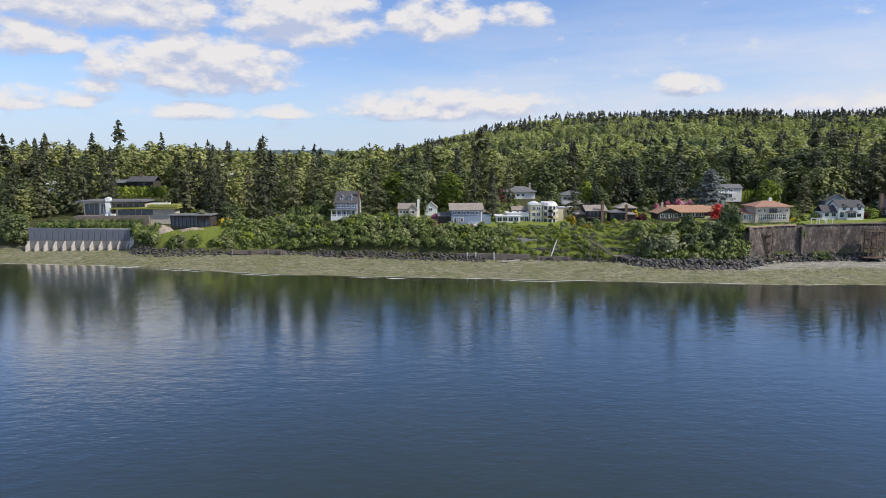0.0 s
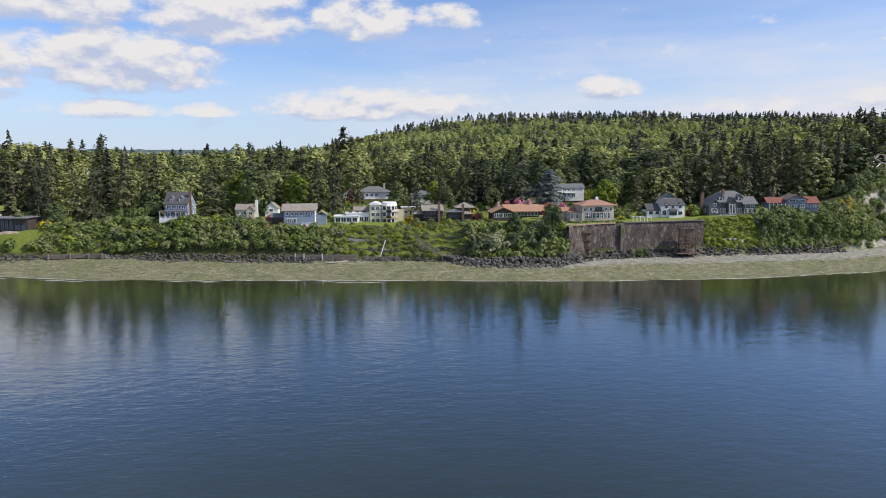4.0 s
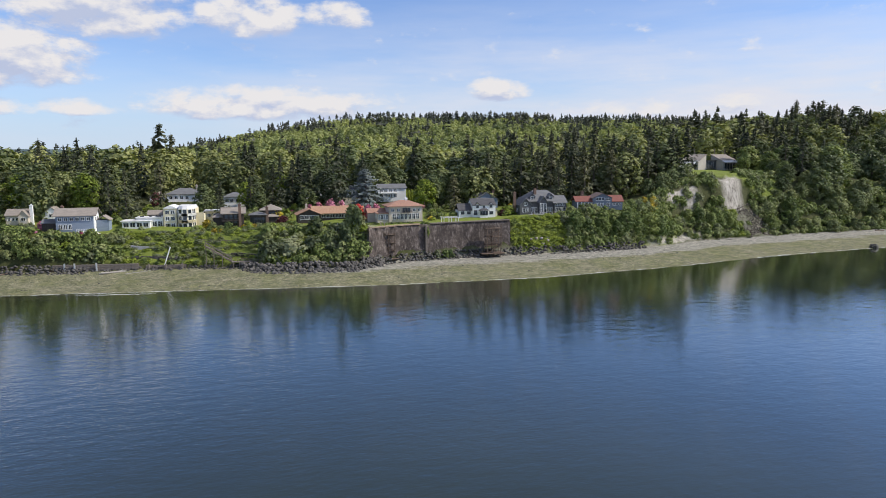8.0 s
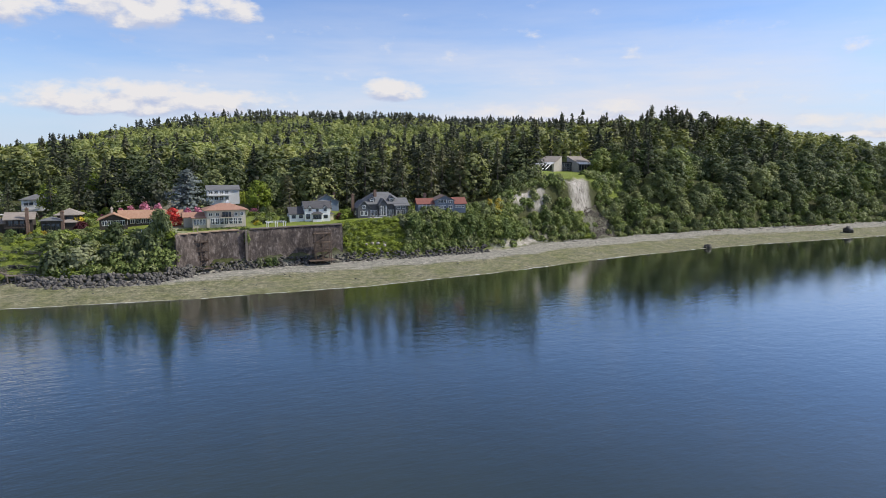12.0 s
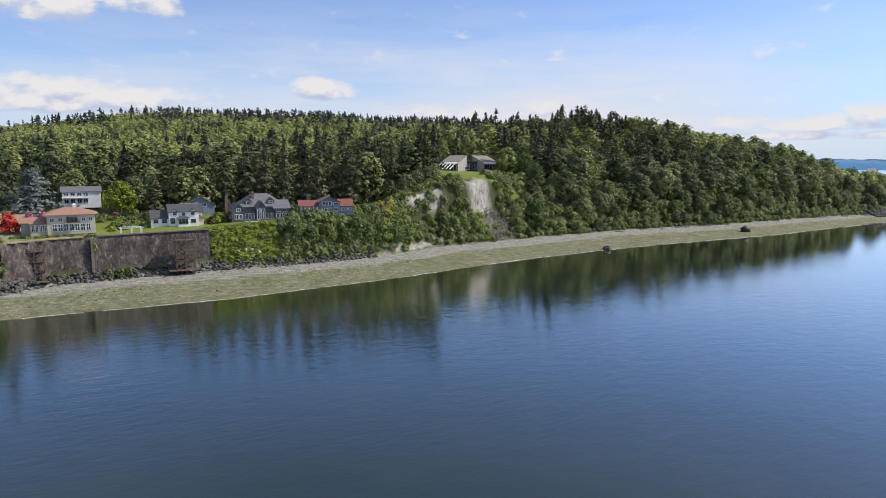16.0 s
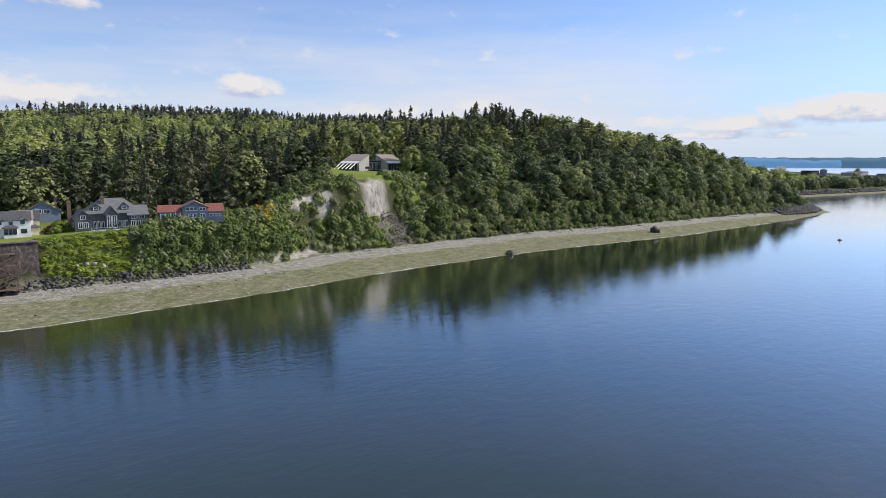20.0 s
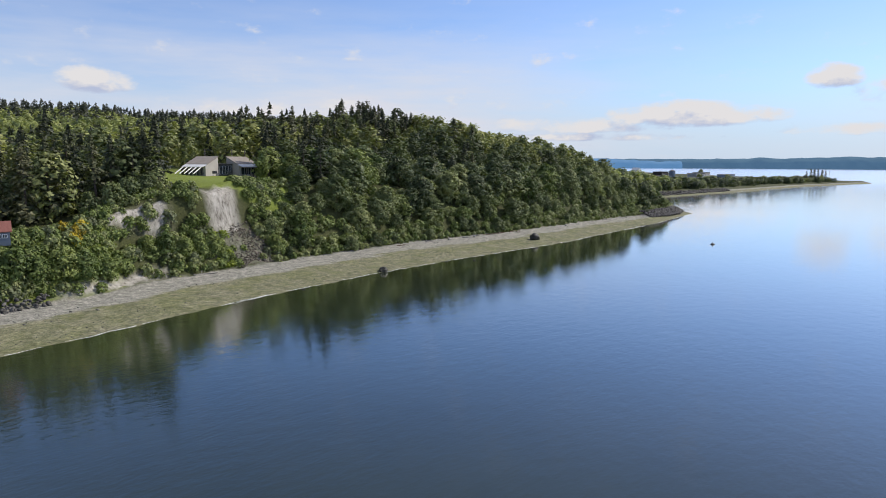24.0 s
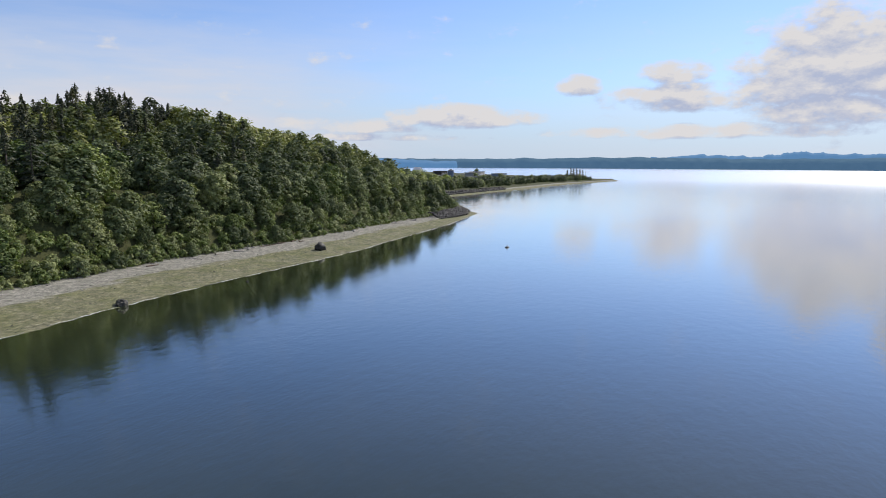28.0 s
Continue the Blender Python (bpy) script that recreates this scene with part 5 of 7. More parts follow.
def tile_house():
    h = house(109.9, 231.5, 14.8, "two-storey pale stucco house with terracotta hip roof and French windows", rot=1)
    h.matrix_world = h.matrix_world @ Matrix.Scale(0.93, 4)
    walls(h, 0, 13.0, 0, 9.5, -1.2, 5.3, STUCCO)
    hip_roof(h, 0, 13.0, 0, 9.5, 5.3, 2.0, ROOF_TILE, 1.0, label="terracotta tile roof")
    window_row(h, "f", 0, 1.3, 11.7, 0.4, 2.2, 7, 0.2, rail=True)
    window_row(h, "f", 0, 0.7, 4.2, 3.3, 1.2, 2, 1.0)
    window_row(h, "f", 0, 9.2, 12.3, 3.3, 1.2, 2, 0.9)
    window_row(h, "f", 0, 5.2, 8.2, 2.95, 1.8, 3, 0.15, frame_mat=BLACK_TRIM)
    box("balcony", 4.6, 8.8, -1.2, 0, 2.7, 2.9, STUCCO, h)
    railing(h, 4.7, 8.7, -1.1, 2.9, 0.95, BLACK_TRIM, 0.35, "balcony_rail")
    window_row(h, "r", 13.0, 2.0, 7.5, 3.2, 1.2, 2, 1.8)
    window(h, "r", 13.0, 2.2, 0.5, 1.4, 1.8)
    walls(h, -4.4, 0, 0.8, 6, -1.2, 2.7, STUCCO)
    flat_roof(h, -4.4, -0.05, 0.8, 6, 2.7, ROOF_TILE, 0.5, 0.3)
    window_row(h, "f", 0.8, -4.1, -0.3, 0.4, 2.0, 4, 0.12)
    window_row(h, "l", -4.4, 1.3, 5.4, 0.4, 2.0, 3, 0.15)
    walls(h, -7.0, 0, 6.5, 11, -1.2, 2.8, STUCCO)
    gable_roof(h, -7.0, 0, 6.5, 11, 2.8, 1.3, "x", ROOF_TILE, 0.5)
    chimney(h, 7.6, 5.0, 7.0, 8.3, 1.0, WHITE, "white chimney")


def black_white_house():
    h = house(142.6, 237.5, 15.2, "white Tudor-style house with dark roof and black trim", rot=-2)
    h.matrix_world = h.matrix_world @ Matrix.Scale(0.91, 4)
    walls(h, 0, 9.8, 0, 8.5, -1.2, 4.4, WHITE, "x", 2.3)
    gable_roof(h, 0, 9.8, 0, 8.5, 4.4, 2.3, "x", ROOF_DARK, 0.35, label="dark grey shingle roof")
    walls(h, -5.6, 0, 1.0, 7.5, -1.2, 2.3, WHITE)
    gable_roof(h, -5.6, -0.35, 1.0, 7.5, 2.3, 2.4, "x", ROOF_DARK, 0.35)
    for x in (2.0, 7.8):
        dormer(h, x, -0.12, 3.0, 1.8, 1.5, 2.2, WHITE, ROOF_DARK, BLACK_TRIM)
    window(h, "f", 0, 0.5, 0.4, 1.5, 1.9, BLACK_TRIM, 1, name="door")
    window(h, "f", 0, 7.2, 0.5, 1.6, 1.3, BLACK_TRIM)
    window(h, "f", 0, 4.3, 3.1, 1.0, 1.0, BLACK_TRIM, 0)
    window_row(h, "f", -1.0, 3.0, 6.2, 0.3, 1.7, 3, 0.1, frame_mat=BLACK_TRIM)
    walls(h, 2.9, 6.3, -1.0, 0, -1.2, 2.2, WHITE)
    hip_roof(h, 2.7, 6.5, -1.4, 0.05, 2.2, 0.7, ROOF_DARK, 0.25, 0.12)
    window_row(h, "f", 1.0, -4.8, -0.6, 0.6, 1.3, 2, 1.2, frame_mat=BLACK_TRIM)
    # rear cross wings with cream gables
    walls(h, 5.0, 10.6, 8.5, 14, -1.2, 4.2, WHITE)
    gable_roof(h, 5.0, 10.6, 8.5, 14, 4.2, 2.2, "x", ROOF_BROWN, 0.3)
    walls(h, 10.6, 12.4, 10.5, 16, -1.2, 3.6, CREAM, "x", 2.6)
    gable_roof(h, 6, 12.4, 10.5, 16, 3.6, 2.6, "x", ROOF_DARK, 0.3)
    walls(h, 9.8, 12.0, 4.5, 8.5, -1.2, 1.6, CREAM)
    hip_roof(h, 9.85, 12.2, 4.3, 8.6, 1.6, 0.8, ROOF_DARK, 0.2, 0.12)
    window_row(h, "r", 9.8, 1.0, 3.8, 0.5, 1.4, 2, 0.5, frame_mat=BLACK_TRIM)
    window(h, "r", 9.8, 3.2, 3.4, 1.3, 1.2, BLACK_TRIM)
    window(h, "r", 12.4, 12.6, 2.4, 1.2, 1.2, BLACK_TRIM)


def big_grey_house():
    h = house(162.4, 242, 15.3, "large grey shingled house with steep grey roof, dormers and chimneys", rot=-2)
    walls(h, 3.0, 18.5, 0, 10, -1.2, 4.4, GREY_SHINGLE)
    hip_roof(h, 3.0, 18.5, 0, 10, 4.4, 4.2, ROOF_GREY, 0.6)
    walls(h, 0, 4.4, -2.6, 5, -1.2, 3.6, GREY_SHINGLE, "y", 2.2)
    gable_roof(h, 0, 4.4, -2.6, 5, 3.6, 2.2, "y", ROOF_GREY, 0.4)
    walls(h, 8.2, 11.4, -1.6, 3, -1.2, 4.4, GREY_SHINGLE, "y", 2.0)
    gable_roof(h, 8.2, 11.4, -1.6, 4, 4.4, 2.0, "y", ROOF_GREY, 0.4)
    for x in (6.0, 13.6):
        dormer(h, x, 0.4, 4.7, 2.2, 1.7, 3.5, GREY_SHINGLE, ROOF_GREY)
    walls(h, 14.5, 19.6, -1.0, 6, -1.2, 4.0, GREY_SHINGLE)
    gable_roof(h, 14.5, 19.6, -1.0, 6, 4.0, 2.4, "x", ROOF_GREY, 0.5)
    window_row(h, "f", -1.6, 8.5, 11.1, 0.3, 3.6, 2, 0.15, frame_mat=WHITE)
    window_row(h, "f", 0, 4.9, 7.9, 0.3, 2.0, 3, 0.15)
    window_row(h, "f", 0, 11.7, 14.3, 0.3, 2.0, 3, 0.15)
    window_row(h, "f", -1.0, 15.0, 19.2, 0.4, 1.8, 3, 0.3)
    window_row(h, "f", -1.0, 15.2, 18.8, 2.7, 1.0, 2, 0.5)
    window_row(h, "f", -2.6, 0.9, 3.5, 0.6, 1.7, 2, 0.25)
    window(h, "f", -2.6, 1.5, 3.2, 1.4, 1.1)
    window_row(h, "l", 0, 0.0, 4.0, 0.6, 1.5, 2, 0.8)
    chimney(h, -0.9, 1.6, -1.2, 8.2, 1.0, BROWN_BRICK)
    chimney(h, 8.0, 3.2, 6.5, 9.4, 1.0, BROWN_BRICK)
    railing(h, 4.0, 17.5, -4.2, -0.2, 0.9, STEEL, 1.2, "terrace_rail")
    box("terrace", 3.4, 18.6, -4.4, 0, -1.2, -0.2, CONCRETE, h)
    for x in (5.2, 12.4, 13.6):
        box("garden_seat", x, x + 0.7, -3.2, -2.5, -0.2, 0.6, TIMBER, h, "", 0.05)


def blue_red_house():
    h = house(184.6, 236.6, 17.4, "slate-blue house with brown and red roofs and white windows", rot=-12)
    h.matrix_world = h.matrix_world @ Matrix.Scale(0.92, 4)
    walls(h, 7.0, 15.0, 0, 9, -1.2, 4.0, SLATE_BLUE, "y", 1.9)
    gable_roof(h, 7.0, 15.0, 0, 9, 4.0, 1.9, "y", ROOF_BARK, 0.5)
    walls(h, 0, 7.0, 1.0, 8, -1.2, 2.6, SLATE_BLUE)
    gable_roof(h, 0, 6.6, 1.0, 8, 2.6, 1.9, "x", ROOF_RED, 0.5)
    walls(h, 15.0, 20.0, 1.0, 8, -1.2, 2.6, SLATE_BLUE)
    gable_roof(h, 15.0, 20.0, 1.0, 8, 2.6, 2.2, "x", ROOF_RED, 0.5)
    window(h, "f", 0, 8.2, 2.9, 3.6, 1.3, WHITE, 2)
    window(h, "f", 0, 12.5, 2.9, 1.9, 1.1, WHITE, 1)
    window_row(h, "f", 0, 7.8, 11.6, 0.5, 1.4, 3, 0.15)
    window(h, "f", 0, 12.6, 0.6, 1.6, 1.3, WHITE, 1)
    window_row(h, "f", 1.0, 0.5, 6.5, 0.4, 1.6, 4, 0.4)
    for i in range(5):
        box("porch_post", 0.2 + i * 1.55, 0.4 + i * 1.55, -0.6, -0.4, -1, 2.4, WHITE, h)
    window_row(h, "f", 1.0, 15.6, 19.4, 0.8, 1.0, 3, 0.2)
    chimney(h, 3.6, 5.2, 4.0, 6.6, 1.1, BROWN_BRICK)


def back_houses():
    h = house(113.5, 279, 20.2, "white two-storey house with grey roof behind tall hedge", group="houses up the slope")
    walls(h, 0, 12, 0, 7, -1.5, 4.2, WHITE, "x", 1.5)
    gable_roof(h, 0, 12, 0, 7, 4.2, 1.5, "x", ROOF_GREY, 0.4)
    window_row(h, "f", 0, 0.6, 8.0, 2.6, 1.2, 4, 0.5)
    window_row(h, "f", 0, 0.6, 8.0, 0.2, 1.5, 4, 0.5)
    box("balcony", 0, 8.2, -1.4, 0, 2.0, 2.2, WHITE, h)
    railing(h, 0.1, 8.1, -1.3, 2.2, 0.9, WHITE, 1.0, "balcony_rail")
    h = house(159.0, 292, 19.0, "brown-roofed house with broad hips among firs", group="houses up the slope")
    walls(h, 0, 11, 0, 9, -1.5, 3.4, STUCCO)
    hip_roof(h, 0, 11, 0, 9, 3.4, 3.0, ROOF_BROWN, 0.8)
    window_row(h, "f", 0, 0.8, 10.2, 0.9, 1.4, 4, 0.9)
    chimney(h, 2.0, 3.0, 4.0, 7.6, 0.8, BROWN_BRICK)
    chimney(h, 9.6, 6.0, 4.0, 7.2, 0.8, BROWN_BRICK)
    h = house(168.5, 305, 21.0, "brown-roofed house with white dormer", group="houses up the slope")
    walls(h, 0, 9, 0, 8, -1.5, 3.6, WHITE, "y", 2.4)
    gable_roof(h, 0, 9, 0, 8, 3.6, 2.4, "y", ROOF_BROWN, 0.6)
    window(h, "f", 0, 3.6, 2.6, 1.6, 1.4)
    h = house(151.5, 262, 16.5, "grey gabled house behind the white one", group="houses up the slope")
    walls(h, 0, 9.5, 0, 8, -1.5, 3.4, BLUE_GREY, "y", 2.6)
    gable_roof(h, 0, 9.5, 0, 8, 3.4, 2.6, "y", ROOF_GREY, 0.5)
    window_row(h, "f", 0, 2.6, 6.8, 2.6, 1.2, 2, 0.4)
    chimney(h, 8.4, 3.0, 4.0, 7.0, 0.8, BROWN_BRICK)
    for x, y, z, w, d, mat, lab in ((50.5, 287, 18.5, 13, 8, ROOF_GREY, "low white house with grey roof under trees"), (80.0, 296, 19.5, 11, 8, ROOF_GREY, "white bungalow with grey hip roof"),
                                    (93.0, 300, 20.0, 9, 8, ROOF_GREY, "bungalow with grey pyramid roof"), (45.5, 262, 14.5, 7, 7, ROOF_WHITE, "small house with pale flat roof"),
                                    (101.0, 300, 20.3, 11, 7, ROOF_DARK, "dark-roofed house with roof lights")):
        h = house(x, y, z, lab, group="houses up the slope")
        walls(h, 0, w, 0, d, -1.5, 2.9, WHITE if mat != ROOF_WHITE else CREAM)
        (flat_roof if mat == ROOF_WHITE else hip_roof)(h, 0, w, 0, d, 2.9, *((mat,) if mat == ROOF_WHITE else (1.7, mat)))
        window_row(h, "f", 0, 0.7, w - 0.7, 0.8, 1.3, 3, 0.9)
        if mat == ROOF_GREY:
            chimney(h, w * 0.7, d * 0.5, 3.2, 5.9, 0.8, STUCCO)
    # hillside house at the north end
    h = house(-161, 312, 25.6, "low dark house with grey roofs above a clipped hedge", group="houses up the slope")
    walls(h, 8, 20, 0, 8, -2, 2.2, DARK_WOOD)
    gable_roof(h, 8, 20, 0, 8, 2.2, 2.0, "x", ROOF_DARK, 0.8)
    walls(h, 0, 8, 1, 7, -2, 1.4, DARK_WOOD)
    gable_roof(h, 0, 8, 1, 7, 1.4, 1.2, "x", ROOF_GREY, 0.5)
    window_row(h, "f", 0, 8.6, 19, 0.1, 1.5, 5, 0.4, frame_mat=BLACK_TRIM)
    chimney(h, 13, 4, 3.4, 5.4, 0.9, BROWN_BRICK)
    for x, y, z, w in ((-185, 300, 24, 9), (-118, 342, 27, 10), (-132, 372, 31, 9)):
        h = house(x, y, z, "white house glimpsed between firs", group="houses up the slope")
        walls(h, 0, w, 0, 7, -2, 3.0, WHITE)
        gable_roof(h, 0, w, 0, 7, 3.0, 1.6, "x", ROOF_WHITE, 0.5)
        window_row(h, "f", 0, 0.6, w - 0.6, 0.8, 1.3, 3, 0.8)


def modern_house():
    h = house(-152.0, 267, 15.0, "modern flat-roofed house of white walls and tall glass", rot=3)
    walls(h, 2, 13.5, 0, 9, -2, 5.3, STUCCO)
    walls(h, 13.5, 26, 3, 10, -2, 4.6, STUCCO)
    box("roof", -0.8, 27, -1.8, 10.6, 5.3, 5.75, ROOF_GREY, h, "thin grey flat roof", 0.05)
    box("roof_edge", 0.5, 26, -1.2, 10, 5.75, 6.1, ROOF_GREY, h, "", 0.05)
    chimney(h, 12.6, -0.8, -2, 7.2, 1.9, WHITE, "white broad chimney")
    window_row(h, "f", 0, 2.5, 8.2, 0.2, 4.6, 3, 0.2, frame_mat=BLACK_TRIM)
    window_row(h, "f", 0, 8.8, 11.4, 0.2, 4.6, 2, 0.2, frame_mat=WHITE)
    window_row(h, "f", 3, 14.2, 25.6, 3.2, 1.1, 5, 0.3, frame_mat=BLACK_TRIM)
    walls(h, 16, 40, -2.5, 3, -6, 2.6, STUCCO)
    box("planted_roof", 14.2, 41.5, -4.2, 3.6, 2.6, 3.1, SEDUM, h, "planted green-yellow roof slab", 0.06)
    box("planted_roof", 29, 41.2, -3.0, 3.4, 3.25, 4.3, SEDUM, h, "", 0.1)
    window_row(h, "f", -2.5, 17, 31, 0.1, 2.3, 6, 0.2, frame_mat=BLACK_TRIM)
    box("roof_light", 29.5, 37, 0, 1.5, 4.3, 4.9, WHITE, h, "white roof light", 0.05)
    for x in (12.4, 14.4, 15.6):
        box("garden_seat", x, x + 0.8, -4.2, -3.4, 0.0, 0.8, WHITE, h, "white terrace chair", 0.06)
    box("terrace", 0, 30, -4.6, 0, -6, 0.0, TIMBER, h, "weathered timber terrace")
    d = house(-106.0, 248, 11.6, "low dark modern pavilion with flat roof")
    walls(d, 0, 15.5, 0, 7, -1.5, 4.4, DARK_WOOD)
    box("roof", -1.5, 16.2, -1.8, 8, 4.6, 4.95, ROOF_GREY, d, "grey flat roof", 0.05)
    window_row(d, "f", 0, 0.4, 10.5, 0.1, 4.0, 7, 0.15, frame_mat=BLACK_TRIM)
    window_row(d, "f", 0, 11.0, 15.2, 0.1, 2.4, 2, 0.3, frame_mat=BLACK_TRIM)


def library():
    """Two concrete pavilions with shed roofs, turned away from one another, and a glazed entry between them."""
    h = house(295.4, 316.3, 30.6, "grey concrete research building with two shed-roofed pavilions and a glazed entry", group="", category="building", name="building")

    h.matrix_world = h.matrix_world @ Matrix.Diagonal((0.88, 0.88, 1, 1))

    def pavilion(ox, oy, eave_az, flip):
        a = new("pavilion")
        a.parent = h
        n = Vector((math.sin(radians(eave_az)), math.cos(radians(eave_az)), 0))
        e = Vector((-n.y, n.x, 0)) if flip else Vector((n.y, -n.x, 0))
        # local x runs along the eave away from the corner, local y runs back up the slope
        back = -n
        m = Matrix((Vector((-e.x, back.x, 0)), Vector((-e.y, back.y, 0)), Vector((0, 0, 1)))).to_4x4()
        a.matrix_local = Matrix.Translation((ox, oy, 0)) @ m
        bm = bmesh.new()
        prism(bm, [(0, -2), (11, -2), (11, 7.6), (0, 3.9)], "x", 0, 11.5)
        part("wall", bm, CONCRETE_PALE, a, "smooth pale concrete wall")
        bm = bmesh.new()
        prism(bm, [(1.6, 4.55), (11.6, 7.85), (11.6, 8.15), (1.6, 4.85)], "x", -0.02, 12.2)
        part("roof", bm, ROOF_BROWN, a, "grey-brown shed roof")
        bm = bmesh.new()
        prism(bm, [(-1.6, 3.5), (1.55, 4.52), (1.55, 4.68), (-1.6, 3.66)], "x", 0.3, 12.2)
        part("glass_canopy", bm, ROOF_WHITE, a, "white glazed canopy strip")
        for i in range(6):
            bm = bmesh.new()
            x = 1.0 + i * 2.1
            add_box(bm, x, x + 0.25, -1.5, -1.25, -2, 3.6)
            part("post", bm, BLACK_TRIM, a)
            w = bmesh.new()
            add_box(w, x + 0.2, x + 1.9, -0.06, -0.01, 0.2, 3.2)
            part("pane", w, GLASS, a)
        return a

    a = pavilion(0, 0, 240, True)
    for i in range(5):
        bm = bmesh.new()
        x = 1.2 + i * 2.5
        prism(bm, [(-1.4, 3.7), (-1.4, 3.35), (-8.0, 0.6), (-8.0, 0.95)], "x", x, x + 0.4)
        part("beam", bm, WHITE, a, "white sloping pergola beam")
    b = pavilion(18.3, 0.5, 175, False)
    for i in range(6):
        bm = bmesh.new()
        x = 1.0 + i * 2.1
        add_box(bm, x, x + 0.2, -4.8, -4.6, -2, 3.2)
        add_box(bm, x, x + 0.2, -4.8, -1.4, 3.1, 3.35)
        part("beam", bm, TIMBER, b, "timber pergola beam")
    walls(h, 6.5, 18.0, 6.5, 12, -2, 4.6, BLACK_TRIM, label="dark glazed entry hall")
    window_row(h, "f", 6.5, 7.2, 17.4, 0.2, 3.8, 6, 0.15, frame_mat=STEEL)
    flat_roof(h, 6.5, 18.0, 6.0, 12, 4.6, ROOF_DARK, 0.3, 0.35)
    for x, y in ((7.5, 15), (23, 16), (30, 15)):
        box("flue", x, x + 0.35, y, y + 0.35, 4, 11.4, TIMBER, h, "tall thin flue")
    k = new("information_sign")
    tagged(k, "small dark sign post on the lawn", "sign")
    k.matrix_world = pose(291, 300, 31)
    box("panel", -1, 1, 0, 0.12, 0.6, 1.7, BLACK_TRIM, k, "", 0.03)
    for x in (-0.8, 0.7):
        box("post", x, x + 0.1, 0, 0.1, -0.3, 0.6, BLACK_TRIM, k)


CONCRETE_PALE = plain("pale_concrete", (0.33, 0.31, 0.28), (0.45, 0.42, 0.385), 0.25, 0.85)
victorian_house()
cottage()
grey_house()
low_white_house()
cream_house()
upper_white_house()
dark_wood_houses()
orange_house()
tile_house()
black_white_house()
big_grey_house()
blue_red_house()
back_houses()
modern_house()
library()


# ---- shore walls, rocks and timber ----
def rock_mesh(seed, sub=2):
    rng = np.random.default_rng(seed)
    bm = bmesh.new()
    bmesh.ops.create_icosphere(bm, subdivisions=sub, radius=0.5)
    cuts = rng.normal(0, 1, (9, 3))
    cuts /= np.linalg.norm(cuts, axis=1)[:, None]
    for v in bm.verts:
        for c, d in zip(cuts, rng.uniform(0.26, 0.42, 9)):
            over = v.co.dot(Vector(c)) - d
            if over > 0:
                v.co -= Vector(c) * over * 0.9
        v.co += Vector(rng.normal(0, 0.012, 3))
    me = bpy.data.meshes.new("rock")
    bm.to_mesh(me)
    bm.free()
    return me


def rock_material(name, a, b, wet=0.0):
    m, nt, bs, L = material(name)
    oi = nt.nodes.new("ShaderNodeObjectInfo")
    geo = nt.nodes.new("ShaderNodeNewGeometry")
    n = noise_node(nt, 1.5, 5.0, 0.65)
    mixf = nt.nodes.new("ShaderNodeMix")
    mixf.inputs["Factor"].default_value = 0.5
    L(oi.outputs["Random"], mixf.inputs["A"])
    L(geo.outputs["Random Per Island"], mixf.inputs["B"])
    base = ramp_node(nt, mixf.outputs["Result"], [(0.2, a), (0.8, b)])
    L(mix_rgb(nt, 0.4, base, ramp_node(nt, n.outputs["Fac"], [(0.35, tuple(0.6 * v for v in a)), (0.7, tuple(1.15 * v for v in b))])), bs.inputs["Base Color"])
    bs.inputs["Roughness"].default_value = 0.85 - wet
    bump(nt, bs, n.outputs["Fac"], 0.5, 0.12)
    return m


ROCK = rock_material("riprap_rock", (0.02, 0.019, 0.018), (0.13, 0.12, 0.108))
PEBBLE = rock_material("beach_stone", (0.04, 0.04, 0.04), (0.13, 0.125, 0.11))
WEEDY = rock_material("weedy_boulder", (0.022, 0.02, 0.016), (0.06, 0.055, 0.04), 0.2)
CLOD = rock_material("slumped_clay", (0.085, 0.07, 0.052), (0.2, 0.17, 0.135))
ROCKS = [rock_mesh(s) for s in range(6)]
for me in ROCKS:
    me.materials.append(ROCK)


def joined_rocks(name, items, mat, label, category="rocks"):
    """Many small rocks as one object: items are (x, y, z, size, squash)."""
    base = [rock_mesh(s + 30, 1) for s in range(4)]
    V = [np.array([v.co[:] for v in m.vertices]) for m in base]
    Fc = [np.array([p.vertices[:] for p in m.polygons]) for m in base]
    co, fa, off = [], [], 0
    rng = np.random.default_rng(8)
    for x, y, z, s, q in items:
        k = rng.integers(4)
        a = rng.uniform(0, 6.28)
        v = V[k] * (s, s * rng.uniform(0.6, 1), s * q)
        v = np.stack([v[:, 0] * math.cos(a) - v[:, 1] * math.sin(a) + x, v[:, 0] * math.sin(a) + v[:, 1] * math.cos(a) + y, v[:, 2] + z], -1)
        co.append(v)
        fa.append(Fc[k] + off)
        off += len(v)
    for m in base:
        bpy.data.meshes.remove(m)
    ob = new(name, quick_mesh(name, np.concatenate(co), np.concatenate(fa)))
    ob.data.materials.append(mat)
    return tagged(ob, label, category, kind="stuff")


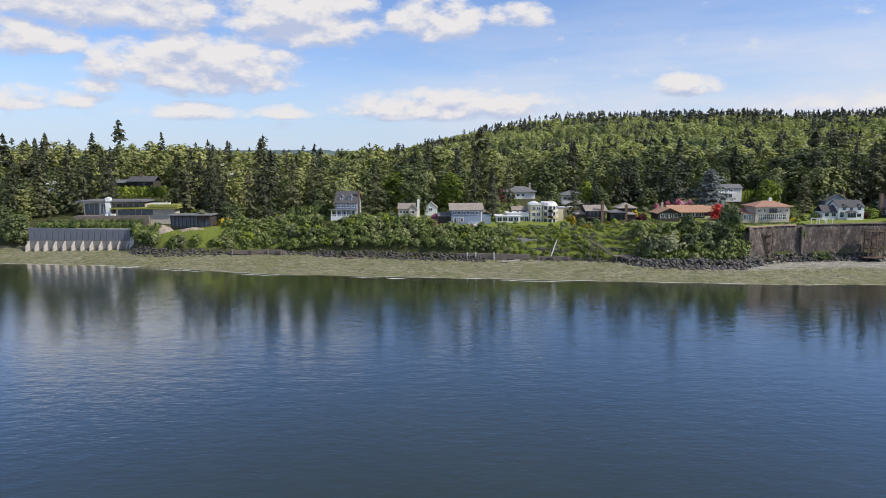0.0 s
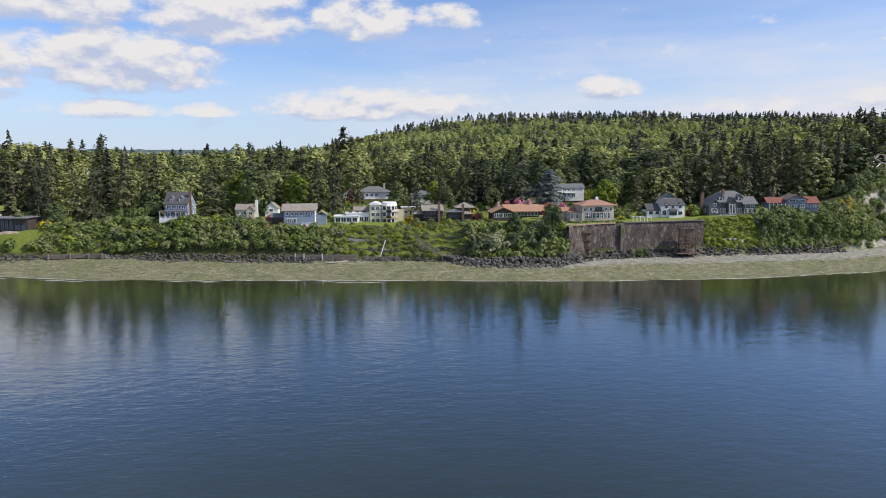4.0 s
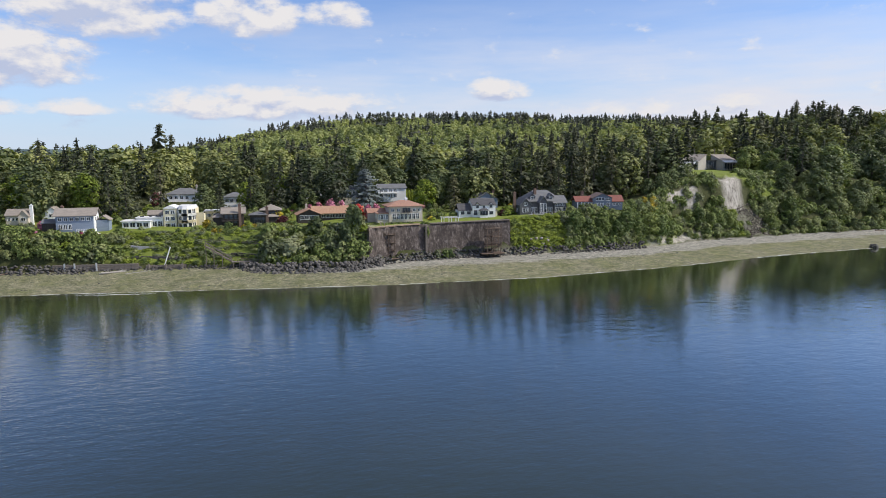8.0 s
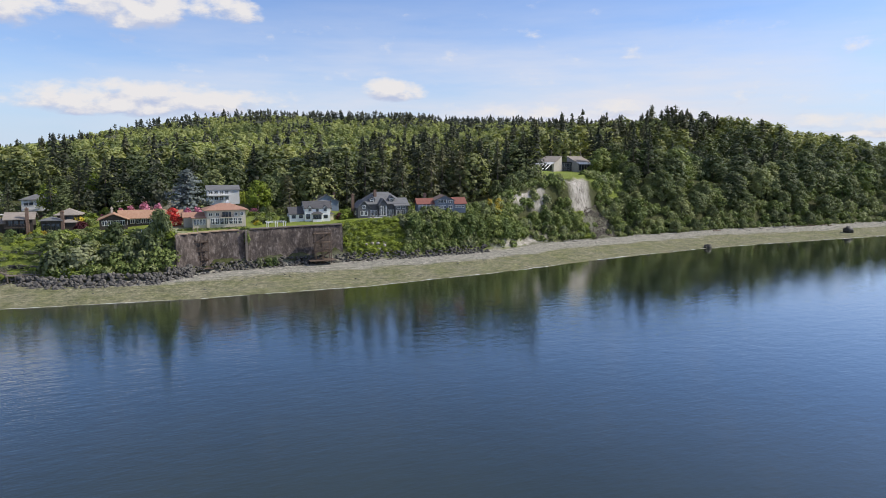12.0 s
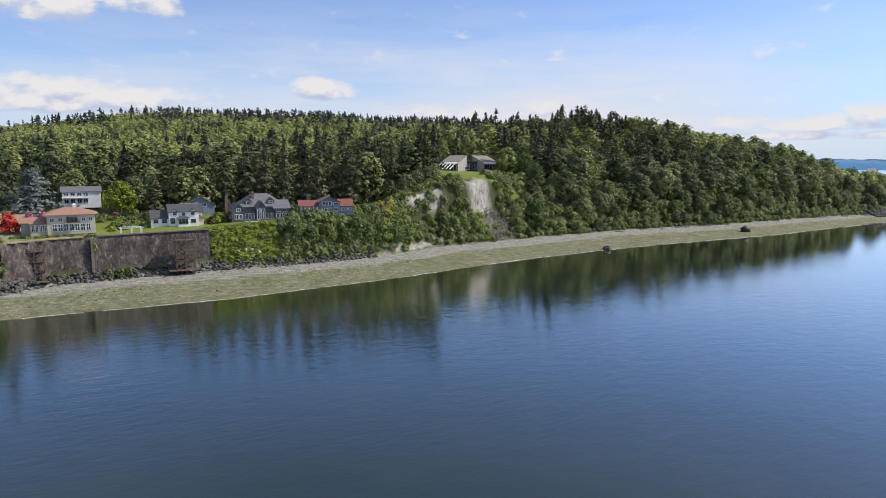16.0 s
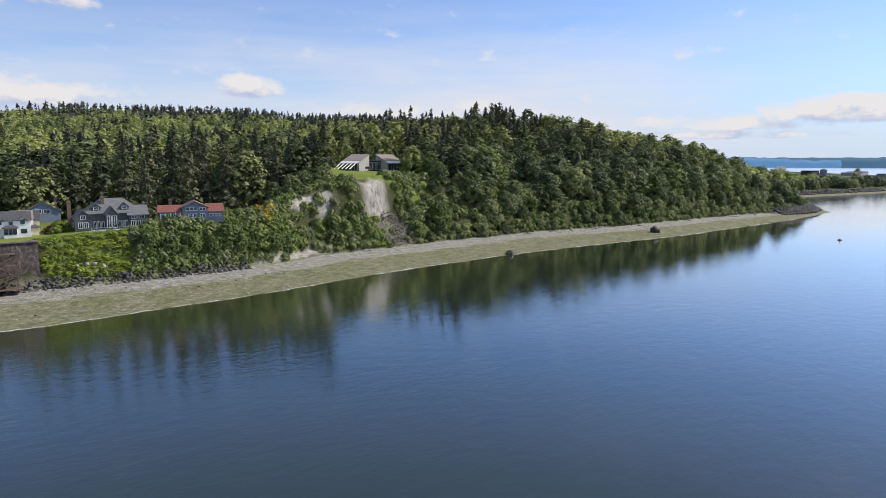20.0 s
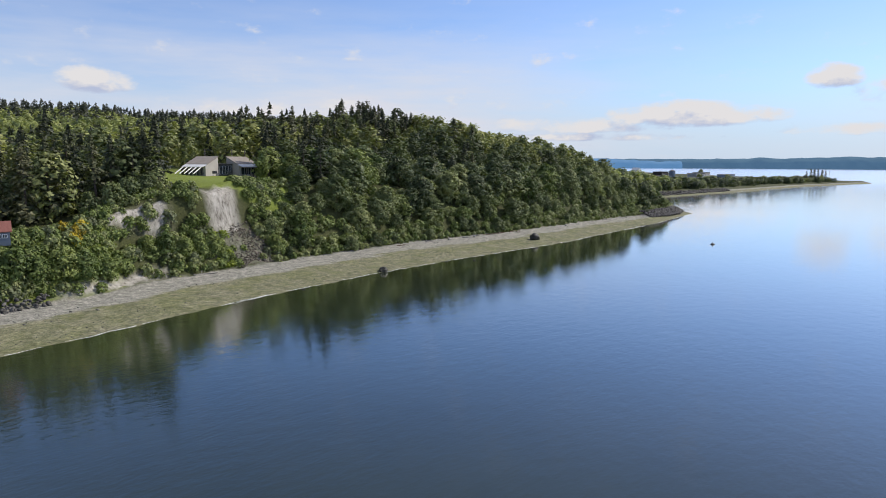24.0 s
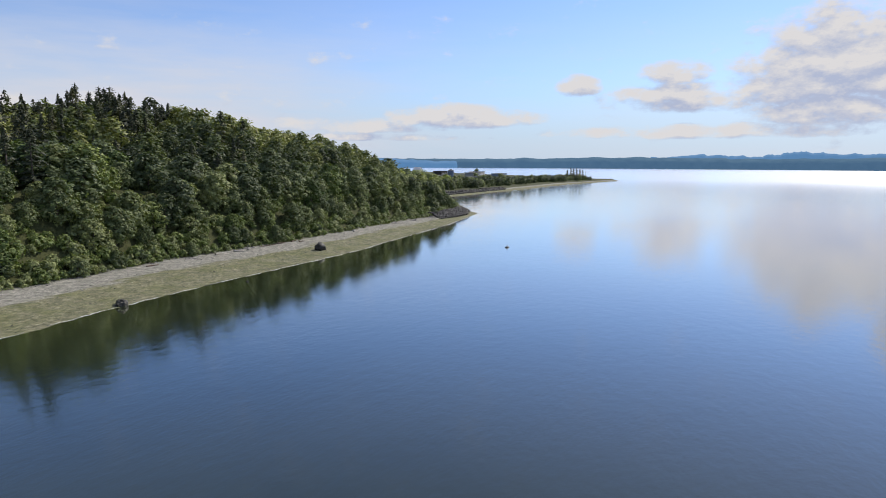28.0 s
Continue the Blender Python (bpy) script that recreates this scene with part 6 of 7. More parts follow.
def riprap():
    rng = random.Random(21)
    root = tagged(new("riprap"), "bank of dark angular boulders along the top of the beach", "rocks")
    rest, count = [], 0
    runs = ((60, 104, 6.5, 1.15), (100, 208, 4.4, 0.95), (-122, -84, 6.0, 0.85), (-86, -42, 5.0, 0.8), (-48, 14, 6.5, 0.9), (8, 62, 4.5, 0.75), (560, 640, 9, 1.4), (800, 1010, 7, 2.4))
    for x0, x1, width, size in runs:
        n = int((x1 - x0) * width * (1.5 if x0 < 700 else 0.35))
        for i in range(n):
            x, u = rng.uniform(x0, x1), rng.random()
            y = float(toe_y(x)) - width * 0.85 + u * width
            s = size * rng.uniform(0.75, 1.75)
            z = float(toe_z(x)) - 1.1 + u * (3.3 if 96 < x < 232 else width * 0.42) + rng.uniform(-.2, .2)
            if (60 < x < 104 and count < 190) or (100 < x < 232 and rng.random() < 0.24 and count < 295):
                ob = new("rock", ROCKS[rng.randrange(6)])
                ob.parent = root
                ob.matrix_local = Matrix.LocRotScale((x, y, z), Euler((rng.uniform(0, 6), rng.uniform(0, 6), rng.uniform(0, 6))), (s, s * rng.uniform(.7, 1), s * rng.uniform(.6, .9)))
                count += 1
            else:
                rest.append((x, y, z, s, rng.uniform(0.55, 0.85)))
    ob = joined_rocks("boulders", rest, ROCK, "dark broken boulders at the foot of the bank")
    stones = []
    for i in range(6500):
        x = rng.uniform(-150, 560)
        yw, yt = float(water_y(x)), float(toe_y(x))
        u = rng.random() ** 1.4
        y = yw + (yt - yw) * u
        if noise.noise(Vector((x * 0.05, y * 0.12, 9))) < rng.uniform(-0.35, 0.35):
            continue
        stones.append((x, y, float(toe_z(x)) * u + 0.03, rng.uniform(0.15, 0.42) * (2.2 if rng.random() < 0.08 else 1), 0.55))
    clods = []
    for i in range(1500):
        u = rng.random() ** 1.3
        x = 267 + 4 * u + rng.random() * (21 - 11 * u)
        y = float(toe_y(x)) + 0.5 + u * float(bank_run(x)) * 0.6
        clods.append((x, y, float(ground_z(x, y)) + rng.uniform(-0.3, 0.5), rng.uniform(0.25, 0.9) * (2.0 if rng.random() < 0.06 else 1), rng.uniform(0.4, 0.8)))
    joined_rocks("talus", clods, CLOD, "brown slumped clay and clods below the cliff", "clay")
    joined_rocks("beach_stones", stones, PEBBLE, "scattered dark stones on the tidal beach", "stones")


def boulder(x, y, z, s, label):
    me = rock_mesh(int(x), 3)
    me.materials.append(WEEDY)
    ob = new("boulder", me)
    ob.matrix_world = Matrix.LocRotScale((x, y, z), Euler((0.2, 0.1, 0.7)), s)
    tagged(ob, label, "boulder", "large boulders at the waterline")


def shore_strip(name, x0, x1, z, width, mat, label, off=0.0, seed=1, broken=0.35):
    """A narrow uneven band that follows the waterline, in pieces."""
    rng = random.Random(seed)
    co, fa = [], []
    x = x0
    while x < x1:
        ln = rng.uniform(4, 22)
        if rng.random() > broken:
            n = max(3, int(ln / 1.2))
            first = len(co)
            for i in range(n + 1):
                xx = x + ln * i / n
                y = float(water_y(xx)) + off + 0.9 * noise.noise(Vector((xx * 0.22, seed, 0))) + 0.5 * noise.noise(Vector((xx * 0.9, seed, 3)))
                w = width * (0.35 + abs(noise.noise(Vector((xx * 0.7, seed, 7)))) * 1.6) * math.sin(math.pi * (i + 0.3) / (n + 0.6))
                co += [(xx, y - w / 2, z), (xx, y + w / 2, z + 0.02)]
            for i in range(n):
                a = first + 2 * i
                fa.append((a, a + 2, a + 3, a + 1))
        x += ln * rng.uniform(0.8, 1.3)
    ob = new(name, quick_mesh(name, co, fa))
    ob.data.materials.append(mat)
    tagged(ob, label, "foam", kind="stuff")


FOAM = plain("sea_foam", (0.5, 0.52, 0.48), (0.72, 0.73, 0.7), 1.5, 0.7)


def cliff_wall_material():
    m, nt, b, L = material("weathered_retaining_wall")
    n1, n2 = noise_node(nt, 0.28, 8.0, 0.7), noise_node(nt, 0.9, 8.0, 0.75, stretch=(1.3, 1.3, 0.6))
    n3 = noise_node(nt, 3.5, 4.0, 0.7)
    c1 = ramp_node(nt, n1.outputs["Fac"], [(0.36, (0.022, 0.017, 0.015)), (0.5, (0.075, 0.058, 0.05)), (0.64, (0.19, 0.155, 0.135))])
    c2 = ramp_node(nt, n2.outputs["Fac"], [(0.4, (0.025, 0.019, 0.017)), (0.53, (0.085, 0.068, 0.06)), (0.64, (0.33, 0.29, 0.26))])
    L(mix_rgb(nt, 0.5, c1, c2), b.inputs["Base Color"])
    b.inputs["Roughness"].default_value = 0.95
    bump(nt, b, n3.outputs["Fac"], 0.8, 0.15)
    return m


def retaining_wall():
    mat = cliff_wall_material()
    root = tagged(new("retaining_wall"), "high weathered concrete retaining wall below the houses", "wall", kind="structure")
    xs = np.arange(100, 152.6, 1.0)
    us = np.linspace(0, 1, 15)
    X, U = np.meshgrid(xs, us, indexing="ij")
    Yb = toe_y(X) + 0.6 + U * 0.9
    Zt = edge_z(X) + 0.35
    Z = 2.2 + (Zt - 2.2) * U
    Yb = Yb + np.array([0.35 * noise.fractal(Vector((x * 0.25, z * 0.3, 4)), 0.9, 2.0, 4) for x, z in zip(X.ravel(), Z.ravel())]).reshape(X.shape)
    Yb[:, -1] = toe_y(xs) + 1.7
    X2 = np.concatenate([X, X[:, :1], X[:, :1]], 1)
    Y2 = np.concatenate([Yb, toe_y(xs)[:, None] + 4.6, toe_y(xs)[:, None] + 4.6], 1)
    Z2 = np.concatenate([Z, Z[:, -1:], np.full((len(xs), 1), 2.2)], 1)
    me = mesh_grid("wall", X2, Y2, Z2)
    me.materials.append(mat)
    w = new("wall", me)
    w.parent = root
    for x0, x1, m2 in ((100.5, 118.5, plain("tan_cap", (0.34, 0.24, 0.16), (0.45, 0.34, 0.24), 0.6)), (122, 152, TIMBER)):
        bm = bmesh.new()
        n = int((x1 - x0) / 3)
        for i in range(n):
            a, b2 = x0 + (x1 - x0) * i / n, x0 + (x1 - x0) * (i + 1) / n - 0.03
            y, z = float(toe_y((a + b2) / 2)) + 1.2, float(edge_z((a + b2) / 2)) + 0.35
            add_box(bm, a, b2, y, y + 1.2, z, z + 0.35)
        part("coping", bm, m2, root, "long coping on the wall's top")
    for x in (120.5,):
        y = float(toe_y(x))
        box("pilaster", x - 0.35, x + 0.35, y + 0.1, y + 1.2, 2.2, 14.0, TIMBER, root, "old timber pilaster")


def timber_tower(x, y, z0, z1, w, d, levels, lean, label):
    """An old timber stair tower against the wall: posts, landings, braces and stair flights."""
    root = tagged(new("stair_tower"), label, "stairs", "timber stair towers at the wall")
    root.matrix_world = pose(x, y, z0)
    hgt = z1 - z0
    for px in (0, w * 0.5, w):
        for py in (0, d):
            box("post", px - 0.13, px + 0.13, py - 0.13, py + 0.13, -1, hgt + (0.9 if py == 0 else 0), OLD_TIMBER, root)
    for k in range(1, levels + 1):
        z = hgt * k / levels
        bm = bmesh.new()
        n = 9
        for i in range(n):
            add_box(bm, -0.4 + (w + 0.8) * i / n, -0.4 + (w + 0.8) * (i + 0.9) / n, -0.3, d + 0.2, z - 0.14, z)
        part("landing", bm, OLD_TIMBER, root, "weathered plank landing")
        railing(root, -0.3, w + 0.3, -0.2, z, 0.95, OLD_TIMBER, 1.0)
        zb = hgt * (k - 1) / levels
        bm = bmesh.new()
        x0, x1 = (0.2, w - 0.2) if k % 2 else (w - 0.2, 0.2)
        steps = 9
        for i in range(steps):
            u = (i + 0.5) / steps
            cx = x0 + (x1 - x0) * u
            add_box(bm, cx - 0.18, cx + 0.18, 0.35, d - 0.3, zb + (z - zb) * u - 0.05, zb + (z - zb) * u + 0.02)
        prism(bm, [(x0, zb - 0.25), (x1, z - 0.25), (x1, z + 0.05), (x0, zb + 0.05)], "y", 0.25, 0.35)
        part("stair_flight", bm, OLD_TIMBER, root)
        bm = bmesh.new()
        prism(bm, [(0, zb + 0.1), (0, zb + 0.3), (w, z - 0.2), (w, z - 0.4)], "y", -0.2, -0.1)
        part("brace", bm, OLD_TIMBER, root)
    bm = bmesh.new()
    for i in range(8):
        add_box(bm, -2.2 + i * (w + 3.4) / 8, -2.2 + (i + 0.93) * (w + 3.4) / 8, -1.6, d + 0.3, 0.0, 0.22)
    part("platform", bm, OLD_TIMBER, root, "timber platform at the tower's foot")
    return root


def concrete_seawall():
    root = tagged(new("seawall"), "concrete seawall of dark panels on a pale buttressed footing", "wall", kind="structure")
    root.matrix_world = pose(-164, 251.5, 0, 0, 0, -1.7)
    n = 17
    L = 41.0
    box("backing", 0, L, 0.5, 1.2, 2, 11.0, CONCRETE, root)
    for i in range(n):
        a = L * i / n
        bm = bmesh.new()
        add_box(bm, a + 0.08, a + L / n - 0.08, 0.12, 0.5, 6.4, 11.4 - 0.05 * i)
        bmesh.ops.bevel(bm, geom=bm.edges[:], offset=0.04, segments=1, affect="EDGES")
        part("panel", bm, PANEL, root)
    box("footing", -0.5, L + 0.5, -0.5, 0.5, 1.5, 6.3, SEA_CONCRETE, root, "pale concrete footing")
    for i in range(12):
        x = 0.2 + i * (L - 0.9) / 11
        bm = bmesh.new()
        prism(bm, [(-0.5, 6.2), (-0.5, 1.4), (-3.0, 1.4), (-2.6, 4.2)], "x", x, x + 0.5)
        part("buttress", bm, CONCRETE_PALE, root, "sloping concrete buttress")
    bm = bmesh.new()
    prism(bm, [(-0.6, 8.0), (-0.6, 1.4), (-3.6, 1.4), (-2.4, 4.2)], "x", L + 0.4, L + 2.2)
    part("end_buttress", bm, CONCRETE_PALE, root)


def bulkhead(x0, x1, z0, z1, posts, label, off=-1.0, mat=None):
    root = tagged(new("bulkhead"), label, "seawall", "timber bulkheads on the beach")
    n = int(x1 - x0)
    ymid = [float(toe_y(x0 + (x1 - x0) * (i + 0.5) / n)) + off for i in range(n)]
    for r in range(3):
        bm = bmesh.new()
        for i in range(n):
            a, b2 = x0 + (x1 - x0) * i / n, x0 + (x1 - x0) * (i + 1) / n
            zz = z0 + (z1 - z0) * r / 3
            add_box(bm, a, b2, ymid[i] - 0.08 * (3 - r), ymid[i] + 0.4, zz + 0.02, zz + (z1 - z0) / 3 - 0.03)
        part("plank_course", bm, mat or TIMBER, root)
    for x in posts:
        y = float(toe_y(x)) + off - 0.55
        box("pile", x - 0.22, x + 0.22, y - 0.22, y + 0.22, 1.2, z1 + 0.5, STEEL if mat is None else TIMBER, root, "pale weathered pile", 0.05)


def pier_and_steps():
    root = tagged(new("boardwalk"), "timber boardwalk on short piles with stairs up the bank", "boardwalk")
    for i in range(24):
        a = 57 + i * 0.66
        box("plank", a, a + 0.6, 216.6, 218.6, 4.35, 4.5, TIMBER, root)
    for i in range(9):
        box("pile", 57.3 + i * 1.85, 57.6 + i * 1.85, 216.5, 216.8, 1.5, 4.35, TIMBER, root)
    railing(root, 57, 72.8, 216.7, 4.5, 1.0, TIMBER, 1.6)
    bm = bmesh.new()
    for i in range(14):
        u = i / 13
        add_box(bm, 57 - 8 * u - 0.25, 57 - 8 * u + 0.25, 218.8, 220.4, 4.3 + 5.4 * u, 4.4 + 5.4 * u)
    part("stair_flight", bm, TIMBER, root, "long timber stair")
    for y in (218.7, 220.4):
        bm = bmesh.new()
        prism(bm, [(57, 5.2), (49, 10.6), (49, 10.8), (57, 5.4)], "y", y, y + 0.08)
        prism(bm, [(57, 4.0), (49, 9.4), (49, 9.75), (57, 4.35)], "y", y, y + 0.08)
        part("handrail", bm, TIMBER, root)
    for x in (49.2, 51.5, 54, 56.6):
        box("post", x, x + 0.18, 218.6, 218.8, 3, 5.2 + (57 - x) * 0.68, TIMBER, root)
    f = tagged(new("fence"), "low grey timber rail fence across the bank", "fence")
    for i in range(13):
        x = 46 + i * 2.0
        y = float(toe_y(x)) + 11
        box("post", x, x + 0.16, y, y + 0.16, float(ground_z(x, y)) - 0.4, float(ground_z(x, y)) + 1.1, TIMBER, f)
    for r in (0.45, 0.95):
        bm = bmesh.new()
        for i in range(12):
            x0, x1 = 46 + i * 2.0, 48 + i * 2.0
            y0, y1 = float(toe_y(x0)) + 11, float(toe_y(x1)) + 11
            z0, z1 = float(ground_z(x0, y0)) + r, float(ground_z(x1, y1)) + r
            v = [bm.verts.new(p) for p in ((x0, y0 - 0.03, z0), (x1, y1 - 0.03, z1), (x1, y1 - 0.03, z1 + 0.16), (x0, y0 - 0.03, z0 + 0.16), (x0, y0 + 0.06, z0), (x1, y1 + 0.06, z1), (x1, y1 + 0.06, z1 + 0.16), (x0, y0 + 0.06, z0 + 0.16))]
            for q in ((0, 1, 2, 3), (5, 4, 7, 6), (3, 2, 6, 7), (1, 0, 4, 5)):
                bm.faces.new([v[k] for k in q])
        part("rail", bm, TIMBER, f)
    s = tagged(new("boat_slide"), "leaning white painted beam on the bank", "beam")
    bm = bmesh.new()
    prism(bm, [(36.3, 3.6), (36.6, 3.6), (38.5, 9.2), (38.2, 9.2)], "y", 222.5, 222.9)
    part("beam", bm, WHITE, s)
    w = tagged(new("garden_wall"), "low dark stone terrace walls in the hillside garden", "wall")
    for x0, x1, dy in ((25, 34, 7.5), (26, 40, 4.2), (56, 68, 6.0)):
        bm = bmesh.new()
        for i in range(int((x1 - x0) / 0.8)):
            for r in range(2):
                x = x0 + i * 0.8 + (0.4 if r else 0)
                y = float(toe_y(x)) + dy
                z = float(ground_z(x, y)) - 0.3 + r * 0.6
                add_box(bm, x, x + 0.74, y - 0.25 - random.uniform(0, .1), y + 0.35, z, z + 0.56)
        part("stone_course", bm, CONCRETE if x0 == 25 else ROCK, w)


def bank_stair():
    """A steep white-railed stair down the bank beside the thicket."""
    root = tagged(new("bank_stair"), "steep white-railed timber stair down the bank", "stairs")
    x0, y0, y1 = 91.5, float(toe_y(91.5)) + 6, float(toe_y(91.5)) + 15.5
    z0, z1 = float(ground_z(x0, y0)) + 0.3, float(ground_z(x0, y1)) + 0.3
    for i in range(16):
        u = i / 15
        box("step", x0 - 0.5, x0 + 0.5, y0 + (y1 - y0) * u, y0 + (y1 - y0) * u + 0.4, z0 + (z1 - z0) * u - 0.05, z0 + (z1 - z0) * u, TIMBER, root)
    for x in (x0 - 0.6, x0 + 0.55):
        bm = bmesh.new()
        prism(bm, [(y0, z0 + 1.0), (y1, z1 + 1.0), (y1, z1 + 1.18), (y0, z0 + 1.18)], "x", x, x + 0.12)
        part("handrail", bm, WHITE, root, "white handrail")
        for u in (0.0, 0.33, 0.66, 0.97):
            y, z = y0 + (y1 - y0) * u, z0 + (z1 - z0) * u
            box("post", x, x + 0.12, y, y + 0.12, z - 0.8, z + 1.05, WHITE, root)


bank_stair()


def driftwood():
    rng = random.Random(4)
    for i in range(34):
        x = rng.uniform(232, 590) if i < 26 else rng.uniform(-80, 60)
        y = float(toe_y(x)) - rng.uniform(0.5, 4.5)
        ln, r = rng.uniform(3.5, 9), rng.uniform(0.16, 0.36)
        bm = bmesh.new()
        bmesh.ops.create_cone(bm, cap_ends=True, segments=8, radius1=r, radius2=r * 0.55, depth=ln, matrix=Matrix.Rotation(radians(90), 4, "Y"))
        for v in bm.verts:
            v.co.z += 0.1 * math.sin(v.co.x * 0.7 + i)
            v.co.y += 0.25 * math.sin(v.co.x * 0.4 + i)
        for k in range(rng.randrange(1, 4)):
            a = rng.uniform(-ln / 3, ln / 3)
            bmesh.ops.create_cone(bm, cap_ends=True, segments=5, radius1=r * 0.35, radius2=0.03, depth=1.6, matrix=Matrix.Translation((a, 0.5, 0.5)) @ Matrix.Rotation(rng.uniform(-1, 1), 4, "X") @ Matrix.Rotation(rng.uniform(-.8, .8), 4, "Y"))
        me = bpy.data.meshes.new("driftwood_log")
        bm.to_mesh(me)
        bm.free()
        me.materials.append(DRIFT if rng.random() < 0.6 else OLD_TIMBER)
        ob = new("driftwood_log", me)
        ob.matrix_world = pose(x, y, float(ground_z(x, y)) + r * 0.6, 0, rng.uniform(-4, 4), rng.uniform(-35, 35))
        tagged(ob, "bleached driftwood log stranded on the upper beach", "driftwood", "driftwood logs")


DRIFT = plain("bleached_wood", (0.2, 0.185, 0.165), (0.36, 0.335, 0.3), 0.8, 0.9, stretch=(1, 4, 4))
riprap()
boulder(304.5, 213.2, 0.5, (4.6, 3.4, 3.0), "dark weed-covered boulder in the shallows")
boulder(409.5, 226.0, 1.3, (6.0, 5.0, 5.6), "tall dark boulder on the tidal flat")
boulder(268, 206.5, 0.0, (1.5, 1.2, 0.7), "small dark rock awash in the shallows")
boulder(345, 207.5, 0.0, (1.6, 1.2, 0.8), "small pale rock awash in the shallows")
pale = [(random.uniform(160, 168), float(toe_y(164)) + random.uniform(1.5, 4.0), random.uniform(4.5, 8.0), random.uniform(1.0, 2.4), 0.8) for i in range(14)]


def sand_heap(x, y, w, d, h):
    """A spill of dug sand with slumped sides."""
    U, V = np.meshgrid(np.linspace(-1, 1, 40), np.linspace(-1, 1, 26), indexing="ij")
    R = np.sqrt(U ** 2 + V ** 2)
    lump = np.array([noise.fractal(Vector((u * 2.2, v * 2.2, x)), 0.9, 2.0, 5) for u, v in zip(U.ravel(), V.ravel())]).reshape(U.shape)
    X, Y = x + U * w / 2 + lump * 0.4, y + V * d / 2
    Z = ground_z(X, Y) - 0.3 + (h + 0.3) * (0.5 + 0.5 * np.cos(math.pi * np.clip(R + 0.25 * lump, 0, 1))) + 0.15 * lump
    me = mesh_grid("sand_heap", X, Y, Z)
    me.materials.append(SAND)
    tagged(new("sand_heap", me), "pale tan heap of dug sand beside the low pavilion", "sand")


SAND = plain("dug_sand", (0.22, 0.18, 0.135), (0.4, 0.34, 0.27), 0.6, 0.95, fine=5.0, relief=0.08)
sand_heap(-109, 247.5, 11, 6, 2.6)
sand_heap(-97, 246.2, 15, 5, 0.8)
sand_heap(-165, 262, 7, 5, 2.2)
joined_rocks("outcrop_rocks", pale, rock_material("tan_rock", (0.26, 0.22, 0.19), (0.45, 0.4, 0.36)), "pale tan rocks and rubble on the bank")
buoy = tagged(new("buoy"), "small dark mooring buoy floating on the water", "buoy")
buoy.matrix_world = pose(458, 162.2, 0)
bm = bmesh.new()
bmesh.ops.create_uvsphere(bm, u_segments=16, v_segments=10, radius=0.9, matrix=Matrix.Diagonal((1.5, 1, 0.6, 1)))
part("float", bm, BLACK_TRIM, buoy)
bm = bmesh.new()
bmesh.ops.create_cone(bm, cap_ends=True, segments=10, radius1=0.22, radius2=0.12, depth=1.0, matrix=Matrix.Translation((0, 0, 0.8)))
part("ring_post", bm, STEEL, buoy)
shore_strip("foam_line", -190, 640, 0.05, 0.55, FOAM, "thin broken line of foam along the waterline", 0.0, 3, 0.12)
shore_strip("foam_line_outer", -120, 20, 0.03, 0.9, FOAM, "faint foam streaks off the beach", -2.5, 5, 0.55)
shore_strip("foam_line_bar", 150, 620, 0.05, 0.5, FOAM, "foam along the tidal flat", -0.8, 9, 0.5)
retaining_wall()
timber_tower(104.8, 216.4, 3.4, 11.5, 4.2, 2.4, 3, 0, "old brown timber stair tower against the wall")
timber_tower(141.8, 217.6, 3.6, 12.4, 5.0, 2.6, 3, 0, "tall broken timber stair tower against the wall")
for x in (105.2, 106.4):
    bm = bmesh.new()
    prism(bm, [(217.6, 11.2), (217.6, 11.6), (222.6, 15.2), (222.6, 14.8)], "x", x, x + 0.25)
    part("rail_beam", bm, TIMBER, bpy.data.objects["stair_tower"]).matrix_parent_inverse = bpy.data.objects["stair_tower"].matrix_world.inverted()
concrete_seawall()
bulkhead(4, 29, 2.7, 4.5, (7.6, 10.5, 16.8), "weathered timber bulkhead with pale piles", -0.6)
bulkhead(31, 43, 2.6, 3.8, (32, 37, 42), "low broken timber bulkhead behind rocks", -0.3, TIMBER)
bulkhead(-80, -60, 2.7, 4.1, (-79, -72, -66, -61), "low weathered timber bulkhead below the garden", -2.6, TIMBER)
pier_and_steps()
driftwood()


# ---- gardens and trees ----
HOUSE_PADS = [(-46, -31, 244, 260), (-20, -2, 255, 270), (-4, 18, 235, 248), (18, 47, 247, 264), (48, 74, 242, 257), (77, 105, 238, 255), (100, 124, 229, 244), (134, 155, 235, 255),
              (161, 184, 236, 253), (185, 207, 234, 250), (-156, -108, 258, 279), (-109, -86, 243, 257), (19, 42, 297, 312), (111, 127, 275, 287), (-163, -139, 306, 321),
              (49, 65, 283, 296), (79, 113, 293, 309), (157, 179, 289, 314), (150, 163, 259, 271), (262, 345, 258, 345)]


def on_pad(x, y, m=1.5):
    return any(a - m < x < b + m and c - m < y < d + m for a, b, c, d in HOUSE_PADS)


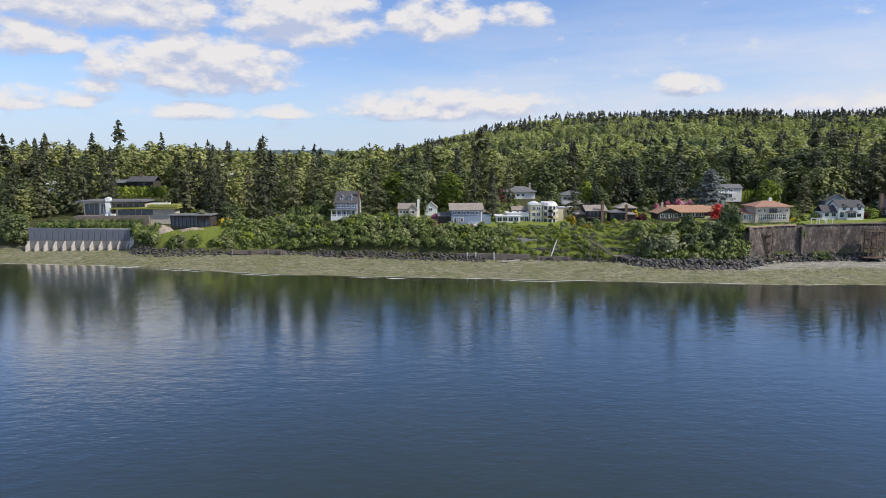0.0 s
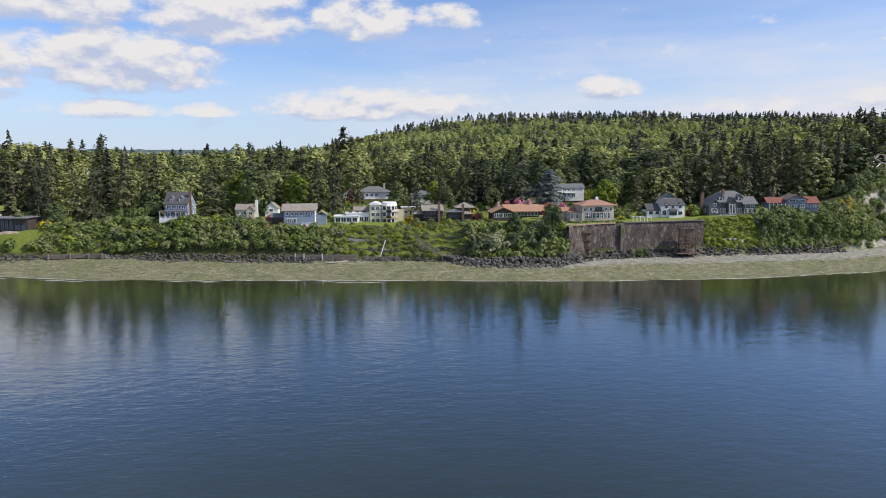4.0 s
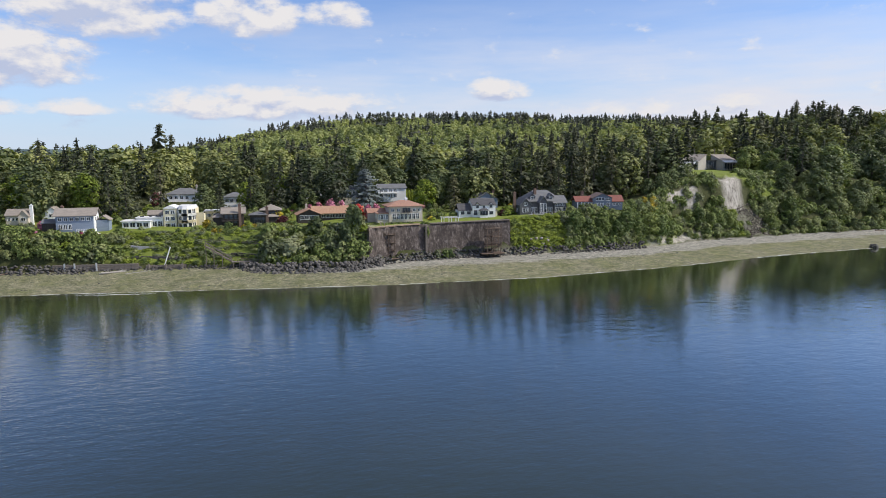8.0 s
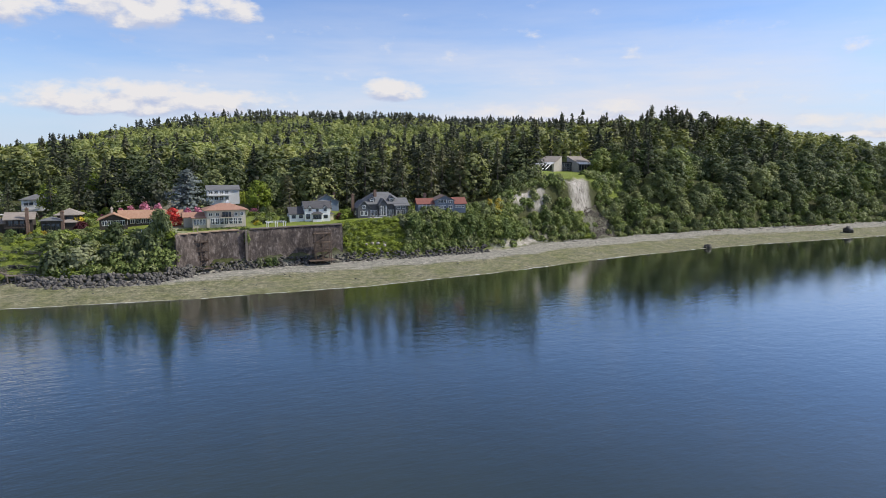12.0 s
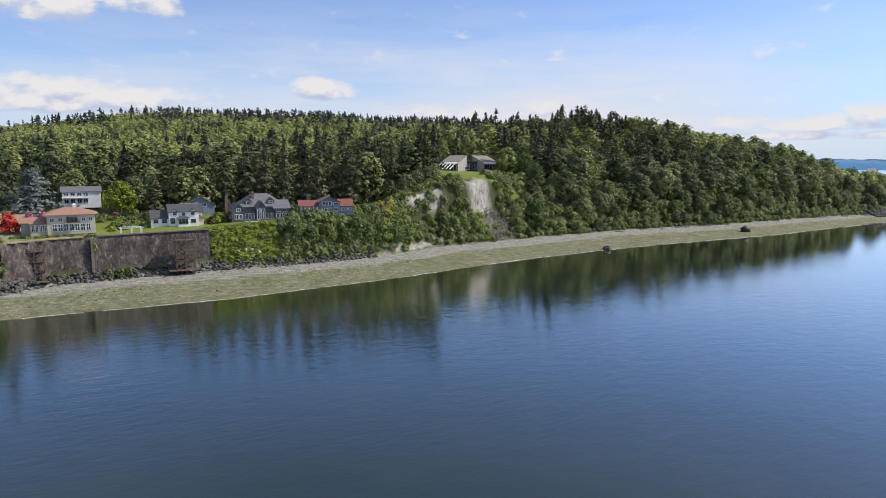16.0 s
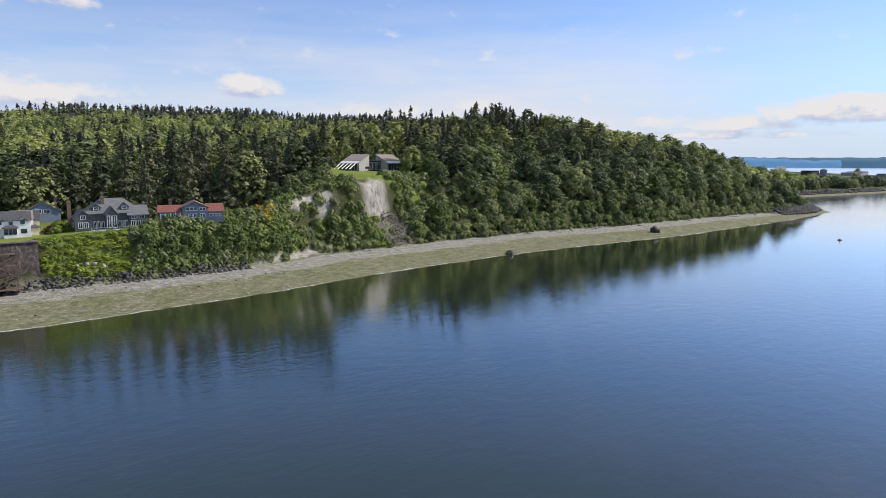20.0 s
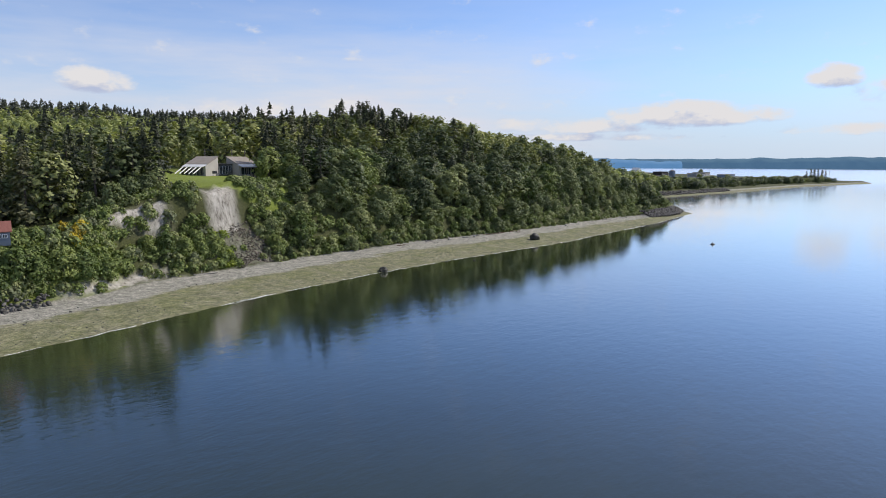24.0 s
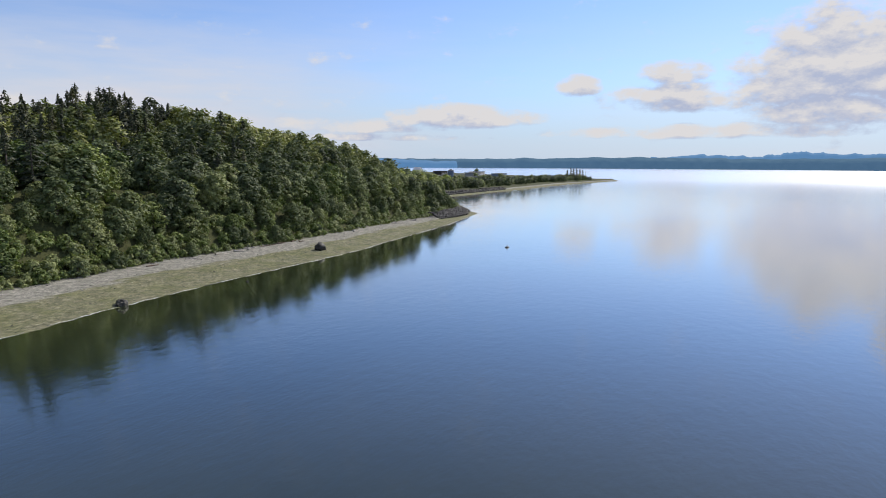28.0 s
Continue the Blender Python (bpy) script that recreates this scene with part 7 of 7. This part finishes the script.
def gardens():
    rng = random.Random(77)
    # bank thickets
    x = -122.0
    while x < 99:
        yt, run = float(toe_y(x)), float(bank_run(x))
        gap = 22 < x < 66
        for row in range(7 if gap else 5):
            u = (row + rng.uniform(0.1, 0.9)) / (7 if gap else 5)
            y = yt + (3.2 if -52 < x < 14 else 2.2) + u * (run - (0.4 if -52 < x < 14 else -1.0))
            if x < -70 and rng.random() < 0.35:
                continue
            r = rng.uniform(0.9, 1.9) if gap else rng.uniform(1.6, 3.0)
            hh = r * rng.uniform(1.0, 1.5) * (0.62 if gap else 1.0) * (1.0 if u < 0.75 else 0.6)
            k = rng.random()
            leaf = LEAF_SHRUB if k < 0.62 else LEAF_MAPLE if k < 0.86 else LEAF_SAGE if k < 0.93 else LEAF_BRIGHT
            if gap and rng.random() < 0.55:
                leaf = rng.choice((LEAF_BRIGHT, LEAF_BRIGHT, LEAF_SAGE, LEAF_SHRUB))
            if on_pad(x, y, 0.5):
                continue
            thicket(x + rng.uniform(-1, 1), y, r, hh, leaf)
        x += 1.15 if gap else 2.0
    for x, y, r, hh in ((69, 217, 5.0, 6.2), (76, 217.5, 4.6, 5.6), (82, 218, 3.6, 4.4)):
        shrub(x, y, r, hh, LEAF_SAGE, "large rounded grey-green willow at the beach top", name="willow", category="shrub", group="willows by the rocks")
    for x, y, r, hh in ((88, 217, 3.5, 6.0), (93, 215, 3.4, 6.5), (97, 218, 3.0, 7.5), (96, 222, 3.2, 8.0), (84, 224, 3.5, 5.5)):
        shrub(x, y, r, hh, LEAF_MAPLE, "dark green bushy thicket by the wall", group="shrubs on the bank")
    # ivy bank and tree-like shrubs towards the clay cliff
    x = 153.0
    while x < 290:
        yt, run = float(toe_y(x)), float(bank_run(x))
        for row in range(8):
            u = (row + rng.uniform(0.1, 0.9)) / 8
            y = yt + 1.2 + u * (run + 1.5)
            if x < 176:
                r = rng.uniform(1.2, 2.0)
                thicket(x + rng.uniform(-1, 1), y, r, r * rng.uniform(0.6, 0.9), LEAF_BRIGHT if rng.random() < 0.85 else LEAF_SHRUB, sink=0.5)
                continue
            bare = (263.5 < x < 286 - 8 * u) or (229 < x < 249 and 0.62 < u < 0.86) or (210 < x < 244 and u < 0.18)
            if bare and rng.random() < ((0.98 if u > 0.42 else 0.93) if x > 256 else 0.8):
                continue
            r = rng.uniform(1.3, 2.6)
            k = rng.random()
            thicket(x + rng.uniform(-1, 1), y, r, r * rng.uniform(1.0, 1.6), LEAF_SHRUB if k < 0.62 else LEAF_MAPLE if k < 0.88 else LEAF_SAGE)
        x += 1.9 if x > 176 else 1.3
    for x in np.arange(283, 620, 3.4):
        for off in (0.8, 4.0 + rng.uniform(-2, 2), 9.0 + rng.uniform(-3, 3), 15.0 + rng.uniform(-3, 3), 22.0 + rng.uniform(-4, 4)):
            r = rng.uniform(1.8, 3.3) if off > 3 else rng.uniform(1.2, 2.2)
            thicket(x + rng.uniform(-1, 1), float(toe_y(x)) + off, r, r * 1.3, LEAF_SHRUB if rng.random() < 0.5 else LEAF_MAPLE)
    for i in range(70):
        x, u = rng.uniform(280, 304), rng.uniform(0.4, 1.15)
        r = rng.uniform(1.3, 2.4)
        thicket(x, float(toe_y(x)) + u * float(bank_run(x)), r, r * rng.uniform(1.0, 1.5), LEAF_SHRUB if rng.random() < 0.6 else LEAF_MAPLE)
    for i in range(34):
        x, u = rng.uniform(259, 269), rng.uniform(0.03, 0.5)
        r = rng.uniform(1.2, 2.2)
        thicket(x, float(toe_y(x)) + 1 + u * float(bank_run(x)), r, r * rng.uniform(1.0, 1.5), LEAF_SHRUB if rng.random() < 0.7 else LEAF_BRIGHT)
    for x in np.arange(155, 178, 0.9):
        thicket(x, float(toe_y(x)) + float(bank_run(x)) + 0.5, 1.1, 1.1, LEAF_SHRUB)
    for x, y in ((216, 240), (219, 239), (217.5, 237), (221, 241), (-84, 249), (-87, 251)):
        shrub(x, y, 2.1, 3.4, LEAF_YELLOW, "yellow flowering broom bush", group="broom bushes")
    for x in np.arange(180, 226, 5.5):
        tree(x + rng.uniform(-1, 1), float(toe_y(x)) + rng.uniform(3, 5), "round", LEAF_SHRUB, rng.uniform(0.75, 1.05), "rounded green alder on the lower bank", group="alders on the bank")
    for x in (240, 245, 251, 256, 262):
        tree(x, float(toe_y(x)) + rng.uniform(6, 9), "round", LEAF_SHRUB, rng.uniform(0.6, 0.85), "small green alder below the clay cliff", group="alders on the bank")
    for x, y in ((235, 257), (241, 259), (247, 262), (252, 263), (229, 258), (287, 253)):
        tree(x, y, "round", LEAF_MAPLE, rng.uniform(0.8, 1.2), "green tree on the cliff's edge", group="trees at the cliff edge")
    # garden shrubs and hedges around the houses
    kinds = [(LEAF_SHRUB, 0.5), (LEAF_MAPLE, 0.22), (LEAF_BRIGHT, 0.12), (LEAF_YELLOW, 0.04), (LEAF_PLUM, 0.04), (LEAF_PINK, 0.03), (LEAF_SAGE, 0.05)]
    n = 0
    while n < 250:
        x = rng.uniform(-110, 210)
        d = rng.uniform(0, 48)
        y = float(toe_y(x)) + float(bank_run(x)) + d
        if on_pad(x, y, 2.0) or (d < 14 and -60 < x < 20 and rng.random() < 0.93) or (d < 13 and 100 < x < 182 and rng.random() < 0.95):
            continue
        if any(a - 1 < x < b + 1 and c - 9 < y < c for a, b, c, _ in HOUSE_PADS) and rng.random() < 0.75:
            continue
        k, leaf = rng.random(), LEAF_SHRUB
        for leaf, p in kinds:
            k -= p
            if k < 0:
                break
        r = rng.uniform(0.8, 2.2)
        shrub(x, y, r, r * rng.uniform(0.9, 1.5), leaf, {LEAF_PINK: "pink flowering rhododendron bush in bloom", LEAF_YELLOW: "yellow flowering garden shrub in bloom", LEAF_PLUM: "dark plum-red garden shrub in leaf"}.get(leaf, "rounded green garden shrub"), group="garden shrubs")
        n += 1

    def hedge(x0, x1, y, h, w, leaf, label, z=None):
        root = tagged(new("hedge"), label, "hedge", "clipped hedges")
        key = (1, leaf.name)
        n = max(2, int((x1 - x0) / (w * 0.7)))
        for i in range(n):
            x = x0 + (x1 - x0) * (i + 0.5) / n
            o = shrub(x, y, w * 0.75, h * 1.15, leaf, z=z, sink=0.3)
            o.name = "hedge_clump"
            for k in ("label", "category", "group"):
                if k in o:
                    del o[k]
            o.parent = root

    hedge(-46, -30, 243.8, 1.5, 1.8, LEAF_SHRUB, "clipped green hedge before the blue-grey house")
    hedge(-62, -47, 256, 4.5, 3.5, LEAF_SHRUB, "tall clipped green hedge beside the house")
    hedge(-162, -124, 255.0, 2.2, 2.0, LEAF_SHRUB, "long green hedge on the terrace above the seawall", 11.0)
    hedge(-160, -122, 258.5, 1.6, 1.8, LEAF_MAPLE, "dark hedge row on the upper terrace", 12.6)
    hedge(-158, -128, 298, 4.0, 4.0, LEAF_BRIGHT, "broad bright green hedge below the upper house", 21.5)
    hedge(101, 122, 226.8, 1.0, 1.2, LEAF_SHRUB, "low green hedge before the terracotta-roofed house")
    hedge(124.5, 135, 284, 4.5, 1.8, LEAF_BRIGHT, "row of tall clipped cypresses")
    for x in (116, 118, 120, 121.5):
        shrub(x, 221.5, 1.3, 2.2, LEAF_SHRUB, "ivy spilling over the retaining wall", name="ivy", group="ivy on the bank", z=13.2)
    shrub(120.8, 219.8, 1.3, 3.4, LEAF_SHRUB, "ivy spilling over the retaining wall", name="ivy", group="ivy on the bank", z=10.8)
    for x, y, leaf in ((124, 218.6, LEAF_SAGE), (127, 218.8, LEAF_SHRUB), (129, 218.8, LEAF_SHRUB), (103, 217.6, LEAF_MAPLE)):
        shrub(x, y, 1.7, 2.8, leaf, "wild bush at the foot of the wall", group="shrubs on the bank", z=3.0)
    for x, y, r, hh in ((97.5, 216, 2.6, 7.5), (99, 218, 2.2, 9.0), (98, 220.5, 2.6, 10.5), (96, 214, 2.2, 4.5), (100.2, 216.8, 2.0, 6.0), (101.5, 217.0, 1.8, 3.6), (99.5, 217, 2.2, 10.0)):
        thicket(x, y, r, hh, LEAF_MAPLE, z=3.0)
    # dense garden planting between and behind the houses
    for i in range(900):
        x = rng.uniform(-118, 212)
        d = rng.uniform(3, 58)
        y = float(toe_y(x)) + float(bank_run(x)) + d
        if on_pad(x, y, 0.8):
            continue
        front = any(a - 1 < x < b + 1 and c - 12 < y < c for a, b, c, _ in HOUSE_PADS)
        if front and rng.random() < 0.6:
            continue
        if (d < 13 and -48 < x < 16 and rng.random() < 0.9) or (d < 12 and 101 < x < 182 and rng.random() < 0.92) or (d < 14 and 74 < x < 98 and rng.random() < 0.6):
            continue
        r = rng.uniform(0.7, 1.5) if front or d < 12 else rng.uniform(1.0, 2.6)
        k = rng.random()
        thicket(x, y, r, r * rng.uniform(0.9, 1.5), LEAF_SHRUB if k < 0.45 else LEAF_MAPLE if k < 0.78 else LEAF_BRIGHT if k < 0.9 else LEAF_SAGE)
    for i in range(120):
        x, y = rng.uniform(43, 79), rng.uniform(233.5, 243.5)
        if on_pad(x, y, 0.3):
            continue
        r, k = rng.uniform(0.7, 1.6), rng.random()
        thicket(x, y, r, r * rng.uniform(0.9, 1.5), LEAF_SHRUB if k < 0.42 else LEAF_BRIGHT if k < 0.62 else LEAF_SAGE if k < 0.74 else LEAF_MAPLE if k < 0.9 else LEAF_YELLOW)
    for x, y, r, hh, leaf, lab in ((73.5, 243, 2.6, 3.6, LEAF_PLUM, "dark plum-red bush beside the house"), (47.5, 246, 2.4, 3.4, LEAF_YELLOW, "golden-leaved garden shrub by the cream house"), (71, 250, 2.6, 5.0, LEAF_YELLOW, "golden-leaved garden tree behind the dark houses"),
                                   (50, 239, 2.2, 3.2, LEAF_MAPLE, "rounded green garden shrub"), (55, 238.5, 2.4, 3.0, LEAF_SHRUB, "rounded green garden shrub"), (-21, 250, 2.2, 3.0, LEAF_SAGE, "rounded grey-green garden shrub"), (-4, 246, 2.4, 3.4, LEAF_PINK, "pink flowering rhododendron bush in bloom"),
                                   (-8, 246.5, 2.0, 2.6, LEAF_SAGE, "rounded grey-green garden shrub"), (-30, 246, 1.8, 2.2, LEAF_SHRUB, "rounded green garden shrub"), (62, 239, 1.9, 2.6, LEAF_BRIGHT, "bright green garden shrub"), (136, 241, 2.2, 3.0, LEAF_SHRUB, "rounded green garden shrub"), (128, 240, 2.0, 3.4, LEAF_SHRUB, "rounded green garden shrub")):
        shrub(x, y, r, hh, leaf, lab, group="garden shrubs")
    for i in range(26):
        x = rng.uniform(-20, 14)
        shrub(x, float(toe_y(x)) + float(bank_run(x)) + rng.uniform(0.5, 2.0), rng.uniform(0.6, 1.0), rng.uniform(0.6, 1.1), LEAF_PINK if rng.random() < 0.4 else LEAF_SAGE, "low flowering border shrub at the lawn's edge", group="border shrubs")
    # specimen trees
    tree(106, 263, "cedar", LEAF_CEDAR, 1.1, "broad blue-grey cedar behind the ranch house", group="specimen trees", wide=1.2)
    tree(100.3, 241.5, "round", LEAF_RED, 0.72, "bright red Japanese maple by the ranch house", group="specimen trees")
    for x, y, s in ((87, 257, 2.6), (91.5, 257.5, 2.8), (96, 258, 2.4), (105, 250, 2.2), (108, 251, 2.3), (84, 261, 2.0)):
        shrub(x, y, s, s * 2.2, LEAF_PINK, "large pink rhododendron in bloom", name="rhododendron", group="rhododendrons")
    shrub(72.5, 249, 2.0, 2.4, LEAF_PLUM, "dark plum-red bush beside the house", group="garden shrubs")
    shrub(156.5, 243, 2.2, 2.6, LEAF_PLUM, "dark plum-red bush beside the house", group="garden shrubs")
    shrub(158.8, 244, 3.0, 3.8, LEAF_BRIGHT, "yellow-green garden tree beside the lawn", group="garden shrubs")
    tree(24, 292, "round", LEAF_PLUM, 0.7, "dark plum-leaved tree by the white house", group="specimen trees")
    conifers = [(51, 262, 0.62, 1.35), (18.5, 262, 0.82, 1.1), (141.5, 259, 0.62, 1.45), (184.5, 253, 0.85, 1.0), (-28.5, 262, 0.85, 1.35), (200.5, 262, 0.95, 1.15), (196, 266, 1.05, 1.1), (160, 272, 0.95, 1.2),
                (166, 268, 0.9, 1.1), (174, 270, 1.1, 1.15), (181, 268, 1.0, 1.2), (189, 272, 1.05, 1.1), (208, 268, 1.0, 1.2), (214, 263, 0.95, 1.2), (221, 266, 1.0, 1.2), (228, 270, 1.0, 1.1), (234, 266, 0.95, 1.15),
                (240, 270, 0.9, 1.2), (246, 268, 0.85, 1.2), (252, 272, 0.85, 1.1), (255, 280, 0.9, 1.1), (-69, 254, 0.45, 0.8), (-90, 262, 0.7, 1.2), (-96, 268, 0.9, 1.1), (-80, 264, 0.85, 1.2), (-73, 262, 0.8, 1.2),
                (-62, 266, 1.0, 1.1), (-55, 268, 1.0, 1.0), (12, 268, 0.95, 1.0), (27, 284, 0.8, 1.1), (70, 276, 0.75, 1.1), (62, 272, 0.6, 1.2), (78, 282, 0.8, 1.1),
                (-178, 284, 1.0, 1.3), (-170, 292, 1.15, 1.1), (-162, 288, 1.0, 1.2), (-156, 296, 1.05, 1.2), (-186, 278, 0.9, 1.3), (-120, 292, 1.05, 1.25), (-104, 288, 1.15, 1.2), (-112, 282, 0.9, 1.3), (-146, 285, 0.75, 1.2), (-98, 280, 1.0, 1.2)]
    for x, y, s, wd in conifers:
        tree(x, y, "fir", LEAF_CONIFER, s, "tall dark green fir with drooping branches", group="tall conifers", wide=wd)
    for x, y, s in ((-151, 293, 1.15), (-166, 300, 1.0)):
        tree(x, y, "pine", LEAF_CONIFER, s, "gaunt old pine with flat branch tiers", group="tall conifers", wide=1.3)
    for x, y, s, leaf, wd in ((-21, 283, 0.98, LEAF_BRIGHT, 1.35), (-172, 258, 0.8, LEAF_MAPLE, 1.3), (-180, 262, 0.85, LEAF_MAPLE, 1.2), (-44, 270, 0.9, LEAF_MAPLE, 1.2), (2, 276, 1.0, LEAF_BRIGHT, 1.1), (-8, 288, 0.95, LEAF_MAPLE, 1.1),
                              (131, 268, 0.75, LEAF_BRIGHT, 1.2), (136, 274, 0.8, LEAF_MAPLE, 1.1), (74, 290, 0.8, LEAF_BRIGHT, 0.9), (118, 296, 0.8, LEAF_MAPLE, 1.2), (-84, 256, 0.6, LEAF_MAPLE, 1.3), (-95, 251, 0.45, LEAF_SAGE, 1.2),
                              (-52, 262, 0.7, LEAF_MAPLE, 1.2), (44, 276, 0.75, LEAF_MAPLE, 1.1), (60, 282, 0.7, LEAF_BRIGHT, 1.0), (142, 284, 0.9, LEAF_MAPLE, 1.2), (262, 300, 0.9, LEAF_MAPLE, 1.2), (259, 290, 0.8, LEAF_MAPLE, 1.2),
                              (350, 262, 0.9, LEAF_MAPLE, 1.2), (340, 258, 0.8, LEAF_MAPLE, 1.2), (331, 260, 0.75, LEAF_MAPLE, 1.2), (296, 258, 0.4, LEAF_MAPLE, 1.5), (305, 259, 0.45, LEAF_MAPLE, 1.5), (313, 262, 0.5, LEAF_MAPLE, 1.4), (322, 268, 0.55, LEAF_MAPLE, 1.4), (330, 274, 0.6, LEAF_MAPLE, 1.3), (338, 282, 0.6, LEAF_MAPLE, 1.3), (340, 296, 0.62, LEAF_MAPLE, 1.3), (305, 264, 0.45, LEAF_MAPLE, 1.5), (312, 270, 0.55, LEAF_MAPLE, 1.4), (317, 278, 0.5, LEAF_SHRUB, 1.5), (322, 290, 0.5, LEAF_MAPLE, 1.4), (327, 288, 0.5, LEAF_MAPLE, 1.4), (329, 300, 0.55, LEAF_MAPLE, 1.4), (320, 281, 0.36, LEAF_SHRUB, 1.6), (330, 310, 0.6, LEAF_MAPLE, 1.4), (336, 322, 0.65, LEAF_MAPLE, 1.4)):
        tree(x, y, "broad", leaf, s, "full round-crowned broadleaf tree" if leaf != LEAF_BRIGHT else "bright fresh green broadleaf tree", group="broadleaf trees by the houses", wide=wd)
    # low trees on the spit
    for i in range(46):
        x = rng.uniform(840, 1440)
        y = float(toe_y(x)) + rng.uniform(14, 60)
        thicket(x, y, rng.uniform(5, 8), rng.uniform(7, 12), LEAF_MAPLE)
    for i in range(6):
        tree(1436 + i * 4.0, 376 - i * 5.0, "poplar", LEAF_CONIFER, rng.uniform(0.9, 1.1), "upright poplar in a dark row on the spit", name="poplar", group="poplars on the spit", wide=1.2)


gardens()


def lawn_chairs():
    for x, y, r in ((-26.5, 245, 10), (-23.8, 244.5, -20)):
        c = tagged(new("garden_chair"), "white wooden garden chair on the lawn", "chair", "lawn chairs")
        c.matrix_world = pose(x, y, float(ground_z(x, y)), 0, 0, r)
        box("seat", -0.35, 0.35, -0.35, 0.35, 0.35, 0.42, WHITE, c)
        box("backrest", -0.35, 0.35, 0.28, 0.36, 0.42, 1.05, WHITE, c)
        for a, b in ((-0.32, -0.32), (0.26, -0.32), (-0.32, 0.28), (0.26, 0.28)):
            box("leg", a, a + 0.07, b, b + 0.07, -0.05, 0.35, WHITE, c)
    p = tagged(new("pergola"), "white timber pergola frame on the lawn by the wall", "pergola")
    for x in (128.2, 131.0, 133.6):
        box("post", x, x + 0.22, 225.4, 225.55, 13.8, 15.8, WHITE, p)
        box("post", x, x + 0.22, 229, 229.15, 14, 15.8, WHITE, p)
    for y in (225.4, 229):
        box("beam", 127.8, 134.2, y, y + 0.15, 15.8, 15.95, WHITE, p)


lawn_chairs()


def town():
    g = "far buildings on the spit"
    h = house(1195, 578, 3.5, "white gabled industrial building with a low tower", group=g, name="building", category="building")
    walls(h, 0, 34, 0, 20, -2, 9, WHITE, "x", 3.5)
    gable_roof(h, 0, 34, 0, 20, 9, 3.5, "x", ROOF_WHITE, 0.5)
    walls(h, 4, 14, -4, 8, -2, 20, WHITE, "y", 4)
    gable_roof(h, 4, 14, -4, 8, 20, 4, "y", ROOF_WHITE, 0.4)
    window_row(h, "f", 0, 16, 33, 4, 2.5, 5, 1.2)
    for x, y, w, hh, m, lab in ((1215, 590, 55, 11, CONCRETE, "long grey flat-roofed warehouse by the bay"), (1258, 560, 42, 9, BLUE_GREY, "long blue-grey shed by the bay"), (1290, 520, 40, 7, CONCRETE, "low grey shed by the bay"), (1150, 500, 30, 6, STUCCO, "pale low building behind the spit"), (1300, 470, 26, 6, WHITE, "white low building behind the spit"), (1372, 612, 30, 15, DARK_WOOD, "tall dark brown warehouse by the bay"), (1410, 560, 40, 12, CONCRETE, "grey flat-roofed warehouse behind the spit"), (1455, 520, 44, 10, BLUE_GREY, "long blue-grey shed behind the spit"), (1470, 575, 44, 13, STUCCO, "pale warehouse behind the spit"), (1350, 440, 24, 5, STUCCO, "pale low building behind the spit")):
        b = house(x, y, 3.5, lab, group=g, name="building", category="building")
        walls(b, 0, w, 0, 18, -2, hh, m)
        flat_roof(b, 0, w, 0, 18, hh, ROOF_GREY, 0.6, 0.5)
        window_row(b, "f", 0, 2, w - 2, hh * 0.5, hh * 0.25, 5, 2.0)
    for x, y in ((1418, 368), (1436, 352), (1452, 344)):
        b = house(x, y, 3.0, "small hut on the spit", group=g, name="hut", category="hut")
        walls(b, 0, 9, 0, 6, -2, 3.0, DARK_WOOD)
        gable_roof(b, 0, 9, 0, 6, 3.0, 1.8, "x", ROOF_GREY, 0.4)
        window(b, "f", 0, 3, 0.8, 2, 1.2)
    silo = tagged(new("silo"), "round blue-grey silo beside the warehouses", "silo")
    silo.matrix_world = pose(1425, 615, 3.5)
    bm = bmesh.new()
    bmesh.ops.create_cone(bm, cap_ends=True, segments=20, radius1=6, radius2=6, depth=16, matrix=Matrix.Translation((0, 0, 8)))
    part("drum", bm, BLUE_GREY, silo)
    bm = bmesh.new()
    bmesh.ops.create_cone(bm, cap_ends=True, segments=20, radius1=6.3, radius2=0.6, depth=3, matrix=Matrix.Translation((0, 0, 17.5)))
    part("roof", bm, ROOF_GREY, silo)
    rng = random.Random(4)
    for i in range(34):
        x, y = rng.uniform(1130, 1440), rng.uniform(425, 560)
        if abs(x - 1310) < 45 and y > 490:
            continue
        thicket(x, y, rng.uniform(4, 7), rng.uniform(6, 12), LEAF_MAPLE)
    tree(1505, 590, "broad", LEAF_MAPLE, 1.2, "tall round tree standing above the far roofs", group="trees among the far buildings")
    m = tagged(new("mast"), "thin pale radio mast on the spit", "mast")
    m.matrix_world = pose(1462, 347, 3)
    for i in range(3):
        bm = bmesh.new()
        bmesh.ops.create_cone(bm, cap_ends=True, segments=6, radius1=0.45 - 0.1 * i, radius2=0.35 - 0.1 * i, depth=8, matrix=Matrix.Translation((0, 0, 4 + 8 * i)))
        part("section", bm, STEEL, m)


town()
grow_thickets()
